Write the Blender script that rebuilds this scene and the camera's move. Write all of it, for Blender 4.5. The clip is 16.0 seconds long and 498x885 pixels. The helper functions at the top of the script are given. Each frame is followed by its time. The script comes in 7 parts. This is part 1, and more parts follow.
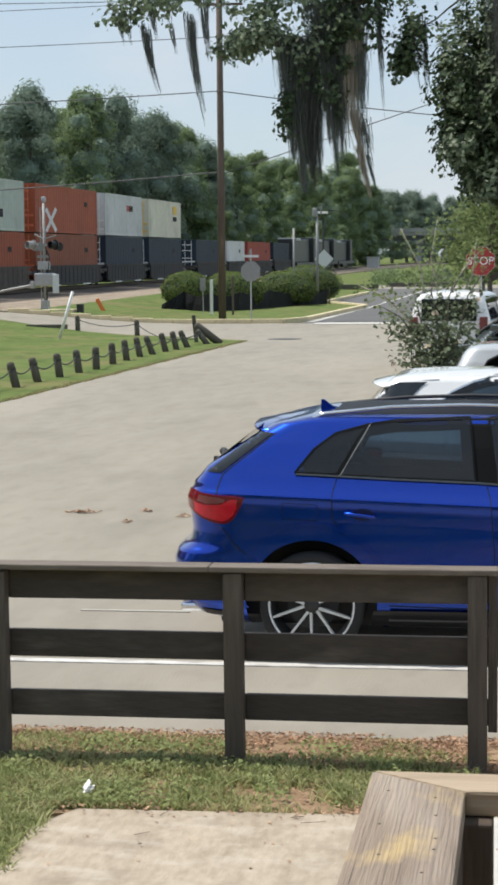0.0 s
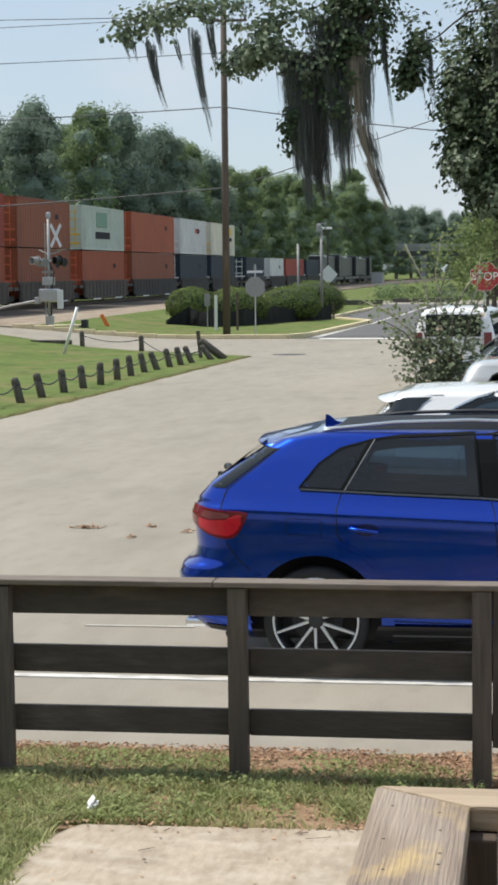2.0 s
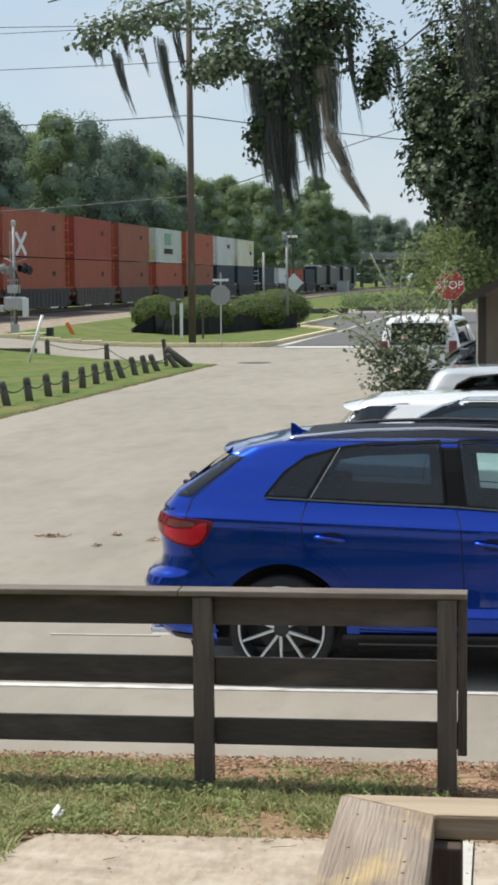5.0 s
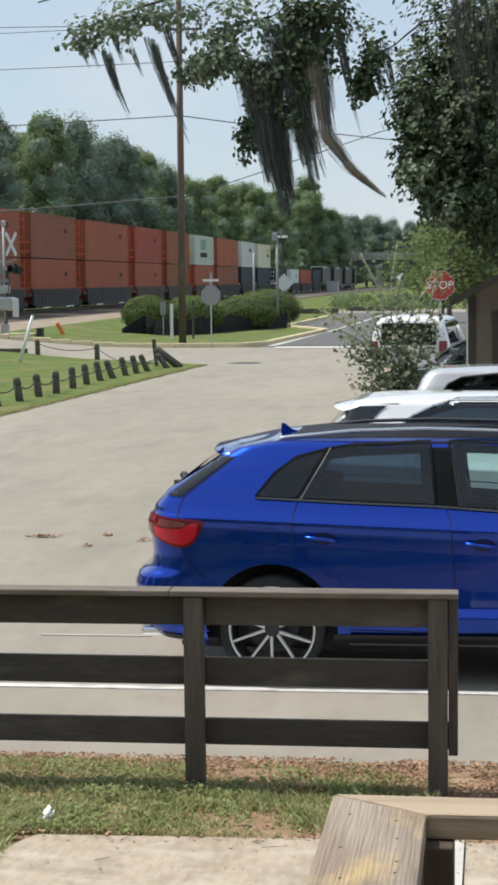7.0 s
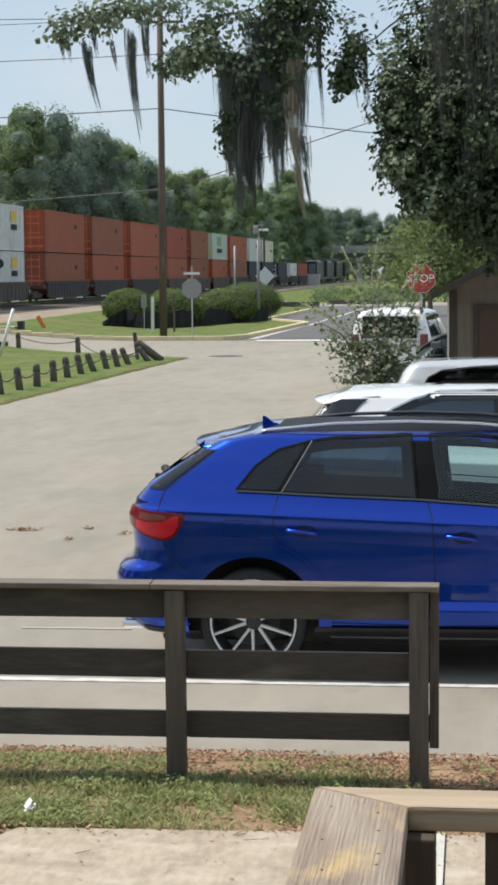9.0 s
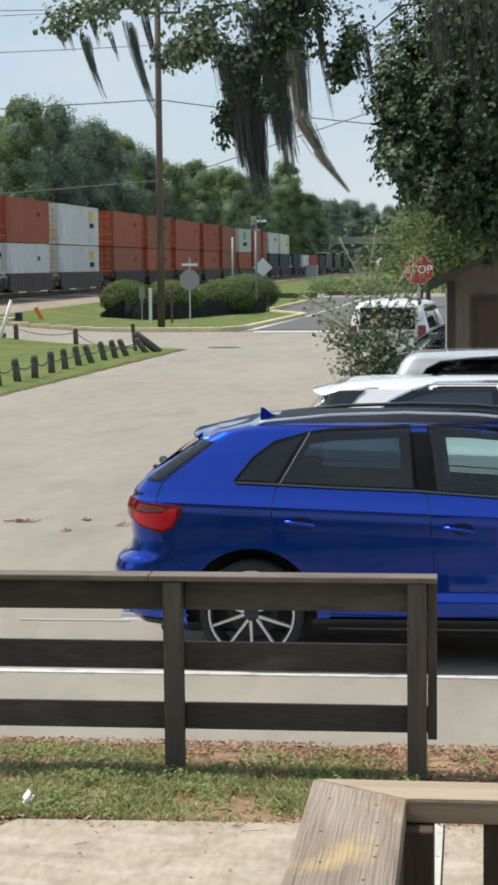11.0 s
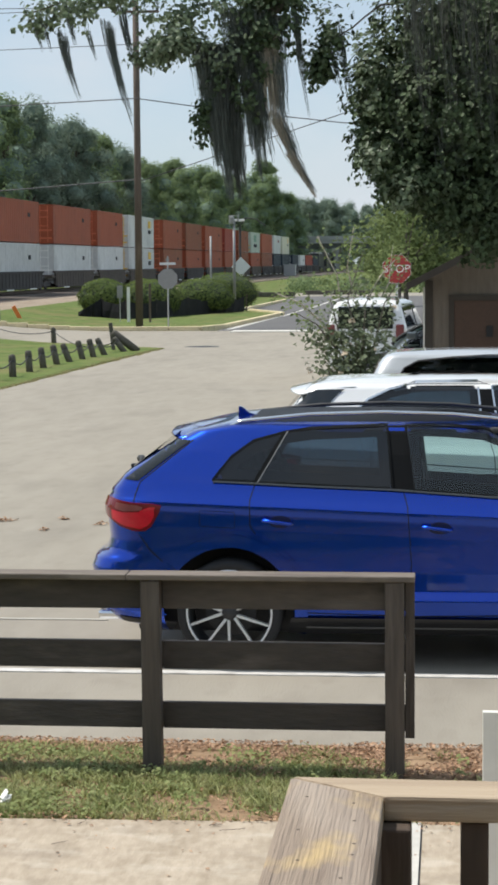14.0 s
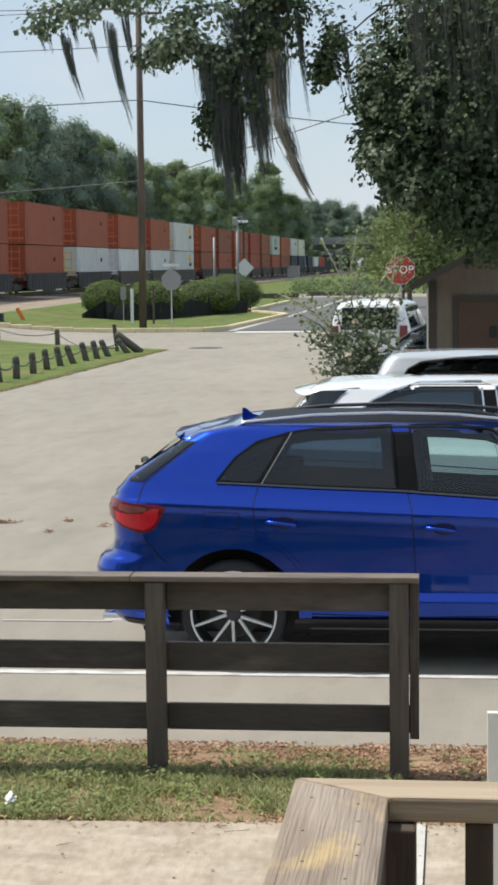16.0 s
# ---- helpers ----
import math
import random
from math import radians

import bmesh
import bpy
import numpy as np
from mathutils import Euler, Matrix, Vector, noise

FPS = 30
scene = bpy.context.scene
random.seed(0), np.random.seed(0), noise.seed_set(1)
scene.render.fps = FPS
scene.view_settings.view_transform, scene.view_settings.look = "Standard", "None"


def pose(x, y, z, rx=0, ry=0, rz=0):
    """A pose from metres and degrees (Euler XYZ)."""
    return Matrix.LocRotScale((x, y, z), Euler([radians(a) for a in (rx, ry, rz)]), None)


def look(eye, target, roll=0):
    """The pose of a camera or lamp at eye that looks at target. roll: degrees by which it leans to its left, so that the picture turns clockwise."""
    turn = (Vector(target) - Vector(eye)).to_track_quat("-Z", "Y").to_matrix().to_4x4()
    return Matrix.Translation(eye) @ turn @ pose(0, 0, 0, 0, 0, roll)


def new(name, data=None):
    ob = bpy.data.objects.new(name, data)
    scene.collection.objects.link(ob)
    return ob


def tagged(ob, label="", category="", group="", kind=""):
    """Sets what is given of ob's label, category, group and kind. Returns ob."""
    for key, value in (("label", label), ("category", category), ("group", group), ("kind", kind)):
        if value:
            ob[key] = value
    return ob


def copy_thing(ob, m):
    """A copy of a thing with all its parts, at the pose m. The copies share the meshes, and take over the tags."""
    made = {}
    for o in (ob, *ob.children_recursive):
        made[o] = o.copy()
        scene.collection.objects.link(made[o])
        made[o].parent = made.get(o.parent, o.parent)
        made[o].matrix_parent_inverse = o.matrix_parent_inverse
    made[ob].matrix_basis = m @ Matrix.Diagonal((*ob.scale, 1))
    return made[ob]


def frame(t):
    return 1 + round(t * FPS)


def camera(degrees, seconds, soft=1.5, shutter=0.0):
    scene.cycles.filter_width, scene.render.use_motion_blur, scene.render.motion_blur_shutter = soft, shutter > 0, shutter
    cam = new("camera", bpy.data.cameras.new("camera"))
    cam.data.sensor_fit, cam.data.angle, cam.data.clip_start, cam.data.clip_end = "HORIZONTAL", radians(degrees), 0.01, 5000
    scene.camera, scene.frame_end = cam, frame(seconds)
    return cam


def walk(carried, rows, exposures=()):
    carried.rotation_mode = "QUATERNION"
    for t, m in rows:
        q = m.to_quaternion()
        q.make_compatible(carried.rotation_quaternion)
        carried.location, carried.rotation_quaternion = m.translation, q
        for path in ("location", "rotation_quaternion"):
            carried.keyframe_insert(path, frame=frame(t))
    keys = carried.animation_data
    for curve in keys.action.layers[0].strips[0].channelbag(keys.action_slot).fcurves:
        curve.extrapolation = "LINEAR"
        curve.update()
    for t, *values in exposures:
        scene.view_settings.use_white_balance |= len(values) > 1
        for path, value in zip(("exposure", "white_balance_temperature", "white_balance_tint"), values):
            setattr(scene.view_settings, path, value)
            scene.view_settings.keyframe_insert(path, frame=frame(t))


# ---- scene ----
cam = camera(14.36, 16.0, soft=3.2)


def view(x, z, yaw, pitch, roll):
    """A hand-held eye on the porch: turned yaw to the left, pitch up, roll clockwise."""
    return pose(x, 0, z, 90 + pitch, 0, yaw) @ pose(0, 0, 0, 0, 0, -roll * SIGN)


SIGN = -1
PATH = [
    (0.0, view(0.0000, 2.6800, 8.270, -5.377, -0.516)),
    (0.5, view(0.0004, 2.6786, 8.302, -5.131, -0.478)),
    (1.0, view(-0.0004, 2.6783, 8.436, -5.027, -0.511)),
    (1.5, view(-0.0003, 2.6781, 8.442, -4.953, -0.481)),
    (2.0, view(0.0003, 2.6783, 8.393, -4.927, -0.530)),
    (2.5, view(-0.0000, 2.6789, 8.412, -5.014, -0.531)),
    (3.0, view(0.0008, 2.6784, 8.186, -4.933, -0.442)),
    (3.5, view(0.0006, 2.6780, 8.017, -4.903, -0.391)),
    (4.0, view(0.0017, 2.6794, 7.627, -4.710, -0.378)),
    (6.5, view(0.0006, 2.6788, 7.283, -4.691, -0.483)),
    (7.0, view(-0.0003, 2.6788, 7.109, -4.692, -0.479)),
    (7.5, view(-0.0005, 2.6791, 6.685, -4.845, -0.422)),
    (8.0, view(-0.0001, 2.6788, 6.560, -4.890, -0.453)),
    (8.5, view(-0.0015, 2.6779, 6.507, -4.894, -0.434)),
    (9.0, view(-0.0016, 2.6779, 6.557, -4.894, -0.437)),
    (11.5, view(-0.0019, 2.6799, 6.444, -5.175, -0.510)),
    (12.0, view(0.0002, 2.6799, 6.186, -5.152, -0.461)),
    (12.5, view(0.0003, 2.6788, 6.007, -5.113, -0.318)),
    (13.0, view(0.0000, 2.6790, 6.031, -5.141, -0.305)),
    (13.5, view(0.0003, 2.6788, 5.906, -5.088, -0.313)),
    (14.0, view(-0.0011, 2.6786, 5.862, -5.177, -0.404)),
    (14.5, view(-0.0004, 2.6791, 6.114, -5.233, -0.500)),
    (15.0, view(-0.0017, 2.6787, 6.128, -5.374, -0.433)),
    (15.5, view(-0.0008, 2.6791, 6.083, -5.233, -0.494)),
    (16.0, view(-0.0008, 2.6782, 5.975, -5.140, -0.549)),
]
walk(cam, PATH)

# ---- light ----
world = bpy.data.worlds.new("world")
scene.world = world
world.use_nodes = True
wn, wl = world.node_tree.nodes, world.node_tree.links
sky = wn.new("ShaderNodeTexSky")
sky.sky_type = "NISHITA"
sky.sun_disc = False
SUN_ELEV, SUN_AZ = 60.0, -80.0      # degrees; azimuth from +Y towards +X
sky.sun_elevation = radians(SUN_ELEV)
sky.sun_rotation = radians(SUN_AZ)
sky.air_density, sky.dust_density, sky.ozone_density = 1.0, 0.6, 1.6
wn["Background"].inputs[1].default_value = 0.125
# summer haze and thin cloud over the clear sky
tcw, mpw, nzw, rgw, mxw = wn.new("ShaderNodeTexCoord"), wn.new("ShaderNodeMapping"), wn.new("ShaderNodeTexNoise"), wn.new("ShaderNodeMapRange"), wn.new("ShaderNodeMix")
mpw.inputs["Scale"].default_value = (5.0, 5.0, 14.0)
nzw.inputs["Scale"].default_value, nzw.inputs["Detail"].default_value, nzw.inputs["Roughness"].default_value = 1.0, 5, 0.55
rgw.inputs[1].default_value, rgw.inputs[2].default_value, rgw.inputs[3].default_value, rgw.inputs[4].default_value = 0.48, 0.70, 0.0, 0.85
mxw.data_type = "RGBA"
wl.new(tcw.outputs["Generated"], mpw.inputs[0])
wl.new(mpw.outputs[0], nzw.inputs["Vector"])
wl.new(nzw.outputs[0], rgw.inputs[0])
wl.new(rgw.outputs[0], mxw.inputs[0])
mxw.inputs[7].default_value = (4.6, 5.0, 5.4, 1)
wl.new(mxw.outputs[2], wn["Background"].inputs[0])
hzw = wn.new("ShaderNodeMix")
hzw.data_type = "RGBA"
hzw.inputs[0].default_value = 0.72
wl.new(sky.outputs[0], hzw.inputs[6])
hzw.inputs[7].default_value = (3.6, 4.3, 5.05, 1)
wl.new(hzw.outputs[2], mxw.inputs[6])
sun = new("sun", bpy.data.lights.new("sun", "SUN"))
sun.data.energy, sun.data.angle, sun.data.color = 3.8, radians(0.5), (1.0, 0.95, 0.87)
sd = Vector((math.sin(radians(SUN_AZ)) * math.cos(radians(SUN_ELEV)), math.cos(radians(SUN_AZ)) * math.cos(radians(SUN_ELEV)), math.sin(radians(SUN_ELEV))))
sun.matrix_world = look(sd * 50, (0, 0, 0))
scene.view_settings.exposure = 0.26

# ---- materials ----
def mat(name, color, rough=0.6, metal=0.0, var=0.15, scale=6.0, bump=0.0, bscale=None, color2=None, spec=0.5, coat=0.0, stretch=None, obj_random=0.0, island=0.0, trans=0.0, thin=0.0):
    """A procedural surface: two scales of tone, an optional relief and a tone of its own for each piece."""
    m = bpy.data.materials.new(name)
    m.use_nodes = True
    n, l = m.node_tree.nodes, m.node_tree.links
    b = n["Principled BSDF"]
    b.inputs["Roughness"].default_value = rough
    b.inputs["Metallic"].default_value = metal
    b.inputs["Specular IOR Level"].default_value = spec
    b.inputs["Coat Weight"].default_value = coat
    b.inputs["Coat Roughness"].default_value = 0.03
    if trans:
        b.inputs["Transmission Weight"].default_value = trans
    tc = n.new("ShaderNodeTexCoord")
    mp = n.new("ShaderNodeMapping")
    l.new(tc.outputs["Object"], mp.inputs[0])
    if stretch:
        mp.inputs["Scale"].default_value = stretch
    fine, big = n.new("ShaderNodeTexNoise"), n.new("ShaderNodeTexNoise")
    fine.inputs["Scale"].default_value, fine.inputs["Detail"].default_value = scale * 7, 5
    big.inputs["Scale"].default_value, big.inputs["Detail"].default_value = scale, 3
    for t in (fine, big):
        l.new(mp.outputs[0], t.inputs["Vector"])
    add = n.new("ShaderNodeMath")
    add.operation = "ADD"
    l.new(fine.outputs[0], add.inputs[0])
    l.new(big.outputs[0], add.inputs[1])
    half = n.new("ShaderNodeMath")
    half.operation = "MULTIPLY_ADD"
    l.new(add.outputs[0], half.inputs[0])
    half.inputs[1].default_value, half.inputs[2].default_value = 1.1, -0.6
    half.use_clamp = True
    mix = n.new("ShaderNodeMix")
    mix.data_type = "RGBA"
    l.new(half.outputs[0], mix.inputs[0])
    c2 = color2 or tuple(min(1, c * (1 + var)) for c in color)
    c1 = color if color2 else tuple(c * (1 - var) for c in color)
    mix.inputs[6].default_value, mix.inputs[7].default_value = (*c1, 1), (*c2, 1)
    out = mix.outputs[2]
    if obj_random or island:
        hsv = n.new("ShaderNodeHueSaturation")
        src = n.new("ShaderNodeObjectInfo").outputs["Random"] if obj_random else n.new("ShaderNodeNewGeometry").outputs["Random Per Island"]
        rng = n.new("ShaderNodeMapRange")
        l.new(src, rng.inputs[0])
        k = obj_random or island
        rng.inputs[3].default_value, rng.inputs[4].default_value = 1 - k, 1 + k
        l.new(rng.outputs[0], hsv.inputs["Value"])
        l.new(out, hsv.inputs["Color"])
        out = hsv.outputs[0]
    l.new(out, b.inputs["Base Color"])
    if bump:
        bp = n.new("ShaderNodeBump")
        bp.inputs["Strength"].default_value, bp.inputs["Distance"].default_value = bump, 0.01
        nz = n.new("ShaderNodeTexNoise")
        nz.inputs["Scale"].default_value, nz.inputs["Detail"].default_value = bscale or scale * 10, 6
        l.new(mp.outputs[0], nz.inputs["Vector"])
        l.new(nz.outputs[0], bp.inputs["Height"])
        l.new(bp.outputs[0], b.inputs["Normal"])
    if thin:
        # light that comes through a leaf
        tl, mx = n.new("ShaderNodeBsdfTranslucent"), n.new("ShaderNodeMixShader")
        l.new(out, tl.inputs[0])
        mx.inputs[0].default_value = thin
        l.new(b.outputs[0], mx.inputs[1])
        l.new(tl.outputs[0], mx.inputs[2])
        l.new(mx.outputs[0], n["Material Output"].inputs[0])
    return m


M = dict(
    asphalt=mat("pale_asphalt", (0.24, 0.215, 0.174), 0.9, scale=0.45, bump=0.35, bscale=60, color2=(0.33, 0.30, 0.246), stretch=(1, 0.22, 1)),
    dark_asphalt=mat("dark_asphalt", (0.09, 0.088, 0.088), 0.85, scale=0.5, bump=0.3, bscale=60, color2=(0.13, 0.127, 0.125)),
    concrete=mat("concrete", (0.285, 0.228, 0.162), 0.85, scale=3.6, bump=0.55, bscale=45, color2=(0.51, 0.43, 0.335), stretch=(1, 0.4, 1)),
    kerb=mat("kerb_concrete", (0.68, 0.58, 0.37), 0.85, var=0.2, scale=2, bump=0.3),
    soil=mat("soil", (0.19, 0.12, 0.065), 0.95, scale=3, bump=0.6, color2=(0.37, 0.25, 0.15)),
    lawn=mat("lawn_soil", (0.075, 0.118, 0.032), 0.95, scale=0.55, bump=0.6, bscale=40, color2=(0.165, 0.205, 0.065), spec=0.1),
    grass=mat("grass_blade", (0.165, 0.24, 0.06), 0.7, scale=1.1, color2=(0.56, 0.52, 0.29), island=0.35, thin=0.4, spec=0.2),
    litter=mat("dry_leaf", (0.27, 0.145, 0.085), 0.85, scale=9, color2=(0.50, 0.34, 0.22), island=0.5, thin=0.15),
    ballast=mat("ballast", (0.05, 0.040, 0.032), 0.95, scale=3, bump=0.9, bscale=25, color2=(0.11, 0.088, 0.068)),
    gravel=mat("gravel", (0.12, 0.09, 0.06), 0.95, scale=3.0, bump=0.6, bscale=30, color2=(0.40, 0.32, 0.235)),
    rail=mat("rail_steel", (0.12, 0.08, 0.06), 0.5, metal=0.7, var=0.3),
    fence=mat("fence_wood", (0.04, 0.034, 0.029), 0.7, scale=5, bump=0.6, bscale=50, color2=(0.085, 0.068, 0.055), stretch=(0.25, 1, 1), obj_random=0.2),
    fence_post=mat("fence_post_wood", (0.036, 0.03, 0.026), 0.75, scale=7, bump=0.7, bscale=50, color2=(0.125, 0.10, 0.08), stretch=(1, 1, 0.07), obj_random=0.15),
    fence_cap=mat("fence_cap_wood", (0.13, 0.105, 0.085), 0.75, scale=5, bump=0.5, color2=(0.22, 0.185, 0.15), stretch=(0.2, 1, 1)),
    white_line=mat("line_paint", (0.62, 0.60, 0.56), 0.7, var=0.15, scale=3),
    old_line=mat("worn_line_paint", (0.45, 0.42, 0.365), 0.85, var=0.2, scale=6),
    deck=mat("deck_wood", (0.20, 0.12, 0.065), 0.7, scale=4, bump=0.6, bscale=60, color2=(0.42, 0.29, 0.16), stretch=(1, 0.15, 1)),
    deck_x=mat("deck_wood_cross", (0.25, 0.175, 0.115), 0.7, scale=4, bump=0.6, bscale=60, color2=(0.50, 0.40, 0.28), stretch=(0.08, 1, 1)),
    pole=mat("pole_wood", (0.085, 0.062, 0.05), 0.85, scale=3, bump=0.6, color2=(0.15, 0.115, 0.092), stretch=(1, 1, 0.1)),
    trunk=mat("oak_bark", (0.09, 0.075, 0.06), 0.95, scale=3, bump=0.9, bscale=18, color2=(0.17, 0.15, 0.125), stretch=(1, 1, 0.3)),
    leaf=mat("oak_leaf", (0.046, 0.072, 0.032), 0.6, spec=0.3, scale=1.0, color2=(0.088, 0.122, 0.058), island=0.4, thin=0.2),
    # distant foliage is paled and blued: the haze is put into its colour
    hazed_leaf=mat("hazed_leaf", (0.19, 0.245, 0.20), 0.95, scale=0.12, color2=(0.27, 0.33, 0.25), island=0.07, thin=0.5, spec=0.0),
    moss=mat("spanish_moss", (0.095, 0.112, 0.10), 0.9, scale=4, color2=(0.165, 0.18, 0.155), island=0.3, thin=0.15),
    steel=mat("galvanised", (0.45, 0.46, 0.47), 0.45, metal=0.6, var=0.15),
    dark_steel=mat("dark_steel", (0.05, 0.05, 0.052), 0.6, metal=0.3, var=0.3),
    white=mat("white_paint", (0.78, 0.78, 0.76), 0.45, var=0.06),
    black=mat("black_plastic", (0.015, 0.015, 0.017), 0.5, var=0.2),
    rubber=mat("rubber", (0.022, 0.022, 0.023), 0.8, var=0.25, scale=10),
    glass=mat("tinted_glass", (0.012, 0.016, 0.02), 0.04, var=0.05, spec=0.6),
    clear_glass=mat("window_glass", (0.10, 0.14, 0.15), 0.05, var=0.1, spec=0.7),
    blue=mat("blue_car_paint", (0.002, 0.050, 0.44), 0.24, metal=0.88, var=0.04, scale=40, coat=0.9, spec=0.3),
    chrome=mat("chrome", (0.75, 0.76, 0.78), 0.12, metal=1.0, var=0.03),
    alloy=mat("machined_alloy", (0.76, 0.78, 0.80), 0.3, metal=0.35, var=0.05),
    red_lamp=mat("red_lamp_glass", (0.15, 0.002, 0.010), 0.2, var=0.25, scale=20, coat=0.4, spec=0.3),
    white_car=mat("white_car_paint", (0.82, 0.82, 0.81), 0.3, var=0.02, coat=1.0),
    silver=mat("silver_car_paint", (0.50, 0.53, 0.56), 0.4, metal=0.2, var=0.03, coat=1.0),
    grey_car=mat("grey_car_paint", (0.12, 0.14, 0.15), 0.3, metal=0.4, var=0.03, coat=1.0),
    sign_back=mat("sign_back", (0.28, 0.28, 0.28), 0.55, metal=0.3, var=0.12),
    sign_red=mat("sign_red", (0.34, 0.028, 0.028), 0.5, var=0.12),
    orange_plastic=mat("orange_plastic", (0.85, 0.22, 0.05), 0.55, var=0.1),
    post_black=mat("tarred_post", (0.06, 0.054, 0.046), 0.95, scale=8, bump=0.5, color2=(0.17, 0.16, 0.138), stretch=(1, 1, 0.2), spec=0.1),
    hedge=mat("hedge_leaf", (0.085, 0.135, 0.045), 0.85, scale=0.6, color2=(0.21, 0.25, 0.085), island=0.18, thin=0.25, spec=0.05),
    # very dark green: the shade deep in bushes and oak, put into colour
    shaded_core=mat("shaded_core", (0.035, 0.052, 0.024), 0.9, var=0.3, scale=3),
    shed=mat("shed_siding", (0.15, 0.125, 0.10), 0.8, scale=3, bump=0.4, color2=(0.23, 0.195, 0.16), stretch=(1, 1, 0.2)),
    shingle=mat("shingle", (0.07, 0.06, 0.055), 0.9, var=0.3, scale=5, bump=0.5),
    bridge=mat("bridge_concrete", (0.34, 0.35, 0.35), 0.85, var=0.15, scale=0.3),
    bridge_dark=mat("bridge_girder", (0.11, 0.12, 0.125), 0.8, var=0.2, scale=0.4),
    well=mat("well_car_steel", (0.05, 0.045, 0.042), 0.8, var=0.35, scale=0.8),
    well_grey=mat("well_car_grey", (0.085, 0.068, 0.055), 0.8, var=0.4, scale=0.6),
    loco=mat("locomotive_paint", (0.02, 0.022, 0.026), 0.45, var=0.3, scale=0.5),
    white_wood=mat("white_wood", (0.72, 0.70, 0.64), 0.6, var=0.1, scale=2),
    pale_concrete=mat("pale_concrete", (0.55, 0.53, 0.48), 0.85, var=0.15, scale=2, bump=0.3),
    wire=mat("cable", (0.09, 0.09, 0.095), 0.7),
    yellow=mat("yellow_paint", (0.75, 0.48, 0.06), 0.6, var=0.12),
)

def patches(m, color, scale, lo, hi, amount, shift=(0, 0, 0), detail=4):
    """Lays uneven patches of a second colour over a surface."""
    n, l = m.node_tree.nodes, m.node_tree.links
    b = n["Principled BSDF"]
    src = b.inputs["Base Color"].links[0].from_socket
    tc, mp, nz, rp, mx = n.new("ShaderNodeTexCoord"), n.new("ShaderNodeMapping"), n.new("ShaderNodeTexNoise"), n.new("ShaderNodeMapRange"), n.new("ShaderNodeMix")
    l.new(tc.outputs["Object"], mp.inputs[0])
    mp.inputs["Scale"].default_value = scale
    mp.inputs["Location"].default_value = shift
    nz.inputs["Scale"].default_value, nz.inputs["Detail"].default_value = 1.0, detail
    l.new(mp.outputs[0], nz.inputs["Vector"])
    l.new(nz.outputs[0], rp.inputs[0])
    rp.inputs[1].default_value, rp.inputs[2].default_value, rp.inputs[4].default_value = lo, hi, amount
    mx.data_type = "RGBA"
    l.new(rp.outputs[0], mx.inputs[0])
    l.new(src, mx.inputs[6])
    mx.inputs[7].default_value = (*color, 1)
    l.new(mx.outputs[2], b.inputs["Base Color"])
    return m


patches(M["lawn"], (0.21, 0.17, 0.085), (0.6, 0.35, 1), 0.47, 0.66, 0.55, (0, 0, 0), 8)
patches(M["lawn"], (0.05, 0.085, 0.02), (1.6, 0.7, 1), 0.52, 0.7, 0.6, (3, 7, 0))
patches(M["asphalt"], (0.14, 0.125, 0.105), (0.9, 0.35, 1), 0.55, 0.75, 0.40, (4, 1, 0), 8)
patches(M["asphalt"], (0.36, 0.325, 0.265), (0.35, 0.09, 1), 0.50, 0.7, 0.35, (9, 2, 0), 6)
patches(M["asphalt"], (0.17, 0.145, 0.115), (4.5, 2.2, 1), 0.52, 0.76, 0.28, (1, 8, 0), 8)
patches(M["white_line"], (0.30, 0.28, 0.25), (6, 14, 1), 0.5, 0.65, 0.6, (1, 8, 0), 8)
patches(M["concrete"], (0.19, 0.15, 0.11), (3.0, 3.4, 1), 0.53, 0.72, 0.5, (2, 5, 0), 8)
patches(M["concrete"], (0.60, 0.54, 0.45), (3.4, 5.5, 1), 0.52, 0.70, 0.45, (7, 1, 0), 8)
patches(M["fence"], (0.15, 0.125, 0.105), (2.2, 9, 7), 0.54, 0.72, 0.6, (1, 2, 3), 6)
patches(M["fence_post"], (0.16, 0.135, 0.115), (14, 14, 1.8), 0.54, 0.74, 0.6, (5, 2, 3), 6)
patches(M["fence_cap"], (0.08, 0.062, 0.05), (2.5, 12, 5), 0.52, 0.68, 0.7, (3, 2, 1), 5)
patches(M["gravel"], (0.37, 0.315, 0.25), (1.2, 0.5, 1), 0.45, 0.7, 0.8, (3, 2, 1), 8)
patches(M["pole"], (0.22, 0.17, 0.14), (6, 6, 0.5), 0.52, 0.7, 0.6, (1, 1, 1), 5)

# ---- builders ----
def link(name, bm, material, parent=None, label="", smooth=False):
    me = bpy.data.meshes.new(name)
    bm.to_mesh(me)
    bm.free()
    mats = material if isinstance(material, (list, tuple)) else [material]
    for m in mats:
        me.materials.append(m)
    if smooth:
        for p in me.polygons:
            p.use_smooth = True
    ob = new(name, me)
    if parent:
        ob.parent = parent
    if label:
        ob["label"] = label
    return ob


def part(name, bm, material, parent, label="", smooth=False):
    return link(name, bm, material, parent, label, smooth)


def thing(name, m, label, category, group="", kind=""):
    e = new(name)
    e.matrix_basis = m if isinstance(m, Matrix) else pose(*m)
    return tagged(e, label, category, group, kind)


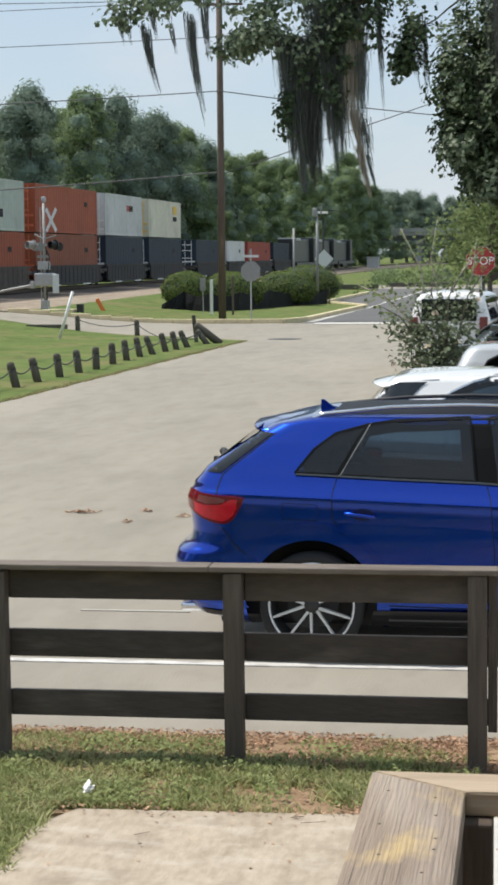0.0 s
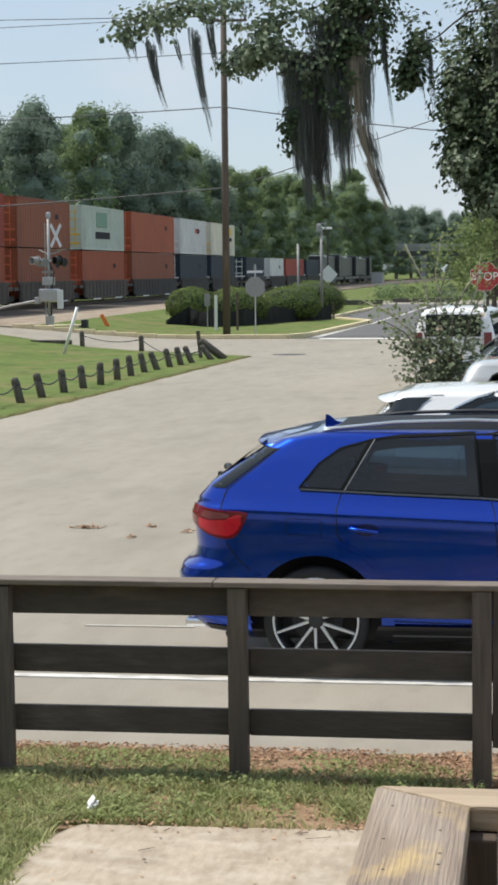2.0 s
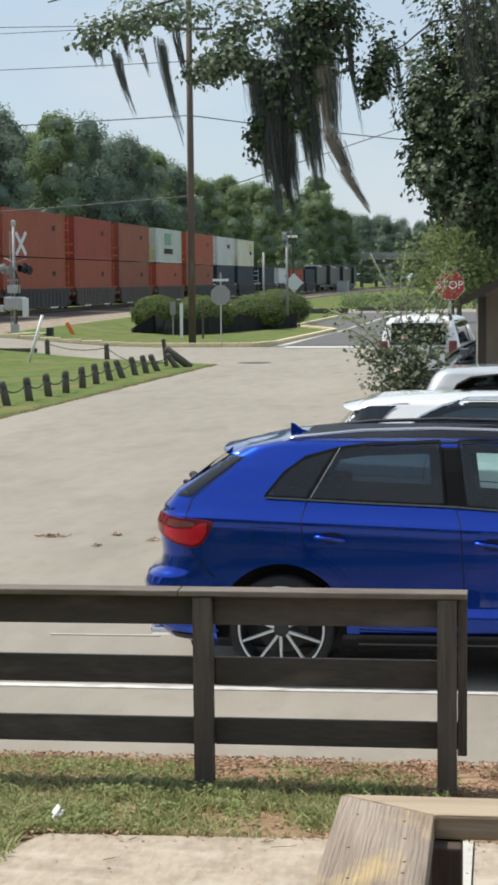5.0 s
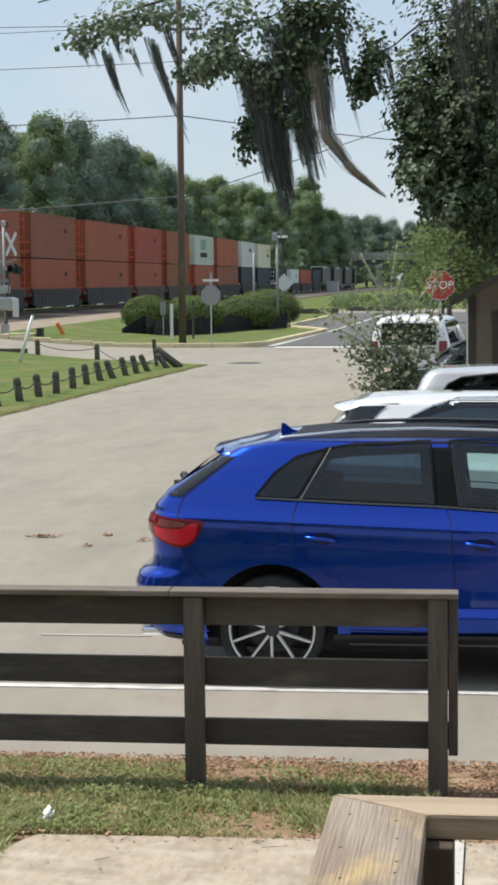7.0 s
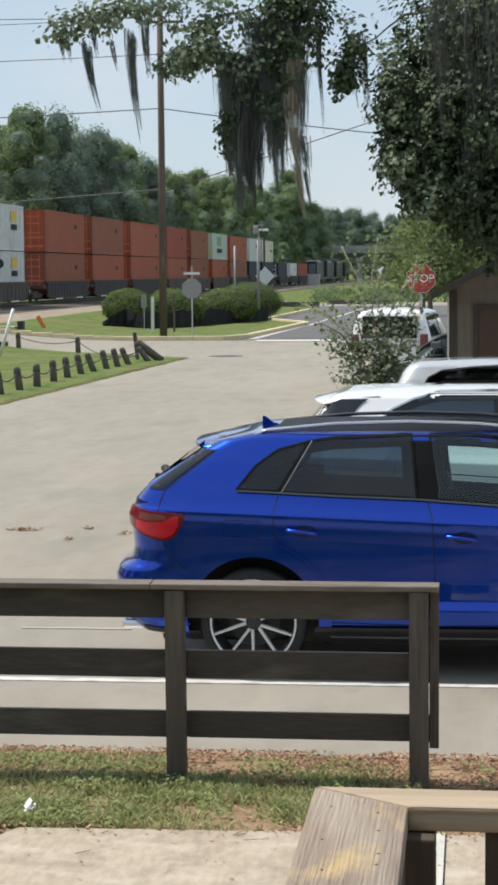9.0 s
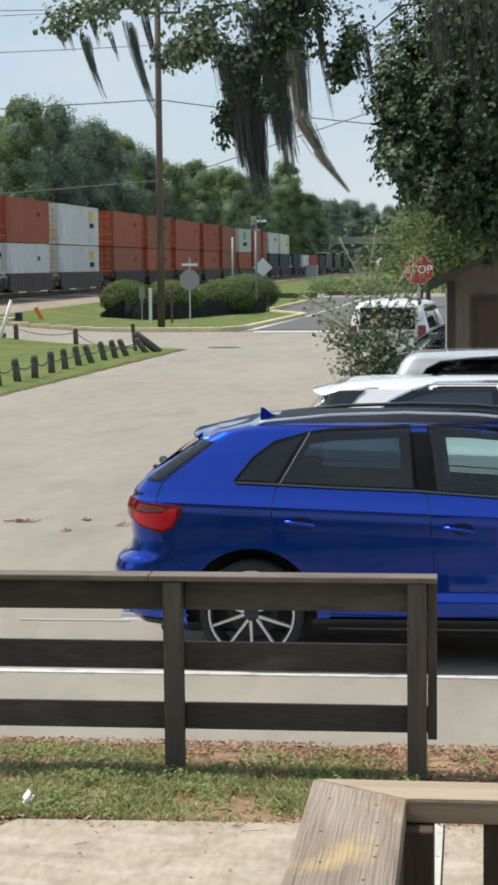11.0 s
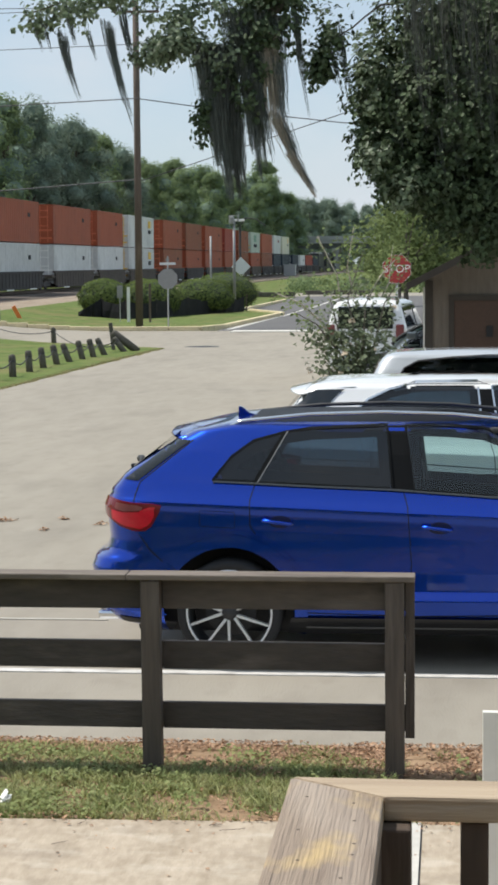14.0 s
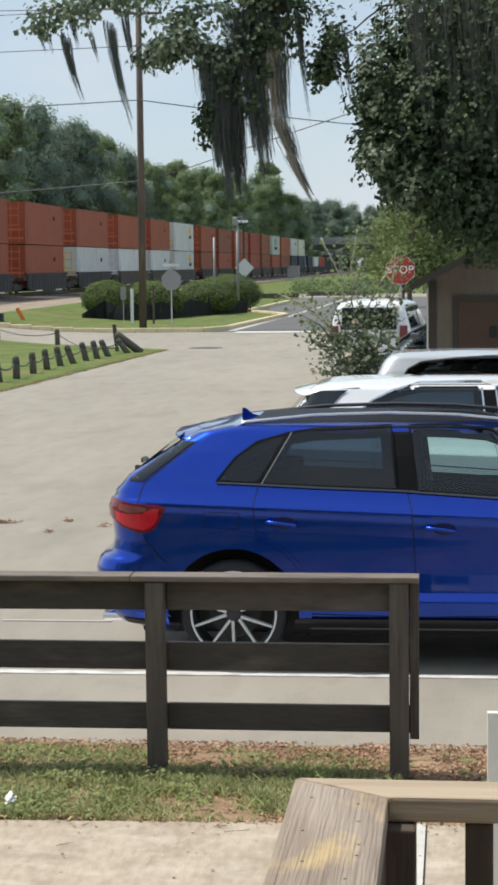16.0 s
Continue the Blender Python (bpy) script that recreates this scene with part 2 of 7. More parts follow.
def box(bm, x0, x1, y0, y1, z0, z1, bevel=0.0, m=None, mi=0):
    vs = [bm.verts.new(v) for v in ((x0, y0, z0), (x1, y0, z0), (x1, y1, z0), (x0, y1, z0), (x0, y0, z1), (x1, y0, z1), (x1, y1, z1), (x0, y1, z1))]
    fs = [bm.faces.new([vs[i] for i in q]) for q in ((0, 3, 2, 1), (4, 5, 6, 7), (0, 1, 5, 4), (1, 2, 6, 5), (2, 3, 7, 6), (3, 0, 4, 7))]
    for f in fs:
        f.material_index = mi
    if m is not None:
        bmesh.ops.transform(bm, matrix=m, verts=vs)
    if bevel:
        r = bmesh.ops.bevel(bm, geom=list({e for f in fs for e in f.edges}), offset=bevel, segments=2, affect="EDGES", profile=0.6)
        for f in r["faces"]:
            f.material_index = mi
    return vs


def boxm(*a, **k):
    bm = bmesh.new()
    box(bm, *a, **k)
    return bm


def tube(bm, pts, radii, sides=8, cap=True):
    """A round tube through points, with a radius at each."""
    rings = []
    for i, p in enumerate(pts):
        p = Vector(p)
        d = (Vector(pts[min(i + 1, len(pts) - 1)]) - Vector(pts[max(i - 1, 0)])).normalized()
        a = d.cross(Vector((0.3, 0.2, 1)) if abs(d.z) < 0.9 else Vector((1, 0, 0))).normalized()
        b = d.cross(a)
        r = radii[i] if isinstance(radii, (list, tuple)) else radii
        rings.append([bm.verts.new(p + (a * math.cos(t) + b * math.sin(t)) * r) for t in [2 * math.pi * k / sides for k in range(sides)]])
    for r0, r1 in zip(rings, rings[1:]):
        for k in range(sides):
            bm.faces.new((r0[k], r0[(k + 1) % sides], r1[(k + 1) % sides], r1[k]))
    if cap:
        bm.faces.new(rings[0][::-1])
        bm.faces.new(rings[-1])


def tubem(pts, radii, sides=8):
    bm = bmesh.new()
    tube(bm, pts, radii, sides)
    return bm


def lathe(bm, prof, axis="y", sides=32, m=None):
    """A turned form: prof is a list of (radius, place along the axis)."""
    rings = []
    for r, h in prof:
        ring = []
        for k in range(sides):
            t = 2 * math.pi * k / sides
            p = Vector((r * math.cos(t), h, r * math.sin(t))) if axis == "y" else Vector((r * math.cos(t), r * math.sin(t), h))
            ring.append(bm.verts.new(m @ p if m else p))
        rings.append(ring)
    for a, b in zip(rings, rings[1:]):
        for k in range(sides):
            bm.faces.new((a[k], b[k], b[(k + 1) % sides], a[(k + 1) % sides]))


def prism(bm, poly, z0, z1, gz=None):
    """A flat polygon with thickness."""
    top = [bm.verts.new((x, y, z1 + (gz(x) if gz else 0))) for x, y in poly]
    bot = [bm.verts.new((x, y, z0 + (gz(x) if gz else 0))) for x, y in poly]
    bm.faces.new(top)
    bm.faces.new(bot[::-1])
    for i in range(len(poly)):
        j = (i + 1) % len(poly)
        bm.faces.new((bot[i], bot[j], top[j], top[i]))


def rise(x):
    """The land climbs gently to the railway on the west."""
    t = min(1, max(0, (-14 - x) / 10))
    return 0.6 * t * t * (3 - 2 * t)


def sheet(bm, poly, dz, step=2.0):
    """A polygon laid on the land dz above it, cut fine across x."""
    prism(bm, poly, -0.3 + dz, dz)
    xs = [p[0] for p in poly]
    x = math.floor(min(xs) / step) * step
    while x < max(xs):
        if x < -13 and x > -26:
            bmesh.ops.bisect_plane(bm, geom=bm.verts[:] + bm.edges[:] + bm.faces[:], plane_co=(x, 0, 0), plane_no=(1, 0, 0))
        x += step
    for v in bm.verts:
        v.co.z += rise(v.co.x)
    bmesh.ops.recalc_face_normals(bm, faces=bm.faces[:])

# ---- ground ----
def ground():
    bm = bmesh.new()
    xs = [-2500, -600, -200, -80, -40] + [-30 + i * 2 for i in range(12)] + [-4, 10, 40, 200, 900, 2500]
    ys = [-400, -40, -10, 0, 20, 60, 120, 200, 400, 900, 3500]
    grid = [[bm.verts.new((x, y, -0.09 + rise(x))) for x in xs] for y in ys]
    for a, b in zip(grid, grid[1:]):
        for i in range(len(xs) - 1):
            bm.faces.new((a[i], a[i + 1], b[i + 1], b[i]))
    tagged(link("ground", bm, M["lawn"]), "rough grassy ground reaching to the horizon", "ground", kind="structure")

    def lay(name, poly, dz, m, label, cat):
        b = bmesh.new()
        sheet(b, poly, dz)
        return tagged(link(name, b, m), label, cat, kind="structure")

    lay("road", [(-60, 62), (-21.5, 72.6), (-13.2, 66.0), (-10.4, 62.4), (-10.6, 50), (-11.2, 20), (-11.6, 10.95), (14, 10.75), (14, 79.2), (-60, 79.2)], -0.02, M["asphalt"], "pale worn asphalt street and parking area", "road")
    lay("road_far", [(-9.4, 79.2), (14, 79.2), (14, 160), (-12.3, 160), (-12.3, 106), (-9.4, 101)], -0.015, M["dark_asphalt"], "darker asphalt side street beyond the crossing", "road")
    lay("road_cross", [(-26, 160), (40, 160), (40, 178), (-26, 178)], -0.02, M["asphalt"], "far pale cross street", "road")
    lay("lawn", [(-70, 61), (-21, 73.7), (-12.2, 66.2), (-9.15, 62.9), (-9.55, 50), (-10.0, 35), (-10.2, 20), (-10.8, -5), (-70, -5)], -0.008, M["lawn"], "mown lawn beside the street", "lawn")
    lay("island", [(-21, 79.6), (-10.2, 79.6), (-9.55, 82.2), (-8.85, 102.5), (-9.3, 104.2), (-11.9, 111.5), (-11.8, 140), (-22.2, 140)], 0.06, M["lawn"], "mown grass island behind a kerb", "lawn")
    lay("gravel_bank", [(-24.7, 79.4), (-21, 79.6), (-22.2, 140), (-23.2, 330), (-24.7, 330)], 0.02, M["gravel"], "tan gravel bank beside the railway", "gravel")
    lay("verge", [(-10.8, 9.15), (14, 9.25), (14, 10.7), (-10.8, 10.95)], -0.01, M["soil"], "strip of soil under the fence", "soil")
    lay("pavement", [(-2.25, 4.0), (14, 4.0), (14, 9.28), (-0.82, 9.25), (-2.2, 9.2), (-2.34, 8.9)], 0.01, M["concrete"], "stained pale concrete walk", "pavement")
    # kerbs
    for pts in ([(-21.5, 79.35), (-12, 79.35), (-10.1, 79.35), (-9.45, 82.0), (-8.72, 102.5)], [(-8.72, 102.5), (-9.2, 104.2), (-11.78, 111.5)], [(-11.78, 111.5), (-11.65, 139)]):
        k = bmesh.new()
        for (xa, ya), (xb, yb) in zip(pts, pts[1:]):
            d = Vector((xb - xa, yb - ya, 0))
            n = math.ceil(d.length / (0.9 if xb < -9.2 else 3))
            for i in range(n):
                p, q = Vector((xa, ya, 0)) + d * (i / n), Vector((xa, ya, 0)) + d * ((i + 1) / n)
                a = math.degrees(math.atan2(d.y, d.x))
                z = rise((p.x + q.x) / 2)
                box(k, 0, (q - p).length - 0.012, -0.11, 0.11, -0.2, 0.16, bevel=0.02, m=pose(p.x, p.y, z, 0, 0, a))
        tagged(link("kerb", k, M["kerb"]), "pale concrete kerb round the grass island", "kerb", kind="structure")
    for name, x0, x1, y0, y1 in (("parking_line", -5.2, 3.6, 12.74, 12.84), ("lane_line", -8.60, -8.46, 100.5, 118), ("lane_line", -8.46, -8.32, 118, 150), ("faded_line", -3.45, -2.6, 14.66, 14.70)):
        tagged(link(name, boxm(x0, x1, y0, y1, -0.03, -0.012 if y0 < 70 else -0.008), M["white_line"] if name != "faded_line" else M["old_line"]), "white painted line on the asphalt" if name != "faded_line" else "faint worn painted line on the asphalt", "road marking", kind="structure")
    b = bmesh.new()
    prism(b, [(-9.28, 80.6), (-8.63, 101), (-8.55, 101), (-8.95, 80.6)], -0.03, -0.004)
    tagged(link("gutter", b, M["pale_concrete"]), "pale concrete gutter beside the kerb", "gutter", kind="structure")
    tagged(link("threshold_strip", boxm(-8.7, -5.4, 77.5, 79.1, -0.05, 0.012, bevel=0.01), M["pale_concrete"]), "pale worn concrete strip across the side street", "road strip", kind="structure")
    b = bmesh.new()
    lathe(b, [(0.0, -0.012), (0.55, -0.012), (0.6, -0.03)], "z", 24)
    tagged(link("manhole_cover", b, M["dark_steel"]), "dark iron manhole cover in the street", "manhole", kind="structure").matrix_basis = pose(-8.1, 64.1, 0.0)


ground()

# ---- railway ----
TH = 0.0057
TRACK = Matrix.Translation((-31.1, 0, 0)) @ Matrix.Rotation(-TH, 4, "Z")   # y runs along the track


def railway():
    bm = bmesh.new()
    prof = [(-3.6, 0.0), (-2.3, 0.68), (2.3, 0.68), (6.6, 0.60), (6.9, 0.3)]
    a = [bm.verts.new((x, -300, z)) for x, z in prof]
    b = [bm.verts.new((x, 900, z)) for x, z in prof]
    for i in range(4):
        bm.faces.new((a[i], a[i + 1], b[i + 1], b[i]))
    ob = tagged(link("track_bed", bm, M["ballast"]), "dark ballast bank under the railway track", "track bed", kind="structure")
    ob.matrix_basis = TRACK
    for x in (-0.7175, 0.7175):
        r = bmesh.new()
        box(r, x - 0.06, x + 0.06, -300, 900, 0.66, 0.69)
        box(r, x - 0.015, x + 0.015, -300, 900, 0.69, 0.80)
        box(r, x - 0.036, x + 0.036, -300, 900, 0.80, 0.84)
        ob = tagged(link("rail", r, M["rail"]), "worn steel rail", "rail", kind="structure")
        ob.matrix_basis = TRACK
    s = bmesh.new()
    for i in range(420):
        box(s, -1.3, 1.3, 60 + i * 0.6, 60.22 + i * 0.6, 0.6, 0.71)
    tagged(link("sleepers", s, M["pole"]), "dark timber sleepers in the ballast", "sleepers", kind="stuff").matrix_basis = TRACK


railway()

ORANGE, RUST, BRICK, WHITE, GREENISH, CREAM, NAVY = [(0.34, 0.082, 0.040), (0.26, 0.080, 0.042), (0.32, 0.055, 0.036), (0.62, 0.63, 0.63), (0.50, 0.56, 0.50), (0.60, 0.58, 0.48), (0.022, 0.035, 0.055)]
PAINTS = {}


def paint(c):
    if c not in PAINTS:
        PAINTS[c] = patches(mat("container_paint", c, 0.6, var=0.18, scale=0.35, obj_random=0.08, spec=0.25), tuple(k * 0.5 + 0.02 for k in c), (1.2, 0.9, 0.45), 0.50, 0.72, 0.5, (2, 3, 1), 7)
    return PAINTS[c]


def corrugated(bm, p0, p1, z0, z1, depth, n, out):
    """A folded steel wall from p0 to p1 with n folds pushed out along out."""
    p0, p1, out = Vector(p0), Vector(p1), Vector(out)
    cols = []
    for i in range(n):
        for f, d in ((0.0, 0), (0.3, 0), (0.5, 1), (0.8, 1)):
            p = p0.lerp(p1, (i + f) / n) - out * (depth * (1 - d))
            cols.append((bm.verts.new((p.x, p.y, z0)), bm.verts.new((p.x, p.y, z1))))
    cols.append((bm.verts.new((p1.x, p1.y, z0)), bm.verts.new((p1.x, p1.y, z1))))
    for (a, b), (c, d) in zip(cols, cols[1:]):
        bm.faces.new((a, c, d, b))


def container(parent_m, length, color, mark, ends, label, stacked=False):
    """A steel shipping container; its base is at z 0, its rear end at y 0, near side at x 1.3."""
    h, w = 2.86, 1.3
    c = thing("shipping_container", parent_m, label, "shipping container", "containers on the train")
    p = paint(color)
    b = bmesh.new()
    corrugated(b, (w - 0.02, 0.12, 0), (w - 0.02, length - 0.12, 0), 0.12, h - 0.10, 0.022, int(length / 0.55), (1, 0, 0))
    corrugated(b, (-w + 0.02, length - 0.12, 0), (-w + 0.02, 0.12, 0), 0.12, h - 0.10, 0.035, int(length / 0.55), (-1, 0, 0))
    part("side_panel", b, p, c)
    part("roof", boxm(-w + 0.03, w - 0.03, 0.05, length - 0.05, h - 0.06, h - 0.01), p, c)
    part("floor_frame", boxm(-w + 0.03, w - 0.03, 0.05, length - 0.05, 0.05, 0.14), M["well"], c)
    b = bmesh.new()
    for x in (-w, w - 0.09):
        for z0, z1 in ((0, 0.14), (h - 0.11, h)):
            box(b, x, x + 0.09, 0, length, z0, z1)
        for y in (0, length - 0.12):
            box(b, x, x + 0.09, y, y + 0.12, 0.14, h - 0.11)
    for y in (0, length - 0.12):
        box(b, -w, w, y, y + 0.12, 0, 0.12)
        box(b, -w, w, y, y + 0.12, h - 0.1, h)
    part("frame", b, p, c)
    part("front_wall", boxm(-w + 0.08, w - 0.08, length - 0.06, length - 0.02, 0.1, h - 0.08), p, c)
    for x0, x1 in ((-w + 0.1, -0.01), (0.01, w - 0.1)):
        d = part("end_door", boxm(x0, x1, 0.03, 0.08, 0.12, h - 0.1), p, c)
        b = bmesh.new()
        for k in (0.25, 0.72):
            x = x0 + (x1 - x0) * k
            box(b, x - 0.02, x + 0.02, -0.02, 0.03, 0.1, h - 0.1)
        for z in (0.34, 0.92, 1.25, 1.9, 2.38):
            box(b, x0 + 0.03, x1 - 0.03 - 0.25 * (z > 1.2), -0.005, 0.03, z, z + 0.07 + 0.05 * (z < 1))
        tagged(part("lock_bar", b, ends, d), kind="stuff")
    if stacked:
        for x in (-w + 0.09, w - 0.09):
            for y in (0.09, length - 0.09):
                part("corner_lock", boxm(x - 0.06, x + 0.06, y - 0.06, y + 0.06, -0.075, 0.005), M["well"], c)
    for m2, y0, y1, z0, z1 in mark:
        part("marking", boxm(w - 0.012, w + 0.006, y0, y1, z0, z1), m2, c)
    return c


M["lattice"] = mat("door_bars_orange", (0.60, 0.15, 0.07), 0.55, var=0.35, scale=1.5)
M["logo_grey"] = mat("dark_marking", (0.05, 0.05, 0.055), 0.85, var=0.1, spec=0.1)
M["logo_green"] = mat("green_marking", (0.16, 0.30, 0.22), 0.6, var=0.1)
M["logo_red"] = mat("red_marking", (0.45, 0.05, 0.04), 0.6, var=0.1)
SPEED = 12.889
TRAIN = []


def small_mark(L):
    return [(M["logo_grey"], L - 3.6, L - 2.9, 1.75, 2.05)]


def well_car(y0, y1, m):
    L = y1 - y0
    c = thing("well_car", TRACK @ Matrix.Translation((0, y0, 0)), "grimy low well wagon carrying stacked containers", "rail wagon", "wagons of the train")
    for s in (-1, 1):
        part("side_plate", boxm(s * 1.42 - 0.05, s * 1.42 + 0.05, 1.0, L - 1.0, 1.17, 2.1), m, c)
        part("top_chord", boxm(s * 1.40 - 0.1, s * 1.40 + 0.1, 0.6, L - 0.6, 2.1, 2.24), m, c)
        part("bottom_chord", boxm(s * 1.40 - 0.1, s * 1.40 + 0.1, 1.6, L - 1.6, 1.05, 1.17), m, c)
    n = int(L / 1.1)
    for i in range(n):
        y = 1.3 + i * (L - 2.7) / (n - 1)
        part("rib", boxm(1.46, 1.49, y, y + 0.1, 1.15, 2.1), m, c)
    # added white strips stand in for daylight showing under the wagon
    for k in (0.22, 0.66):
        part("reflective_strip", boxm(1.50, 1.515, L * k, L * k + 2.1, 0.99, 1.07), M["white"], c, "white strip along the sill standing for daylight under the wagon")
    part("deck", boxm(-1.4, 1.4, 0.0, 1.6, 1.75, 1.95), m, c)
    part("deck", boxm(-1.4, 1.4, L - 1.6, L, 1.75, 1.95), m, c)
    part("well_floor", boxm(-1.4, 1.4, 1.6, L - 1.6, 1.0, 1.1), m, c)
    for yb in (-0.3,):
        t = bmesh.new()
        for s in (-1, 1):
            box(t, s * 1.02 - 0.08, s * 1.02 + 0.08, yb - 1.3, yb + 1.3, 1.1, 1.45, bevel=0.03)
        box(t, -1.0, 1.0, yb - 0.25, yb + 0.25, 1.15, 1.6)
        bogie = part("bogie", t, M["well"], c)
        for yy in (yb - 0.9, yb + 0.9):
            w = bmesh.new()
            half = [(0.08, 0.0), (0.08, 0.7), (0.45, 0.7), (0.47, 0.72), (0.42, 0.74), (0.42, 0.82), (0.1, 0.84), (0, 0.84)]
            lathe(w, [(r, -h) for r, h in half[:0:-1]] + half, "y", 20, Matrix.Translation((0, yy, 1.27)) @ Matrix.Rotation(radians(90), 4, "Z"))
            part("wheelset", w, M["dark_steel"], bogie)
    TRAIN.append(c)
    return c


def loco(y0, L):
    c = thing("locomotive", TRACK @ Matrix.Translation((0, y0, 0)), "dark diesel locomotive with pale roof fans", "locomotive", "locomotives of the train")
    b = bmesh.new()
    box(b, -0.95, 0.95, 1.0, L - 5.5, 1.9, 4.75, bevel=0.12)
    part("hood", b, M["loco"], c)
    part("cab", boxm(-1.5, 1.5, L - 5.4, L - 2.4, 1.9, 5.0, bevel=0.15), M["loco"], c)
    part("nose", boxm(-1.1, 1.1, L - 2.4, L - 0.6, 1.9, 3.7, bevel=0.15), M["loco"], c)
    part("frame", boxm(-1.5, 1.5, 0, L, 1.5, 1.88, bevel=0.03), M["loco"], c)
    part("fuel_tank", boxm(-1.3, 1.3, L * 0.36, L * 0.64, 1.0, 1.5, bevel=0.1), M["loco"], c)
    for y in (2.2, 4.6):
        part("radiator_fan", boxm(-1.15, 1.15, y, y + 1.7, 4.55, 4.85, bevel=0.05), M["steel"], c)
    for yb in (3.2, L - 4.2):
        t = part("bogie", boxm(-1.15, 1.15, yb - 2.1, yb + 2.1, 1.05, 1.5, bevel=0.05), M["well"], c)
        for k in (-1.5, 0, 1.5):
            w = bmesh.new()
            half = [(0.08, 0.0), (0.08, 0.7), (0.5, 0.7), (0.52, 0.72), (0.47, 0.74), (0.47, 0.82), (0.1, 0.84), (0, 0.84)]
            lathe(w, [(r, -h) for r, h in half[:0:-1]] + half, "y", 20, Matrix.Translation((0, yb + k, 1.33)) @ Matrix.Rotation(radians(90), 4, "Z"))
            part("wheelset", w, M["dark_steel"], t)
    TRAIN.append(c)


def train():
    lat, ylat, wlat = M["lattice"], M["yellow"], M["white"]
    yl = lambda L: [(M["yellow"], L - 3.4, L - 1.9, 1.85, 2.5), (M["logo_grey"], L - 3.4, L - 1.9, 1.3, 1.65)]
    # rear, front, upper paint, upper bars, lower paint, lower bars, upper marks, lower marks, wagon
    G, D = M["well_grey"], M["well"]
    units = [
        (147.6, 160.9, CREAM, ylat, NAVY, wlat, "yellow", "small", D),
        (132.7, 145.2, WHITE, wlat, NAVY, wlat, "red", "small", D),
        (114.0, 130.2, ORANGE, lat, RUST, lat, "small", "small", D),
        (98.8, 111.5, GREENISH, ylat, ORANGE, lat, "green", "small", G),
        (83.2, 95.6, RUST, lat, RUST, lat, "small", "small", G),
        (68.0, 80.5, BRICK, lat, ORANGE, lat, "small", "small", G),
        (48.9, 65.2, ORANGE, lat, ORANGE, lat, "small", "small", D),
        (32.6, 45.8, RUST, lat, ORANGE, lat, "small", "small", D),
        (16.4, 29.8, ORANGE, lat, RUST, lat, "small", "small", D),
        (-4.4, 10.2, WHITE, ylat, WHITE, ylat, "yellow", "yellow", G),
        (-19.6, -7.4, ORANGE, lat, WHITE, wlat, "small", "small", G),
        (-37.2, -22.5, ORANGE, lat, WHITE, wlat, "small", "small", G),
        (-55.6, -42.1, ORANGE, lat, WHITE, ylat, "small", "small", D),
        (-73.5, -60.7, ORANGE, lat, ORANGE, lat, "small", "small", D),
        (-92.0, -78.6, ORANGE, lat, ORANGE, lat, "small", "small", D),
        (-110.0, -96.5, ORANGE, lat, ORANGE, lat, "small", "small", D),
        (-128.0, -114.5, ORANGE, lat, RUST, lat, "small", "small", D),
        (168.0, 180.2, None, lat, NAVY, wlat, "", "small", D),
        (184.6, 195.5, None, lat, WHITE, wlat, "", "small", D),
        (197.5, 214.0, None, lat, BRICK, lat, "", "small", D),
        (216.5, 230.0, None, lat, NAVY, wlat, "", "small", D),
    ]
    NAME = {ORANGE: "bright orange", RUST: "faded rust-orange", BRICK: "brick-red", WHITE: "off-white", GREENISH: "pale grey-green", CREAM: "cream-white", NAVY: "dark navy"}
    for r, f, up, ub, low, lb, um, lm, wagon in units:
        L = f - r

        def marks(k):
            return {"yellow": yl(L), "red": [(M["logo_red"], L - 5.4, L - 4.6, 1.75, 2.15), (M["logo_grey"], L - 4.5, L - 3.4, 1.75, 2.15)], "green": [(M["logo_green"], 4.2, 7.4, 1.5, 2.5), (M["logo_grey"], 4.0, 8.2, 0.75, 1.2)], "small": small_mark(L), "": []}[k]
        well_car(r - 1.15, f + 1.15, wagon)
        TRAIN.append(container(TRACK @ Matrix.Translation((0, r, 1.3)), L, low, marks(lm), lb, NAME[low] + " corrugated steel container sitting in a well wagon"))
        if up:
            TRAIN.append(container(TRACK @ Matrix.Translation((0, r, 4.23)), L, up, marks(um), ub, NAME[up] + " corrugated steel container stacked on another", True))
    loco(236.0, 22.5)
    loco(260.5, 22.0)
    loco(284.0, 22.0)


train()

# ---- plank fence ----
def rnd_small(k):
    """A small lean of a fence timber, in degrees."""
    return 0.25 * math.sin(k * 12.9 + 1.3)


def fence():
    f = thing("plank_fence", (-0.28, 10.2, 0), "weathered dark plank fence with three rails and a flat cap", "fence")
    for i in range(6):
        x = -0.01 - i * 1.281
        part("post", boxm(x - 0.05, x + 0.05, -0.045, 0.05, -0.2, 1.026, bevel=0.006, m=pose(0, 0, 0, rnd_small(i), rnd_small(i + 7), 0)), M["fence_post"], f)
    for z0, z1 in ((0.217, 0.358), (0.536, 0.684), (0.862, 1.022)):
        for i in range(5):
            x = -0.01 - i * 1.281
            part("rail_board", boxm(x - 1.229, x + (0.094 if i == 0 else 0.049), 0.052, 0.09, z0, z1, bevel=0.004, m=pose(0, 0, 0, 0, rnd_small(i + z0 * 50) * 0.4, 0)), M["fence"], f)
    part("end_board", boxm(0.043, 0.092, 0.02, 0.05, 0.19, 1.02, bevel=0.004), M["fence_post"], f)
    for a, b in ((-2.53 - 1.265 * 3, -1.42), (-1.416, 0.094)):
        part("cap_board", boxm(a, b, -0.06, 0.10, 1.028, 1.058, bevel=0.007), M["fence_cap"], f)


fence()


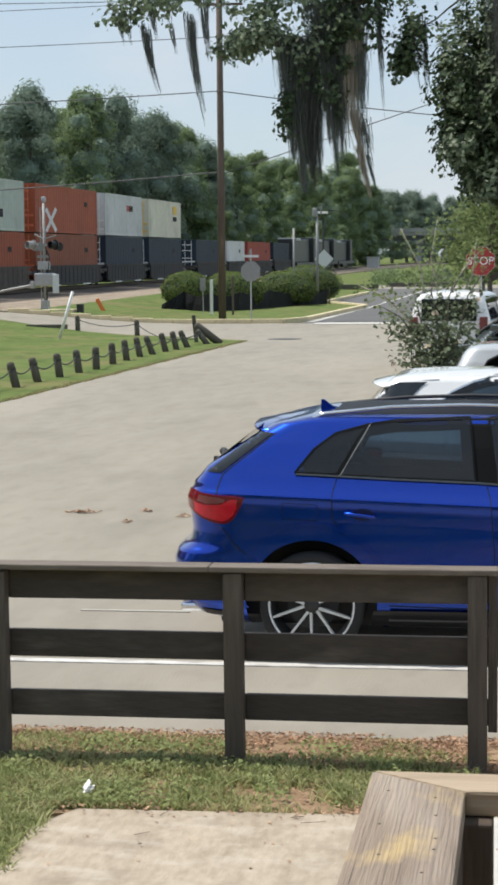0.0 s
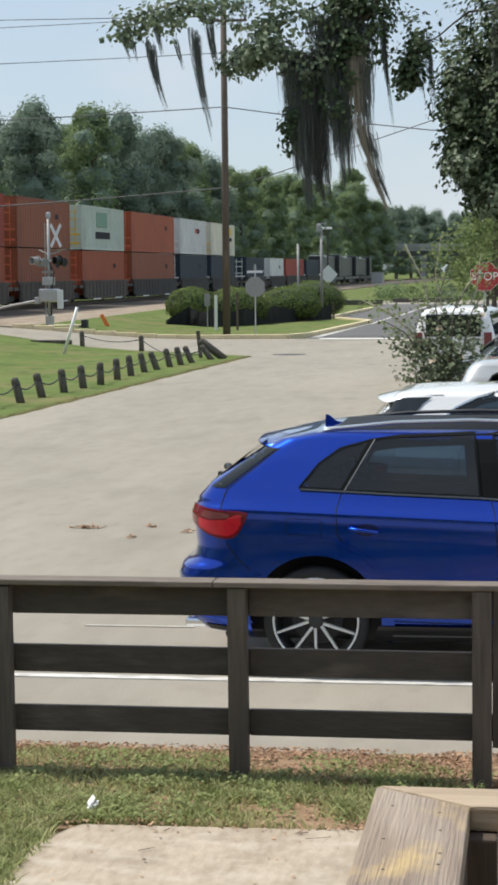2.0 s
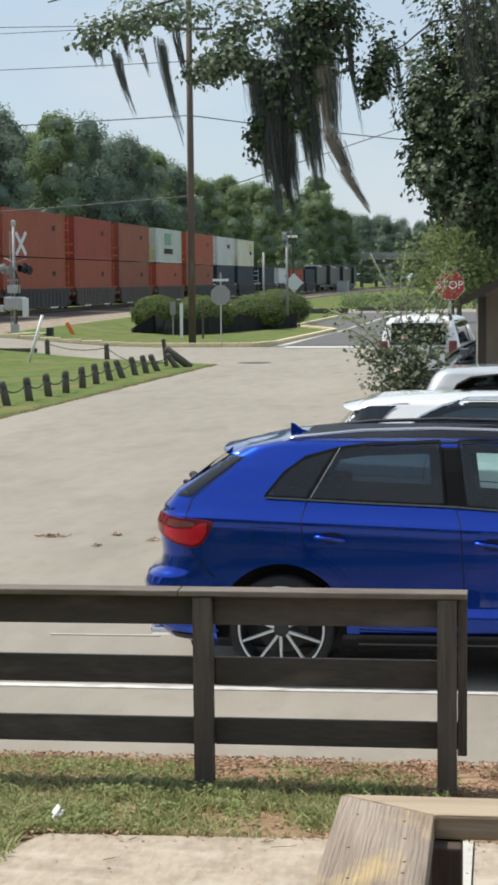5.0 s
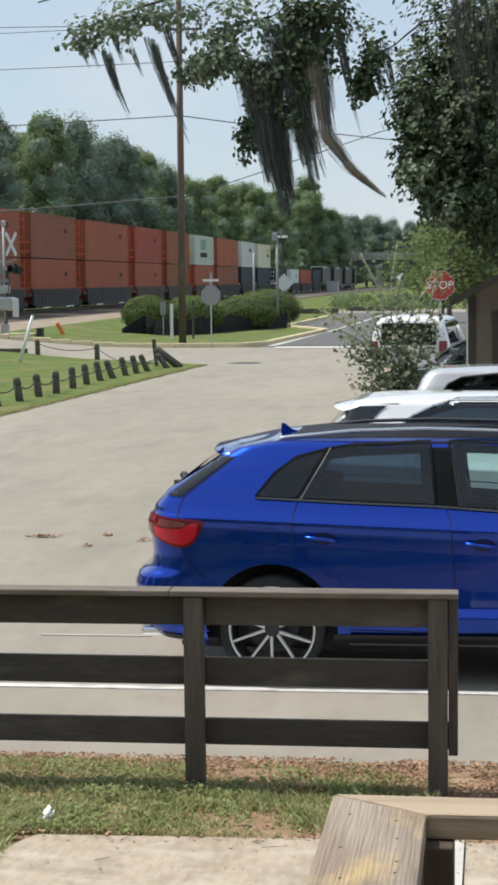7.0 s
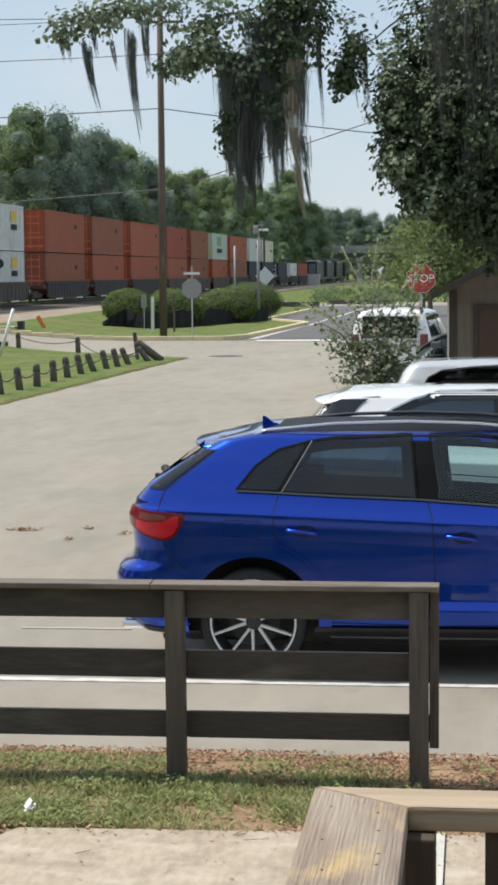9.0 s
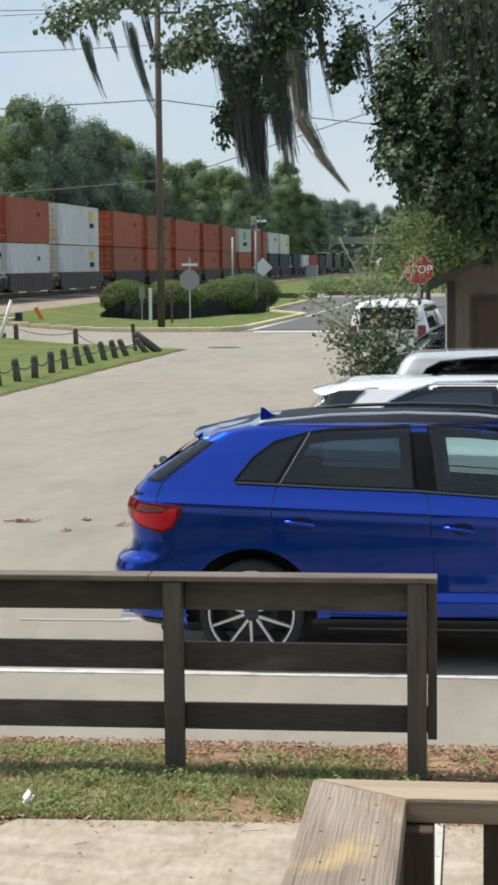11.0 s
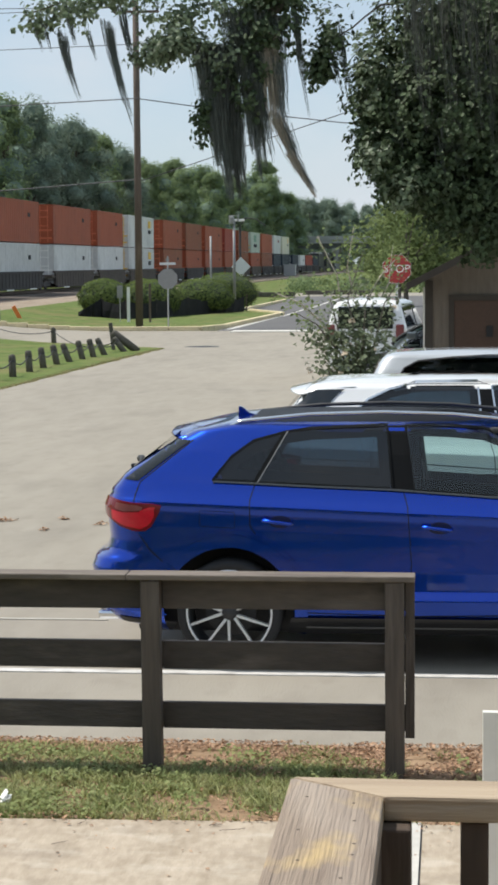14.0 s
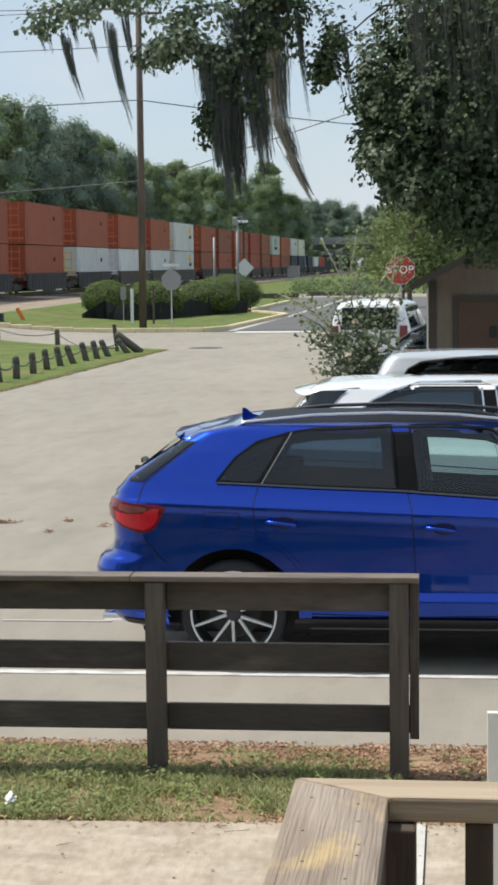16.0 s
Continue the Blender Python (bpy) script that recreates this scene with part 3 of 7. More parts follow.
# ---- parked cars ----
def tint(name, c, rough=0.02):
    """Tinted window glass: it lets a share of light through and mirrors the sky at its surface."""
    m = bpy.data.materials.new(name)
    m.use_nodes = True
    n, l = m.node_tree.nodes, m.node_tree.links
    n.remove(n["Principled BSDF"])
    tr, gl, fr, mx = n.new("ShaderNodeBsdfTransparent"), n.new("ShaderNodeBsdfGlossy"), n.new("ShaderNodeFresnel"), n.new("ShaderNodeMixShader")
    tr.inputs[0].default_value = (*c, 1)
    gl.inputs["Roughness"].default_value = rough
    fr.inputs[0].default_value = 1.72
    l.new(fr.outputs[0], mx.inputs[0])
    l.new(tr.outputs[0], mx.inputs[1])
    l.new(gl.outputs[0], mx.inputs[2])
    l.new(mx.outputs[0], n["Material Output"].inputs[0])
    return m


M["privacy"] = tint("privacy_glass", (0.21, 0.29, 0.35))
M["pane"] = tint("green_window_glass", (0.68, 0.83, 0.80))
M["cabin"] = mat("cabin_trim", (0.03, 0.03, 0.032), 0.8, var=0.2)
M["frit"] = mat("window_frit", (0.006, 0.007, 0.008), 0.7, var=0.1, spec=0.1)
# body blue darkened by hand for the shade in the handle hollows
M["recess_shade"] = mat("shaded_blue", (0.002, 0.008, 0.06), 0.5, var=0.1)
M["roof_black"] = mat("black_roof", (0.01, 0.01, 0.012), 0.45, var=0.2, spec=0.12)
M["mast"] = mat("mast_grey", (0.33, 0.33, 0.32), 0.6, metal=0.2, var=0.25)
M["trim_dark"] = mat("satin_trim", (0.10, 0.105, 0.11), 0.3, metal=0.6, var=0.1)
M["seam"] = mat("panel_gap", (0.004, 0.004, 0.006), 0.8, var=0.1)


def curve(keys, t):
    """A smooth reading of (t, value) keys."""
    if t <= keys[0][0]:
        return keys[0][1]
    for (a, va), (b, vb) in zip(keys, keys[1:]):
        if t <= b:
            return va + (vb - va) * (t - a) / (b - a)
    return keys[-1][1]


class Shell:
    """A car body as plan outlines stacked in z: rear and front ends and half width are read from keys."""

    def __init__(s, rear, front, width, lean=0.04, cr=0.55, cf=0.5, pr=4.5, pf=2.4, sharp=0.0):
        s.sharp = sharp
        s.rear, s.front, s.width, s.lean, s.cr, s.cf, s.pr, s.pf = rear, front, width, lean, cr, cf, pr, pf

    def y(s, x, z):
        x0, x1, w = curve(s.rear, z), curve(s.front, z), curve(s.width, z)
        cr, cf = min(s.cr, (x1 - x0) * 0.3), min(s.cf, (x1 - x0) * 0.4)
        k = 1.0
        if x < x0 + cr:
            p = s.pr + s.sharp * max(0.0, min(1.0, (z - 1.09) / 0.12))
            k = max(0.0, 1 - (1 - max(0, x - x0) / cr) ** p) ** (1 / p)
        elif x > x1 - cf:
            k = max(0.0, 1 - (1 - max(0, x1 - x) / cf) ** s.pf) ** (1 / s.pf)
        return w * k

    def dz(s, x, z):
        b = max(0, min(1, (z - 0.6) / 0.35)) * max(0, min(1, (1.55 - z) / 0.3))
        return s.lean * (1.2 - x) * b

    def loop(s, z, n):
        x0, x1 = curve(s.rear, z), curve(s.front, z)
        half = []
        for i in range(n + 1):
            t = i / n
            e = 0.5 - 0.5 * math.cos(math.pi * t)
            x = x0 + (x1 - x0) * (0.45 * e + 0.55 * t if 0.0 < t < 1.0 else t)
            if t < 0.16:
                x = x0 + (x1 - x0) * (0.45 * 0.5 * (1 - math.cos(math.pi * 0.16)) + 0.55 * 0.16) * (t / 0.16) ** 2.4
            half.append((x, s.y(x, z)))
        near = [(x, -y, z + s.dz(x, z)) for x, y in half]
        far = [(x, y, z + s.dz(x, z)) for x, y in half[-2:0:-1]]
        return near + far


def inside(poly, x, z):
    c = False
    for (xa, za), (xb, zb) in zip(poly, poly[1:] + poly[:1]):
        if (za > z) != (zb > z) and x < (xb - xa) * (z - za) / (zb - za) + xa:
            c = not c
    return c


def inset(poly, d):
    """The outline moved inwards by d all along."""
    area = sum(a[0] * b[1] - b[0] * a[1] for a, b in zip(poly, poly[1:] + poly[:1]))
    k = 1 if area > 0 else -1
    out = []
    n = len(poly)
    for i in range(n):
        a, b, c = poly[i - 1], poly[i], poly[(i + 1) % n]
        l1, l2 = math.hypot(b[0] - a[0], b[1] - a[1]), math.hypot(c[0] - b[0], c[1] - b[1])
        n1, n2 = ((-(b[1] - a[1]) / l1, (b[0] - a[0]) / l1), (-(c[1] - b[1]) / l2, (c[0] - b[0]) / l2))
        mx, mz = n1[0] + n2[0], n1[1] + n2[1]
        q = max(0.5, mx * n1[0] + mz * n1[1])
        out.append((b[0] + k * d * mx / q, b[1] + k * d * mz / q))
    return out


def patch(shell, poly, side, off, step=0.045, hole=None):
    """A piece of skin with a side-view outline, laid off metres over the body."""
    bm = bmesh.new()
    vs = [bm.verts.new((x, 0, z)) for x, z in poly]
    bm.faces.new(vs)
    xs, zs = [p[0] for p in poly], [p[1] for p in poly]
    for axis, lo, hi in ((0, min(xs), max(xs)), (2, min(zs), max(zs))):
        k = lo + step
        while k < hi:
            co, no = [0, 0, 0], [0, 0, 0]
            co[axis], no[axis] = k, 1
            bmesh.ops.bisect_plane(bm, geom=bm.verts[:] + bm.edges[:] + bm.faces[:], plane_co=co, plane_no=no)
            k += step
    if hole:
        bmesh.ops.delete(bm, geom=[f for f in bm.faces if inside(hole, f.calc_center_median().x, f.calc_center_median().z)], context="FACES")
    for v in bm.verts:
        z = v.co.z
        for _ in range(3):
            z = v.co.z - shell.dz(v.co.x, z)
        v.co.y = side * (shell.y(v.co.x, z) + off)
    bmesh.ops.recalc_face_normals(bm, faces=bm.faces[:])
    return bm


def strip(shell, pts, side, wid, off, depth=0.012):
    """A thin moulding along a side-view line."""
    bm = bmesh.new()
    rows = []
    for i, (x, z) in enumerate(pts):
        a, b = pts[max(0, i - 1)], pts[min(len(pts) - 1, i + 1)]
        d = math.hypot(b[0] - a[0], b[1] - a[1]) or 1
        nx, nz = -(b[1] - a[1]) / d * wid / 2, (b[0] - a[0]) / d * wid / 2
        row = []
        for k, o in ((-1, off - depth), (-1, off), (1, off), (1, off - depth)):
            xx, zz = x + nx * k, z + nz * k
            z0 = zz
            for _ in range(3):
                z0 = zz - shell.dz(xx, z0)
            row.append(bm.verts.new((xx, side * (shell.y(xx, z0) + o), zz)))
        rows.append(row)
    for a, b in zip(rows, rows[1:]):
        for k in range(3):
            bm.faces.new((a[k], a[k + 1], b[k + 1], b[k]))
    bm.faces.new(rows[0])
    bm.faces.new(rows[-1][::-1])
    bmesh.ops.recalc_face_normals(bm, faces=bm.faces[:])
    return bm


def fine(pts, step=0.05):
    out = []
    for a, b in zip(pts, pts[1:]):
        n = max(1, math.ceil(math.hypot(b[0] - a[0], b[1] - a[1]) / step))
        out += [(a[0] + (b[0] - a[0]) * i / n, a[1] + (b[1] - a[1]) * i / n) for i in range(n)]
    return out + [pts[-1]]


def wheel(parent, x, y, r, side, rim_r, rim_m):
    w = new("wheel")
    w.parent = parent
    w.matrix_basis = pose(x, y, r) if side < 0 else pose(x, y, r, 0, 0, 180)
    b = bmesh.new()
    lathe(b, [(rim_r, 0.0), (rim_r + 0.012, -0.012), (r * 0.93, -0.015), (r * 0.985, 0.015), (r, 0.05), (r, 0.19), (r * 0.97, 0.23), (rim_r, 0.24)], "y", 48)
    part("tyre", b, M["rubber"], w, smooth=True)
    b = bmesh.new()
    lathe(b, [(rim_r + 0.002, -0.008), (rim_r - 0.009, -0.012), (rim_r - 0.018, 0.02), (rim_r - 0.03, 0.2)], "y", 48)
    rim = part("rim", b, M["trim_dark"], w, smooth=True)
    b = bmesh.new()
    lathe(b, [(rim_r + 0.003, -0.006), (rim_r - 0.002, -0.014), (rim_r - 0.010, -0.013), (rim_r - 0.012, -0.004)], "y", 48)
    part("rim_edge", b, rim_m, rim, smooth=True)
    for k in range(5):
        for d in (-0.314, 0.314):
            t = radians(108 + 72 * k) + d
            b = bmesh.new()
            a0 = Vector((math.cos(radians(108 + 72 * k) + d * 0.6), 0, math.sin(radians(108 + 72 * k) + d * 0.6)))
            a1 = Vector((math.cos(t), 0, math.sin(t)))
            p, q = a0 * 0.05, a1 * (rim_r - 0.015)
            n = (q - p).normalized().cross(Vector((0, 1, 0))) * 0.0095
            n2 = n * 0.7
            vs = [b.verts.new(v) for v in (p - n + Vector((0, 0.012, 0)), p + n + Vector((0, 0.012, 0)), q + n2 + Vector((0, -0.002, 0)), q - n2 + Vector((0, -0.002, 0)), p - n + Vector((0, 0.05, 0)), p + n + Vector((0, 0.05, 0)), q + n2 + Vector((0, 0.04, 0)), q - n2 + Vector((0, 0.04, 0)))]
            for f in ((0, 1, 2, 3), (7, 6, 5, 4), (0, 4, 5, 1), (1, 5, 6, 2), (2, 6, 7, 3), (3, 7, 4, 0)):
                b.faces.new([vs[i] for i in f])
            bmesh.ops.recalc_face_normals(b, faces=b.faces[:])
            part("spoke", b, rim_m, rim)
    b = bmesh.new()
    lathe(b, [(0, 0.0), (0.03, 0.0), (0.038, 0.012), (0.06, 0.02), (0.06, 0.06)], "y", 24)
    part("hub_cap", b, M["dark_steel"], rim, smooth=True)
    b = bmesh.new()
    lathe(b, [(0, 0.1), (0.17, 0.1), (0.17, 0.12), (0, 0.12)], "y", 32)
    part("brake_disc", b, M["dark_steel"], w)


SUV = dict(
    rear=[(0.20, 0.42), (0.27, 0.16), (0.36, 0.07), (0.50, 0.03), (0.62, 0.0), (0.68, 0.03), (0.72, 0.11), (0.80, 0.13), (0.93, 0.115), (1.00, 0.11), (1.10, 0.15), (1.16, 0.215), (1.22, 0.27), (1.47, 0.60), (1.53, 0.71), (1.575, 0.92), (1.60, 1.18), (1.615, 1.42), (1.63, 1.8)],
    front=[(0.20, 4.45), (0.3, 4.6), (0.5, 4.68), (0.8, 4.66), (0.92, 4.52), (1.02, 4.1), (1.08, 3.62), (1.14, 3.5), (1.3, 3.3), (1.5, 2.99), (1.575, 2.82), (1.60, 2.66), (1.615, 2.45), (1.63, 2.2)],
    width=[(0.20, 0.80), (0.28, 0.90), (0.36, 0.93), (0.44, 0.940), (0.50, 0.914), (0.62, 0.908), (0.7, 0.913), (0.9, 0.926), (1.00, 0.936), (1.058, 0.950), (1.068, 0.944), (1.12, 0.908), (1.19, 0.872), (1.22, 0.860), (1.40, 0.775), (1.55, 0.685), (1.575, 0.655), (1.59, 0.60), (1.605, 0.48), (1.62, 0.34), (1.63, 0.18)],
    sharp=5.0,
)


def car(m, label, body_m, shell_kw, wheels, r, rim_r, windows, glass, arch_m=None, stretch=(1, 1, 1), doors=True, rim_m=None, tail=True, handles=(), bars=True, group="", spoil=0.0, droop=0.045, dark_roof=False, gap=0.0, lift=0.02):
    """A car of many parts; its rear is at x 0 and it faces +x."""
    c = thing("parked_car", m, label, "car", group)
    sh = Shell(**shell_kw)
    zs = sorted({round(0.20 + i * 0.026, 4) for i in range(60)} | {k for k, _ in sh.width} | {k for k, _ in sh.rear})
    top = sh.width[-1][0]
    zs = [z for z in zs if z <= top]
    bm = bmesh.new()
    n = 130
    rings = [[bm.verts.new(p) for p in sh.loop(z, n)] for z in zs]
    mid = [sh.loop(1.36 * top / 1.63, n), sh.loop(1.40 * top / 1.63, n)]
    kf = sum(1 for q in mid[0][n // 2:n] if abs(q[1]) < 0.50)
    kr = sum(1 for q in mid[0][:n // 2] if abs(q[1]) < 0.60)
    opening = set()
    for (za, a), (zb, b) in zip(zip(zs, rings), zip(zs[1:], rings[1:])):
        for k in range(2 * n):
            j = (k + 1) % (2 * n)
            f = bm.faces.new((a[k], a[j], b[j], b[k]))
            if tail and 1.19 < za and zb < 1.53 * top / 1.63 and (n - kf <= k < n + kf or ((k < kr or k >= 2 * n - kr) and zb < 1.475 and za > 1.215)):
                opening.add(f)
    bm.faces.new(rings[-1])
    holes = [inset(p, 0.03) for p, _, _ in windows]
    far_holes = [inset([(x, z - 0.13 if z < 1.28 else z) for x, z in p], 0.03) for p, gm, _ in windows]
    dead = []
    for f in bm.faces:
        p = f.calc_center_median()
        if abs(p.y) > 0.3 and any(math.hypot(p.x - wx, p.z - r) < r + 0.045 + gap for wx in wheels) and abs(p.y) > 0.55:
            dead.append(f)
        elif abs(p.y) > 0.15 and any(inside(h, p.x, p.z) for h in (far_holes if p.y > 0 else holes)):
            dead.append(f)
        elif f in opening:
            dead.append(f)
        if dark_roof and p.z > 1.590 and 1.02 < p.x < 2.7:
            f.material_index = 1
    bmesh.ops.delete(bm, geom=dead, context="FACES")
    bmesh.ops.recalc_face_normals(bm, faces=bm.faces[:])
    part("body", bm, [body_m, M["roof_black"]], c, smooth=True)
    part("underbody", boxm(0.35, sh.front[1][1] - 0.4, -0.72, 0.72, 0.19, 0.42, bevel=0.03), M["black"], c)
    for side in (-1, 1):
        for wx in wheels:
            b = bmesh.new()
            k = [(r + 0.065 + gap, -0.33), (r + 0.065 + gap, 0.0)]
            lathe(b, k, "y", 40, Matrix.Translation((wx, side * 0.9 if side > 0 else -0.57, r)))
            bmesh.ops.delete(b, geom=[v for v in b.verts if v.co.z < 0.22], context="VERTS")
            part("wheel_housing", b, M["black"], c)
            part("wheel_housing_wall", boxm(wx - r - 0.05 - gap, wx + r + 0.05 + gap, side * 0.56 - 0.01, side * 0.56 + 0.01, 0.3, 2 * r + 0.05 + gap), M["black"], c)
            arc = [(wx + math.cos(t) * (r + 0.075 + gap), r + math.sin(t) * (r + 0.075 + gap)) for t in [math.pi * (-0.1 + 1.2 * i / 30) for i in range(31)]]
            part("wheel_arch", strip(sh, arc, side, 0.085, 0.014), arch_m or body_m, c)
            part("arch_flare", strip(sh, [(wx + math.cos(t) * (r + 0.135 + gap), r + math.sin(t) * (r + 0.135 + gap)) for t in [math.pi * (0.04 + 0.92 * i / 30) for i in range(31)]], side, 0.03, 0.009), arch_m or body_m, c)
            wheel(c, wx, side * 0.925, r, side, rim_r, rim_m or M["alloy"])
        for poly, gm, frame_m in windows:
            if side > 0:
                poly = [(x, z - 0.13 if z < 1.28 else z) for x, z in poly]
            part("window", patch(sh, poly, side, 0.0075), M[gm], c)
            part("window_trim", strip(sh, fine(poly + poly[:1]), side, 0.016, 0.011), frame_m, c)
            if side > 0:
                part("window_lining", strip(sh, fine(inset(poly, 0.012) + inset(poly, 0.012)[:1], 0.03), side, 0.125, -0.016, 0.006), M["cabin"], c)
            part("window_edge", strip(sh, fine(inset(poly, 0.036) + inset(poly, 0.036)[:1], 0.03), side, 0.078, 0.0045, 0.003), M["frit"], c)
        if doors:
            for line in doors:
                part("door_gap", strip(sh, fine(line, 0.02), side, 0.006, 0.0025, 0.004), M["seam"], c)
        for hx, hz in handles:
            h = bmesh.new()
            y = sh.y(hx, hz)
            tube(h, [(hx - 0.10, side * (y - 0.01), hz + 0.012), (hx - 0.09, side * (y + 0.028), hz + 0.012), (hx, side * (y + 0.036), hz + 0.003), (hx + 0.09, side * (y + 0.03), hz - 0.008), (hx + 0.10, side * (y - 0.01), hz - 0.01)], 0.013, 8)
            part("door_handle", h, body_m, c, smooth=True)
            # flat dark patch: the hollow's shade is painted on the door skin
            part("handle_recess", patch(sh, [(hx + 0.02 + 0.075 * math.cos(q), hz + 0.003 + 0.04 * math.sin(q)) for q in [math.pi * k / 8 for k in range(16)]], side, 0.002), M["recess_shade"], c)
            part("lock_cap", boxm(hx + 0.085, hx + 0.10, side * (y + 0.02) - 0.008, side * (y + 0.02) + 0.008, hz - 0.018, hz - 0.002, bevel=0.004), M["chrome"], c)
        if bars:
            y = 0.63
            pts = [(0.95, side * y, 1.555), (1.05, side * y, 1.60), (1.5, side * y, 1.645), (2.0, side * y, 1.66), (2.45, side * y, 1.648), (2.75, side * y, 1.62), (3.0, side * y, 1.54)]
            bm = bmesh.new()
            tube(bm, [(x, yy, z * top / 1.63 - (0.004 if side < 0 else 0.03)) for x, yy, z in pts], 0.013, 8)
            part("roof_rail", bm, M["chrome"] if bars == "chrome" and side < 0 else M["dark_steel"], c, smooth=True)
    if tail:
        # rear screen, spoiler, lamps, bumper pieces
        x0, z0 = 0.315, 1.235
        b = bmesh.new()
        rows = []
        for i in range(7):
            z = 1.21 + 0.27 * i / 6
            x = curve(sh.rear, z)
            w = 0.72 - 0.12 * i / 6
            rows.append([b.verts.new((sh_x(sh, y2, z) - 0.006, y2, z + 0.035)) for y2 in [w * (k / 8 - 1) for k in range(17)]])
        for a, d in zip(rows, rows[1:]):
            for k in range(16):
                b.faces.new((a[k], d[k], d[k + 1], a[k + 1]))
        part("rear_window", b, M["privacy"], c, smooth=True)
        b = bmesh.new()
        rows = []
        for i in range(9):
            z = (1.16 + 0.40 * i / 8) * top / 1.63
            w = 0.70 - 0.10 * i / 8
            rows.append([b.verts.new((curve(sh.front, z) - 0.10 * (k / 8 - 1) ** 2 + 0.004, w * (k / 8 - 1), z)) for k in range(17)])
        for a, d in zip(rows, rows[1:]):
            for k in range(16):
                b.faces.new((a[k], a[k + 1], d[k + 1], d[k]))
        part("windscreen", b, M["pane"], c, smooth=True)
        b = bmesh.new()
        prof = [(x, z + lift) for x, z in ((0.49, 1.500), (0.50, 1.511), (0.66, 1.540), (0.85, 1.566), (0.98, 1.566), (0.86, 1.54), (0.66, 1.515))]
        rings = []
        for k in range(25):
            t = k / 12 - 1
            w, sx = 0.68 * t, 0.12 * abs(t) ** 3
            rings.append([b.verts.new((x + sx + spoil, w, (z - droop * abs(t) ** 2) * top / 1.63)) for x, z in prof])
        for a, d in zip(rings, rings[1:]):
            for k in range(len(prof)):
                j = (k + 1) % len(prof)
                b.faces.new((a[k], d[k], d[j], a[j]))
        b.faces.new(rings[0])
        b.faces.new(rings[-1][::-1])
        bmesh.ops.recalc_face_normals(b, faces=b.faces[:])
        part("spoiler", b, body_m, c, smooth=True)
        for side in (-1, 1):
            lamp = part("tail_lamp", corner(sh, side, 0.44, 0.945, 0.015, [(0.30, 0.945, 1.065), (0.50, 0.925, 1.065), (0.66, 0.89, 1.055), (0.82, 0.865, 1.045), (0.905, 0.865, 1.045), (0.945, 0.90, 1.045), (0.978, 0.995, 1.035)]), M["red_lamp"], c)
            part("lamp_reflector", corner(sh, side, 0.5, 0.93, 0.0175, [(0.62, 1.0, 1.04), (0.74, 0.985, 1.035), (0.86, 0.992, 1.03), (0.90, 1.0, 1.02)]), M["lamp_pale"], lamp)
            part("lamp_strip", corner(sh, side, 0.5, 0.94, 0.018, [(0.56, 0.93, 0.985), (0.72, 0.895, 0.975), (0.88, 0.88, 0.985), (0.935, 0.905, 1.025), (0.96, 0.965, 1.025)]), M["lamp_bright"], lamp)
            b = bmesh.new()
            box(b, 0.09, 0.24, side * 0.70 - 0.09, side * 0.70 + 0.09, 0.275, 0.335, bevel=0.02)
            part("exhaust_trim", b, M["chrome"], c)
            b = bmesh.new()
            box(b, 0, 0.2, -0.08, 0.08, 0, 0.14, bevel=0.03, m=pose(2.83, side * 1.0, 1.14, 0, 0, -side * 10))
            part("mirror", b, body_m, c)
        b = bmesh.new()
        tube(b, [(0.27, 0.12, 1.245), (0.25, 0.1, 1.27), (0.28, 0.0, 1.285), (0.30, -0.2, 1.275)], [0.02, 0.028, 0.02, 0.012], 8)
        part("rear_wiper", b, M["black"], c)
        part("wiper_knuckle", boxm(0.245, 0.29, -0.31, -0.27, 1.235, 1.275, bevel=0.012), M["black"], c)
        b = bmesh.new()
        prism(b, [(0.96, 1.56), (1.12, 1.585), (1.04, 1.605), (0.99, 1.645), (0.965, 1.65)], -0.018, 0.018)
        bmesh.ops.transform(b, matrix=Matrix(((1, 0, 0, 0), (0, 0, 1, 0), (0, 1, 0, 0), (0, 0, 0, 1))), verts=b.verts[:])
        bmesh.ops.recalc_face_normals(b, faces=b.faces[:])
        part("roof_antenna", b, body_m, c)
        part("licence_plate", boxm(0.085, 0.11, -0.155, 0.155, 0.82, 0.97), M["white"], c)
    # cabin
    s = s0 = top / 1.63
    part("cabin_floor", boxm(0.75, 3.2, -0.78, 0.78, 0.42, 0.50), M["cabin"], c)
    for x in (1.25, 2.25):
        for y in (-0.40, 0.40):
            b = bmesh.new()
            box(b, x, x + 0.5, y - 0.25, y + 0.25, 0.5 * s, 0.80 * s, bevel=0.05)
            box(b, -0.08, 0.08, y - 0.25, y + 0.25, 0.0, 0.48, bevel=0.05, m=pose(x + 0.02, 0, 0.75 * s, 0, -12, 0))
            box(b, -0.05, 0.05, y - 0.13, y + 0.13, 0.49, 0.66, bevel=0.04, m=pose(x + 0.02, 0, 0.75 * s, 0, -12, 0))
            part("seat", b, M["cabin"], c)
    part("headliner", boxm(1.05, 2.62, -0.58, 0.58, 1.535 * top / 1.63, 1.545 * top / 1.63), M["cabin"], c)
    for side in (-1, 1):
        b = bmesh.new()
        tube(b, [(x, side * (sh.y(x, z * s0) - 0.035), z * s0) for x, z in ((3.38, 1.12), (3.24, 1.27), (3.08, 1.38), (2.92, 1.47), (2.8, 1.515), (2.7, 1.52))], 0.035, 8)
        part("windscreen_pillar", b, M["cabin"], c, smooth=True)
    part("dashboard", boxm(3.0, 3.4, -0.75, 0.75, 0.7, 1.05 * s, bevel=0.06), M["cabin"], c)
    return c


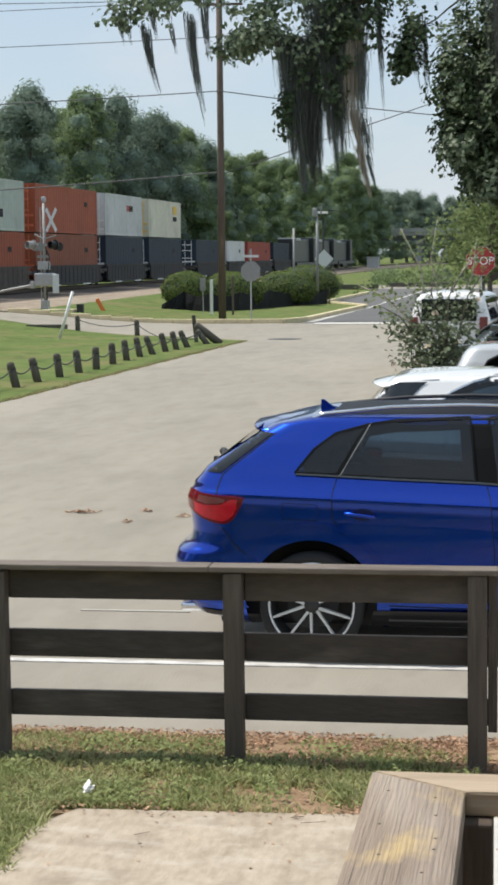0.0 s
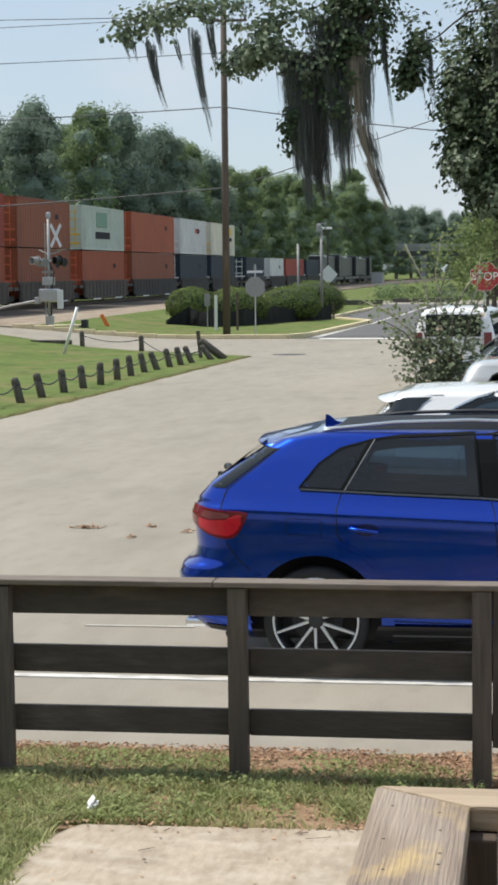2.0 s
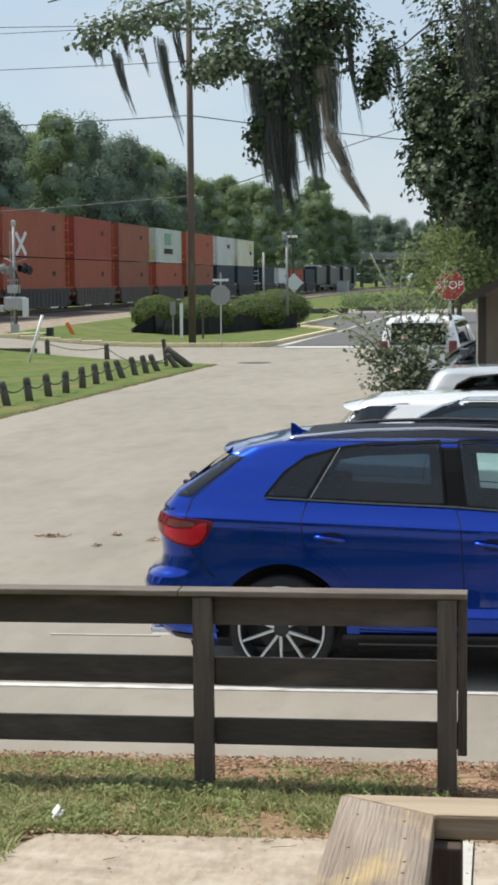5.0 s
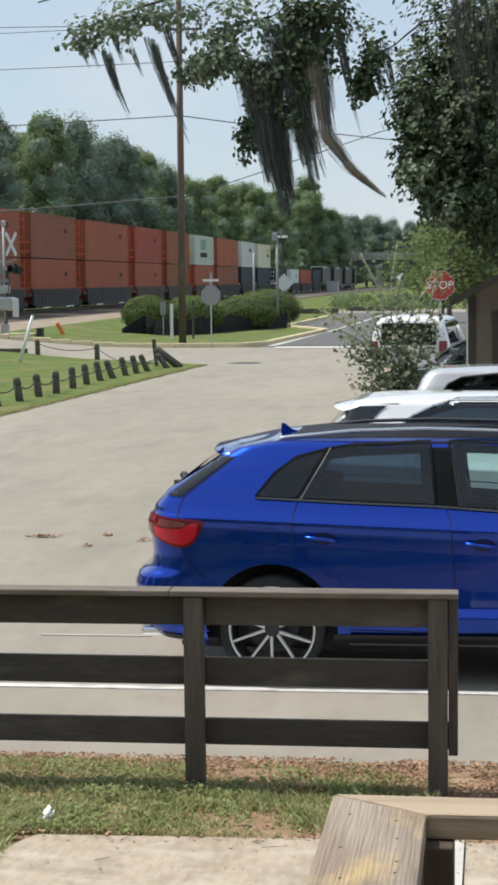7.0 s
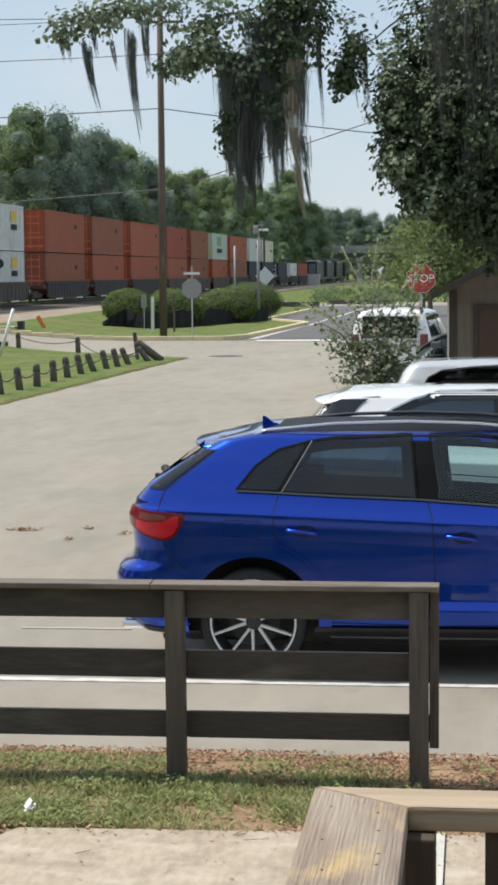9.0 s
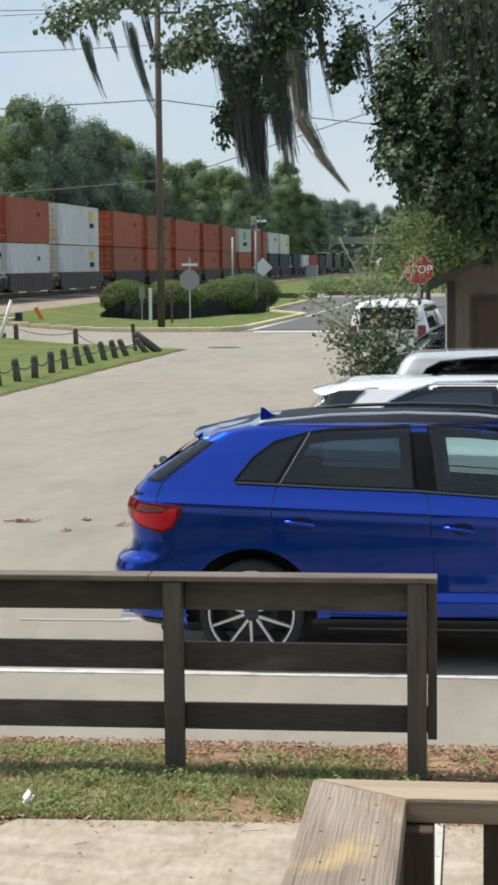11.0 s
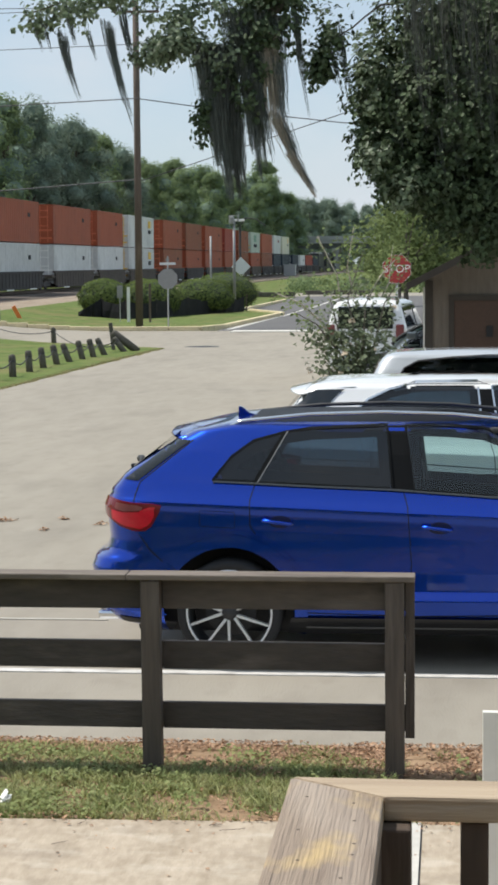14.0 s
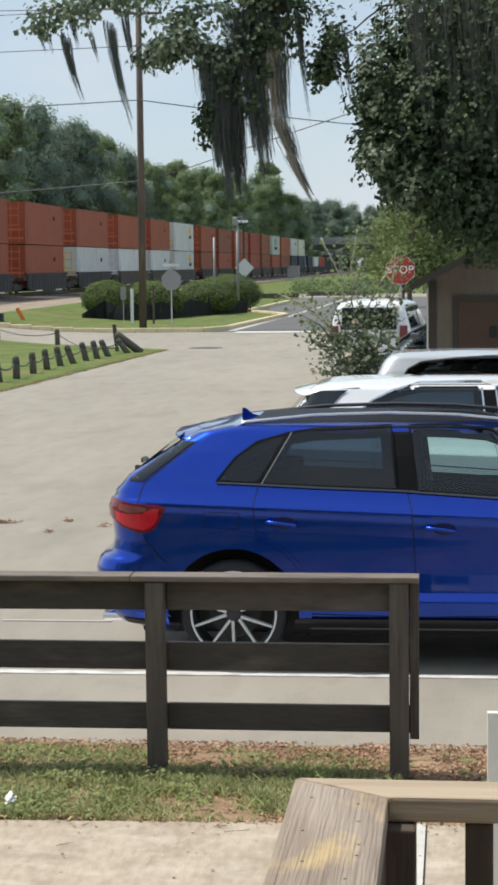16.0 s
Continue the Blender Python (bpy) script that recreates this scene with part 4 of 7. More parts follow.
def sh_x(sh, y, z):
    """The rear skin's x where the body is |y| wide at z."""
    lo, hi = curve(sh.rear, z), curve(sh.rear, z) + sh.cr
    for _ in range(24):
        mid = (lo + hi) / 2
        if sh.y(mid, z) < abs(y):
            lo = mid
        else:
            hi = mid
    return lo


def corner(sh, side, ya, yb, off, keys):
    """A lamp on the rear corner: keys are (place from the inner edge to the outer, lowest, highest)."""
    b = bmesh.new()
    rows = []
    n = 20
    a0, a1 = keys[0][0], keys[-1][0]
    for i in range(n + 1):
        k = a0 + (a1 - a0) * i / n
        lo, hi = curve([(q[0], q[1]) for q in keys], k), curve([(q[0], q[2]) for q in keys], k)
        row = []
        for j in range(7):
            z = lo + (hi - lo) * j / 6
            w = curve(sh.width, z)
            # run round the corner: first across the back, then along the side
            ang = k * math.pi / 2
            x0 = curve(sh.rear, z)
            cr = sh.cr
            yy = w * math.sin(ang) ** (2 / sh.pr)
            xx = x0 + cr * (1 - math.cos(ang) ** (2 / sh.pr))
            row.append(b.verts.new((xx - off * math.cos(ang), side * (yy + off * math.sin(ang)), z + sh.dz(xx, z))))
        rows.append(row)
    for r0, r1 in zip(rows, rows[1:]):
        for j in range(6):
            b.faces.new((r0[j], r0[j + 1], r1[j + 1], r1[j]))
    bmesh.ops.recalc_face_normals(b, faces=b.faces[:])
    bmesh.ops.solidify(b, geom=b.faces[:], thickness=0.012)
    return b


M["lamp_pale"] = mat("lamp_grey_red", (0.20, 0.05, 0.055), 0.2, var=0.2, scale=20, coat=0.4)
M["lamp_bright"] = mat("lamp_bright_red", (0.58, 0.006, 0.026), 0.2, var=0.15, scale=25, coat=0.4)
REAR_GLASS = [(0.88, 1.225), (1.0, 1.375), (1.14, 1.475), (1.35, 1.53), (1.52, 1.555), (2.02, 1.575), (2.06, 1.175), (1.53, 1.195), (1.01, 1.22)]
FRONT_GLASS = [(2.14, 1.572), (2.28, 1.577), (2.44, 1.572), (2.66, 1.552), (2.84, 1.485), (3.14, 1.25), (3.24, 1.12), (2.72, 1.13), (2.20, 1.165)]
DOORS = ([(1.16, 1.20), (1.13, 1.1), (1.13, 0.93), (1.25, 0.74)], [(2.13, 1.16), (2.16, 1.06), (2.185, 0.69), (2.17, 0.36)], [(3.2, 1.10), (3.25, 1.0), (3.24, 0.5), (3.2, 0.36)], [(1.42, 0.36), (2.2, 0.34), (3.2, 0.36)])
suv = car(Matrix.LocRotScale((-2.475, 13.89, 0), None, (1.014, 1.014, 1.014)), "glossy metallic blue crossover car parked behind the fence", M["blue"], SUV, (0.99, 3.81), 0.352, 0.285,
          [(REAR_GLASS, "privacy", M["frit"]), (FRONT_GLASS, "pane", M["frit"])], "privacy", doors=DOORS, handles=((1.31, 0.955), (2.35, 0.92)), dark_roof=True, gap=0.05, bars="chrome", spoil=0.03, droop=0.022, lift=0.0)
for side in (-1, 1):
    part("pillar_strip", strip(Shell(**SUV), fine([(1.175, 1.205), (1.365, 1.535)]), side, 0.0055, 0.0125), M["sign_back"], suv, "grey edge of the rear quarter glass")
    part("quarter_frame", strip(Shell(**SUV), fine([(1.16, 1.212), (1.35, 1.53)]), side, 0.03, 0.0095), M["frit"], suv)
    part("sill_trim", strip(Shell(**SUV), fine([(0.885, 1.217), (1.01, 1.212), (1.53, 1.187), (2.06, 1.167), (2.72, 1.122), (3.23, 1.112)]), side, 0.010, 0.016), M["trim_dark"], suv, "dark satin strip under the windows")
    part("fuel_flap_gap", strip(Shell(**SUV), fine([(0.80, 0.925), (0.80, 1.03), (1.03, 1.02), (1.03, 0.915), (0.80, 0.925)], 0.02), side, 0.003, 0.0022, 0.004), M["seam"], suv)
for side in (-1, 1):
    part("rocker_panel", patch(Shell(**SUV), [(1.37, 0.205), (3.43, 0.205), (3.40, 0.325), (1.40, 0.325)], side, 0.02), M["black"], suv)
for side in (-1, 1):
    part("pillar_cover", patch(Shell(**SUV), [(2.022, 1.58), (2.138, 1.577), (2.196, 1.16), (2.064, 1.17)], side, 0.0035), M["frit"], suv, "black door pillar")
# thin satin strip added in place of a reflection along the rocker
part("door_blade", boxm(1.5, 3.3, -0.953, -0.940, 0.262, 0.270), M["trim_dark"], suv)


for side in (-1, 1):
    part("rear_glass_edge", patch(Shell(**SUV), [(0.285, 1.225), (0.615, 1.478), (0.72, 1.478), (0.385, 1.222)], side, 0.007, 0.02), M["glass"], suv, "dark wrapped edge of the rear window")
    part("hatch_gap", strip(Shell(**SUV), fine([(0.735, 1.478), (0.40, 1.215), (0.37, 1.13), (0.36, 1.06)], 0.02), side, 0.006, 0.003, 0.004), M["seam"], suv)
    part("arch_crease", strip(Shell(**SUV), [(0.99 + math.cos(t) * 0.545, 0.352 + math.sin(t) * 0.545) for t in [math.pi * (0.10 + 0.80 * i / 30) for i in range(31)]], side, 0.012, 0.007), M["blue"], suv)
    part("bumper_skirt", patch(Shell(**SUV), [(0.33, 0.215), (0.60, 0.215), (0.64, 0.285), (0.24, 0.315)], side, 0.008, 0.03), M["black"], suv, "black lower bumper skirt")
    part("bumper_gap", strip(Shell(**SUV), fine([(0.40, 0.86), (0.47, 0.76), (0.60, 0.64)], 0.02), side, 0.006, 0.003, 0.004), M["seam"], suv)


def scaled(kw, sx, sz, sy=1.0, shift=0.0):
    k = dict(kw)
    k["rear"] = [(z * sz, x * sx + shift) for z, x in kw["rear"]]
    k["front"] = [(z * sz, x * sx + shift) for z, x in kw["front"]]
    k["width"] = [(z * sz, w * sy) for z, w in kw["width"]]
    return k


def glass_of(poly, sx, sz):
    return [(x * sx, z * sz) for x, z in poly]


SLEEK = [(0.90, 1.30), (1.10, 1.47), (1.28, 1.55), (1.5, 1.60), (2.02, 1.605), (2.06, 1.24), (1.5, 1.25), (1.0, 1.26)]
TALL = dict(SUV)
TALL["rear"] = SUV["rear"][:13] + [(1.47, 0.50), (1.53, 0.54), (1.575, 0.60), (1.60, 0.72), (1.615, 0.98), (1.63, 1.5)]
wc = car(pose(-1.80, 17.45, 0), "white crossover car with dark windows and a roof spoiler", M["white_car"], scaled(TALL, 1.0, 1.04), (0.99, 3.81), 0.37, 0.27,
    [(glass_of(SLEEK, 1, 1.04), "privacy", M["chrome"]), (glass_of(FRONT_GLASS, 1, 1.04), "privacy", M["chrome"])], "privacy", doors=DOORS, handles=((1.31, 1.03), (2.35, 1.0)), bars=False, spoil=-0.10, droop=0.02)
for side in (-1, 1):
    part("quarter_glass", patch(Shell(**scaled(TALL, 1.0, 1.04)), [(0.36, 1.28), (0.45, 1.44), (0.53, 1.56), (0.66, 1.605), (0.90, 1.61), (0.84, 1.57), (0.72, 1.44), (0.60, 1.28)], side, 0.010), M["glass"], wc, "dark glass under the spoiler")
    part("pillar_cover", patch(Shell(**scaled(TALL, 1.0, 1.04)), [(2.02, 1.67), (2.145, 1.64), (2.21, 1.20), (2.06, 1.28)], side, 0.006), M["frit"], wc, "black door pillar")
BOXY = dict(TALL)
BOXY["rear"] = SUV["rear"][:11] + [(1.16, 0.18), (1.22, 0.21), (1.47, 0.32), (1.53, 0.36), (1.575, 0.42), (1.60, 0.52), (1.615, 0.8), (1.63, 1.4)]
PANE = [(0.55, 1.30), (0.64, 1.44), (0.80, 1.515), (1.2, 1.555), (1.6, 1.575), (2.02, 1.58), (2.06, 1.24), (1.5, 1.25), (1.0, 1.265)]
car(pose(-1.16, 23.6, 0), "pale silver hatchback car parked by the shed", M["silver"], scaled(BOXY, 0.97, 1.02), (0.96, 3.6), 0.34, 0.25,
    [(glass_of(PANE, 0.97, 1.02), "privacy", M["black"]), (glass_of(FRONT_GLASS, 0.97, 1.02), "privacy", M["black"])], "privacy", doors=(), tail=True, handles=((1.3, 1.0), (2.3, 0.965)), bars=False, spoil=-0.10)

# ---- trees ----
def rnd(a, b):
    return random.uniform(a, b)


def leaf(bm, p, size, out, spread=1.0):
    """One small bent leaf, facing roughly along out."""
    n = (Vector(out) + Vector((rnd(-1, 1), rnd(-1, 1), rnd(-0.6, 1))) * spread).normalized()
    a = n.cross(Vector((rnd(-1, 1), rnd(-1, 1), rnd(-1, 1)))).normalized()
    b = n.cross(a)
    p = Vector(p)
    w = size * rnd(0.3, 0.42)
    v = [bm.verts.new(q) for q in (p - a * size * 0.5, p + b * w + n * size * 0.1, p + a * size * 0.55, p - b * w + n * size * 0.1)]
    bm.faces.new((v[0], v[1], v[2]))
    bm.faces.new((v[0], v[2], v[3]))


def blob(bm, c, r, k=0.25, sub=2):
    """An uneven solid heart inside a clump, in place of its shaded inner leaves."""
    res = bmesh.ops.create_icosphere(bm, subdivisions=sub, radius=1.0)
    for v in res["verts"]:
        d = v.co.normalized()
        f = 1 + k * noise.noise(d * 2.3 + Vector(c) * 0.7)
        v.co = Vector(c) + Vector((d.x * r[0], d.y * r[1], d.z * r[2])) * f


def on_ball():
    z, t = rnd(-0.75, 1), rnd(0, 2 * math.pi)
    s = math.sqrt(1 - z * z)
    return Vector((s * math.cos(t), s * math.sin(t), z))


def clump_leaves(bm, c, r, n, size, spread=0.9, thick=0.35, gaps=-2.0):
    c = Vector(c)
    for _ in range(n):
        d = on_ball()
        k = 1 - thick * random.random() ** 1.5 + 0.12 * random.random()
        k *= 1 + 0.42 * noise.noise(d * 2.6 + c)
        q = c + Vector((d.x * r[0], d.y * r[1], d.z * r[2])) * k
        if noise.noise(q * 3.1) + 0.6 * noise.noise(q * 7.7) < gaps - 0.25 and random.random() < 0.85:
            continue
        leaf(bm, q, size * rnd(0.7, 1.3), d, spread)


def tufts(bm, c, r, n, size, gaps=-2.0):
    """Sprays of leaves at twig ends, gathered in sprigs with gaps between."""
    c = Vector(c)
    for _ in range(n):
        d = on_ball()
        k = (1 - 0.75 * random.random() ** 1.6) * (1 + 0.28 * noise.noise(d * 3.2 + c))
        q = c + Vector((d.x * r[0], d.y * r[1], d.z * r[2])) * k
        if noise.noise(q * 3.1) + 0.6 * noise.noise(q * 7.7) < gaps - 0.25 and random.random() < 0.9:
            continue
        for _ in range(5):
            leaf(bm, q + Vector((random.gauss(0, 1), random.gauss(0, 1), random.gauss(0, 1))) * size * 0.55, size * rnd(0.7, 1.25), d + Vector((0, 0, 0.4)), 0.8)


def far_tree(h, w, seed, leaf_m, base=0.25, size=0.25, n=22000, core=True, cone=False):
    random.seed(seed)
    t = thing("tree", pose(0, 0, 0), "tall leafy broadleaf tree in full summer leaf", "tree", "trees beside the railway")
    b = bmesh.new()
    tube(b, [(0, 0, -0.3), (0.05, 0, h * 0.2), (0.15, 0.1, h * 0.5), (0.1, 0.2, h * 0.8)], [0.03 * h * 0.8, 0.02 * h, 0.013 * h, 0.004 * h], 8)
    part("trunk", b, M["trunk"], t)
    b, kern = bmesh.new(), bmesh.new()
    cl = []
    for i in range(46):
        z = h * rnd(base, 0.94)
        k = math.sin(math.pi * min(1, max(0.1, (z / h - base + 0.14) / (1.12 - base)))) ** 0.7
        if cone:
            k = 0.18 + 0.95 * (1 - (z / h - base) / (0.96 - base)) ** 0.75
        a = rnd(0, 6.28)
        rr = w * 0.5 * k * rnd(0.3, 0.8)
        cl.append(((rr * math.cos(a), rr * math.sin(a), z), w * rnd(0.09, 0.21) * (0.6 + 0.4 * k)))
    cl.append(((0, 0, h * 0.6), w * 0.3))
    cl.append(((rnd(-1, 1), rnd(-1, 1), h * 0.93), w * 0.15))
    for c, r in cl:
        rad = (r, r, r * rnd(0.75, 1.0))
        if core:
            blob(kern, c, [q * 0.6 for q in rad], 0.3, 2)
        clump_leaves(b, c, rad, n // len(cl), size, 0.6, 0.3)
    if core:
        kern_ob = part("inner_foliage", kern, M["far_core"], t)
    else:
        kern.free()
    for _ in range(7):
        a = rnd(0, 6.28)
        c = random.choice(cl)
        limb = bmesh.new()
        tube(limb, [(0.1, 0.05, h * rnd(0.25, 0.45)), (c[0][0] * 0.5, c[0][1] * 0.5, c[0][2] * 0.85), c[0]], [0.009 * h, 0.006 * h, 0.002 * h], 6)
        part("limb", limb, M["trunk"], t)
    tagged(part("crown", b, leaf_m, t), kind="stuff")
    return t


# far_core and mid_leaf are paled for distance haze as well
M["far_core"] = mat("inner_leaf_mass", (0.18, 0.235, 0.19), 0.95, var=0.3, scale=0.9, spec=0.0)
M["bright_leaf"] = mat("bright_leaf", (0.15, 0.20, 0.08), 0.8, scale=0.5, color2=(0.25, 0.30, 0.13), island=0.25, thin=0.5, spec=0.1)
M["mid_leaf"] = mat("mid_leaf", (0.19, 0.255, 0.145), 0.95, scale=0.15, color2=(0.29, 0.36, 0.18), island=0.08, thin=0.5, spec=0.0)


def woods():
    kinds = [far_tree(19, 12, 3, M["hazed_leaf"], 0.1, cone=True), far_tree(18, 9, 4, M["hazed_leaf"], 0.08), far_tree(18.5, 10, 5, M["mid_leaf"], 0.1), far_tree(17, 9.5, 6, M["mid_leaf"], 0.06, cone=True)]
    random.seed(11)
    rows = [(-47, 128, 17.0, 0), (-52, 150, 17.6, 2), (-46, 158, 15.0, 3), (-55, 172, 18.2, 0), (-47, 180, 16.8, 1), (-44, 194, 19.0, 2), (-52, 200, 20.4, 1), (-46, 213, 20.0, 0), (-43, 228, 19.3, 1),
            (-50, 236, 20.6, 0), (-44, 246, 18.4, 2), (-43, 262, 17.6, 0), (-47, 275, 18.3, 3), (-44, 292, 17.2, 2), (-50, 306, 18.8, 2), (-43, 318, 17.6, 3), (-47, 334, 20.0, 2), (-42, 350, 18.6, 2), (-46, 366, 20.5, 3), (-41, 384, 18.4, 2),
            (-45, 402, 20.4, 2), (-41, 420, 19.0, 3), (-46, 440, 20.0, 0), (-42, 458, 19.6, 1), (-62, 190, 20, 0), (-60, 240, 19, 1), (-60, 290, 20, 2), (-58, 340, 21, 0), (-40, 500, 19, 0), (-38, 530, 19.5, 1), (-44, 560, 20, 0), (-33, 560, 18, 1), (-30, 600, 18, 0), (-26, 610, 17.6, 1), (-21, 590, 17.5, 0), (-14, 600, 19, 1), (-8, 590, 17, 0), (-36, 610, 19, 1), (0, 560, 18, 0), (8, 540, 18, 1),
            (-42, 445, 25.5, 2), (-39, 428, 21.5, 3), (-36.5, 445, 18, 2), (-49, 222, 19.5, 1), (-47, 254, 19.6, 3), (-48, 268, 19.4, 1), (-49, 285, 19.6, 0), (-55, 262, 19.8, 1), (-57, 310, 19.8, 0), (-54, 186, 19.5, 1), (-60, 214, 19.8, 0), (-66, 232, 19.8, 1), (-52, 325, 19.8, 3), (-52, 355, 19.8, 2), (-52, 385, 19.8, 3), (-50, 425, 19.8, 2), (-46, 640, 23, 0), (-40, 660, 23, 1), (-34, 650, 22, 0), (-28, 670, 22, 1), (-22, 650, 21.5, 0), (-16, 670, 22, 1), (-10, 650, 23, 0), (-4, 670, 22, 1), (4, 640, 22, 0), (12, 660, 22, 1), (-37, 575, 21, 1), (-31, 540, 19.5, 0), (-70, 140, 19, 1), (-78, 170, 20, 0), (16, 560, 18, 0), (-40, 130, 8.5, 3), (-41, 176, 8.0, 2), (-39.5, 210, 7.5, 3), (-39, 250, 8, 2), (-38, 290, 8, 3), (-37, 330, 8, 2), (-36, 375, 8, 3), (-35, 420, 8, 2), (-49.5, 207, 18.2, 3), (-53, 216, 18.4, 1), (-45.5, 222, 18.4, 0), (-56, 206, 17.5, 2), (-59, 222, 18, 3), (-48.5, 243, 18.6, 3), (-46.5, 262, 17.6, 1), (-21.5, 504, 8, 3), (-17, 510, 8.5, 2), (-12.5, 502, 8, 3), (-7.5, 508, 8.5, 2), (-3, 512, 8, 3), (-19, 520, 9, 2), (-14.5, 522, 9, 3), (-10, 520, 9, 2), (-5.5, 522, 9, 3)]
    used = set()
    for x, y, h, k in rows:
        s = h * 1.0 / (19, 18, 18.5, 17)[k]
        m = pose(x, y, rise(x) - 0.1, 0, 0, rnd(0, 360))
        if k in used:
            t = copy_thing(kinds[k], m)
        else:
            t = kinds[k]
            t.matrix_basis = m
            used.add(k)
        t.scale = (s, s, s)
    # small bright trees past the car park, and scrub by the far track
    a = far_tree(5.2, 4.8, 21, M["bright_leaf"], 0.34, 0.19, 3000, core=False)
    tagged(a, "small open tree with light green leaves", "tree", "small trees by the car park")
    spots = [(-0.6, 88, 1.0), (2.3, 92, 1.12), (4.6, 86, 1.05), (7.6, 90, 1.2), (0.8, 104, 1.1), (-3.2, 122, 0.9), (5.0, 112, 1.3), (10.5, 95, 1.3), (-1.9, 86, 1.1), (-1.0, 98, 1.25)]
    for i, (x, y, s) in enumerate(spots):
        m = pose(x, y, 0, 0, 0, 71 * i)
        t = copy_thing(a, m) if i else a
        t.matrix_basis = m
        t.scale = (s, s, s)
    random.seed(31)
    for i in range(11):
        b = bmesh.new()
        r = rnd(0.5, 1.15)
        clump_leaves(b, (0, 0, r * 0.5), (r * 1.3, r * 1.2, r * 0.9), 420, 0.24, 1.0, 0.6)
        s = thing("scrub_bush", pose((-15.5 + i * 1.35) * 1.0, 176 + rnd(0, 14) + (60 if i % 3 == 0 else 0), 0), "bright green scrub bush by the far track", "bush", "scrub by the far track")
        tagged(part("foliage", b, M["bright_leaf"] if i % 3 == 0 else M["mid_leaf"], s), kind="stuff")


woods()


def hedges():
    random.seed(41)
    # x, y, radius across, radius deep, height
    for x, y, rx, ry, h in ((-17.1, 96.8, 1.3, 1.2, 1.8), (-14.9, 98.4, 1.4, 1.2, 1.8), (-13.2, 104.6, 1.7, 1.4, 1.85), (-12.8, 111.6, 1.9, 1.7, 2.15), (-13.2, 118.5, 1.5, 1.4, 1.85), (-16.0, 103.5, 1.4, 1.2, 1.8), (-14.9, 131.5, 1.0, 1.0, 1.15)):
        z = rise(x) + 0.06
        t = thing("hedge_bush", pose(x, y, z), "rounded clipped evergreen bush with shaded sides", "bush", "bushes on the island")
        # solid core, coloured as the shade behind the outer leaves
        b = bmesh.new()
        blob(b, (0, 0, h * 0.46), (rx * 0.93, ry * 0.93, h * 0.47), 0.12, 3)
        part("inner_foliage", b, M["shaded_core"], t)
        b = bmesh.new()
        for _ in range(4200):
            d = on_ball()
            k = (1 + 0.1 * noise.noise(d * 3 + Vector((x, y, 0)))) * rnd(0.93, 1.03)
            leaf(b, (d.x * rx * k, d.y * ry * k, h * 0.47 + d.z * h * 0.52 * k), rnd(0.07, 0.13), d, 0.45)
        tagged(part("foliage", b, M["hedge"], t), kind="stuff")

    # black silt cloth staked in front of the bushes
    pts = [(-17.6, 92.6), (-16.6, 93.2), (-15.3, 92.4), (-14.3, 95.5), (-13.4, 100.5), (-12.2, 105.5), (-11.2, 108.2)]
    t = thing("silt_fence", pose(0, 0, 0), "sagging black fabric silt fence in front of the bushes", "silt fence")
    b = bmesh.new()
    cols = []
    for (xa, ya), (xb, yb) in zip(pts, pts[1:]):
        for k in range(10):
            f = k / 10
            x, y = xa + (xb - xa) * f, ya + (yb - ya) * f
            h = 0.95 - 0.25 * math.sin(math.pi * f) * rnd(0.5, 1) if xa > -16.8 else 0.25 + 0.7 * f
            cols.append([(x + rnd(-0.04, 0.04), y + rnd(-0.06, 0.06), rise(x) + 0.02), (x, y + rnd(-0.05, 0.05), rise(x) + 0.5 * h), (x + rnd(-0.03, 0.03), y + 0.05, rise(x) + h)])
    vs = [[b.verts.new(q) for q in c] for c in cols]
    for a, c in zip(vs, vs[1:]):
        for k in range(2):
            b.faces.new((a[k], c[k], c[k + 1], a[k + 1]))
    bmesh.ops.solidify(b, geom=b.faces[:], thickness=0.012)
    part("cloth", b, M["cloth_black"], t)
    for x, y in pts[1:]:
        part("stake", boxm(x - 0.025, x + 0.025, y + 0.06, y + 0.11, rise(x) - 0.1, rise(x) + 1.0), M["pole"], t)


M["cloth_black"] = mat("black_cloth", (0.022, 0.024, 0.028), 0.75, var=0.35, scale=1.2)
hedges()

# ---- live oak ----
OAK_Y = 20.0
MOSS = []


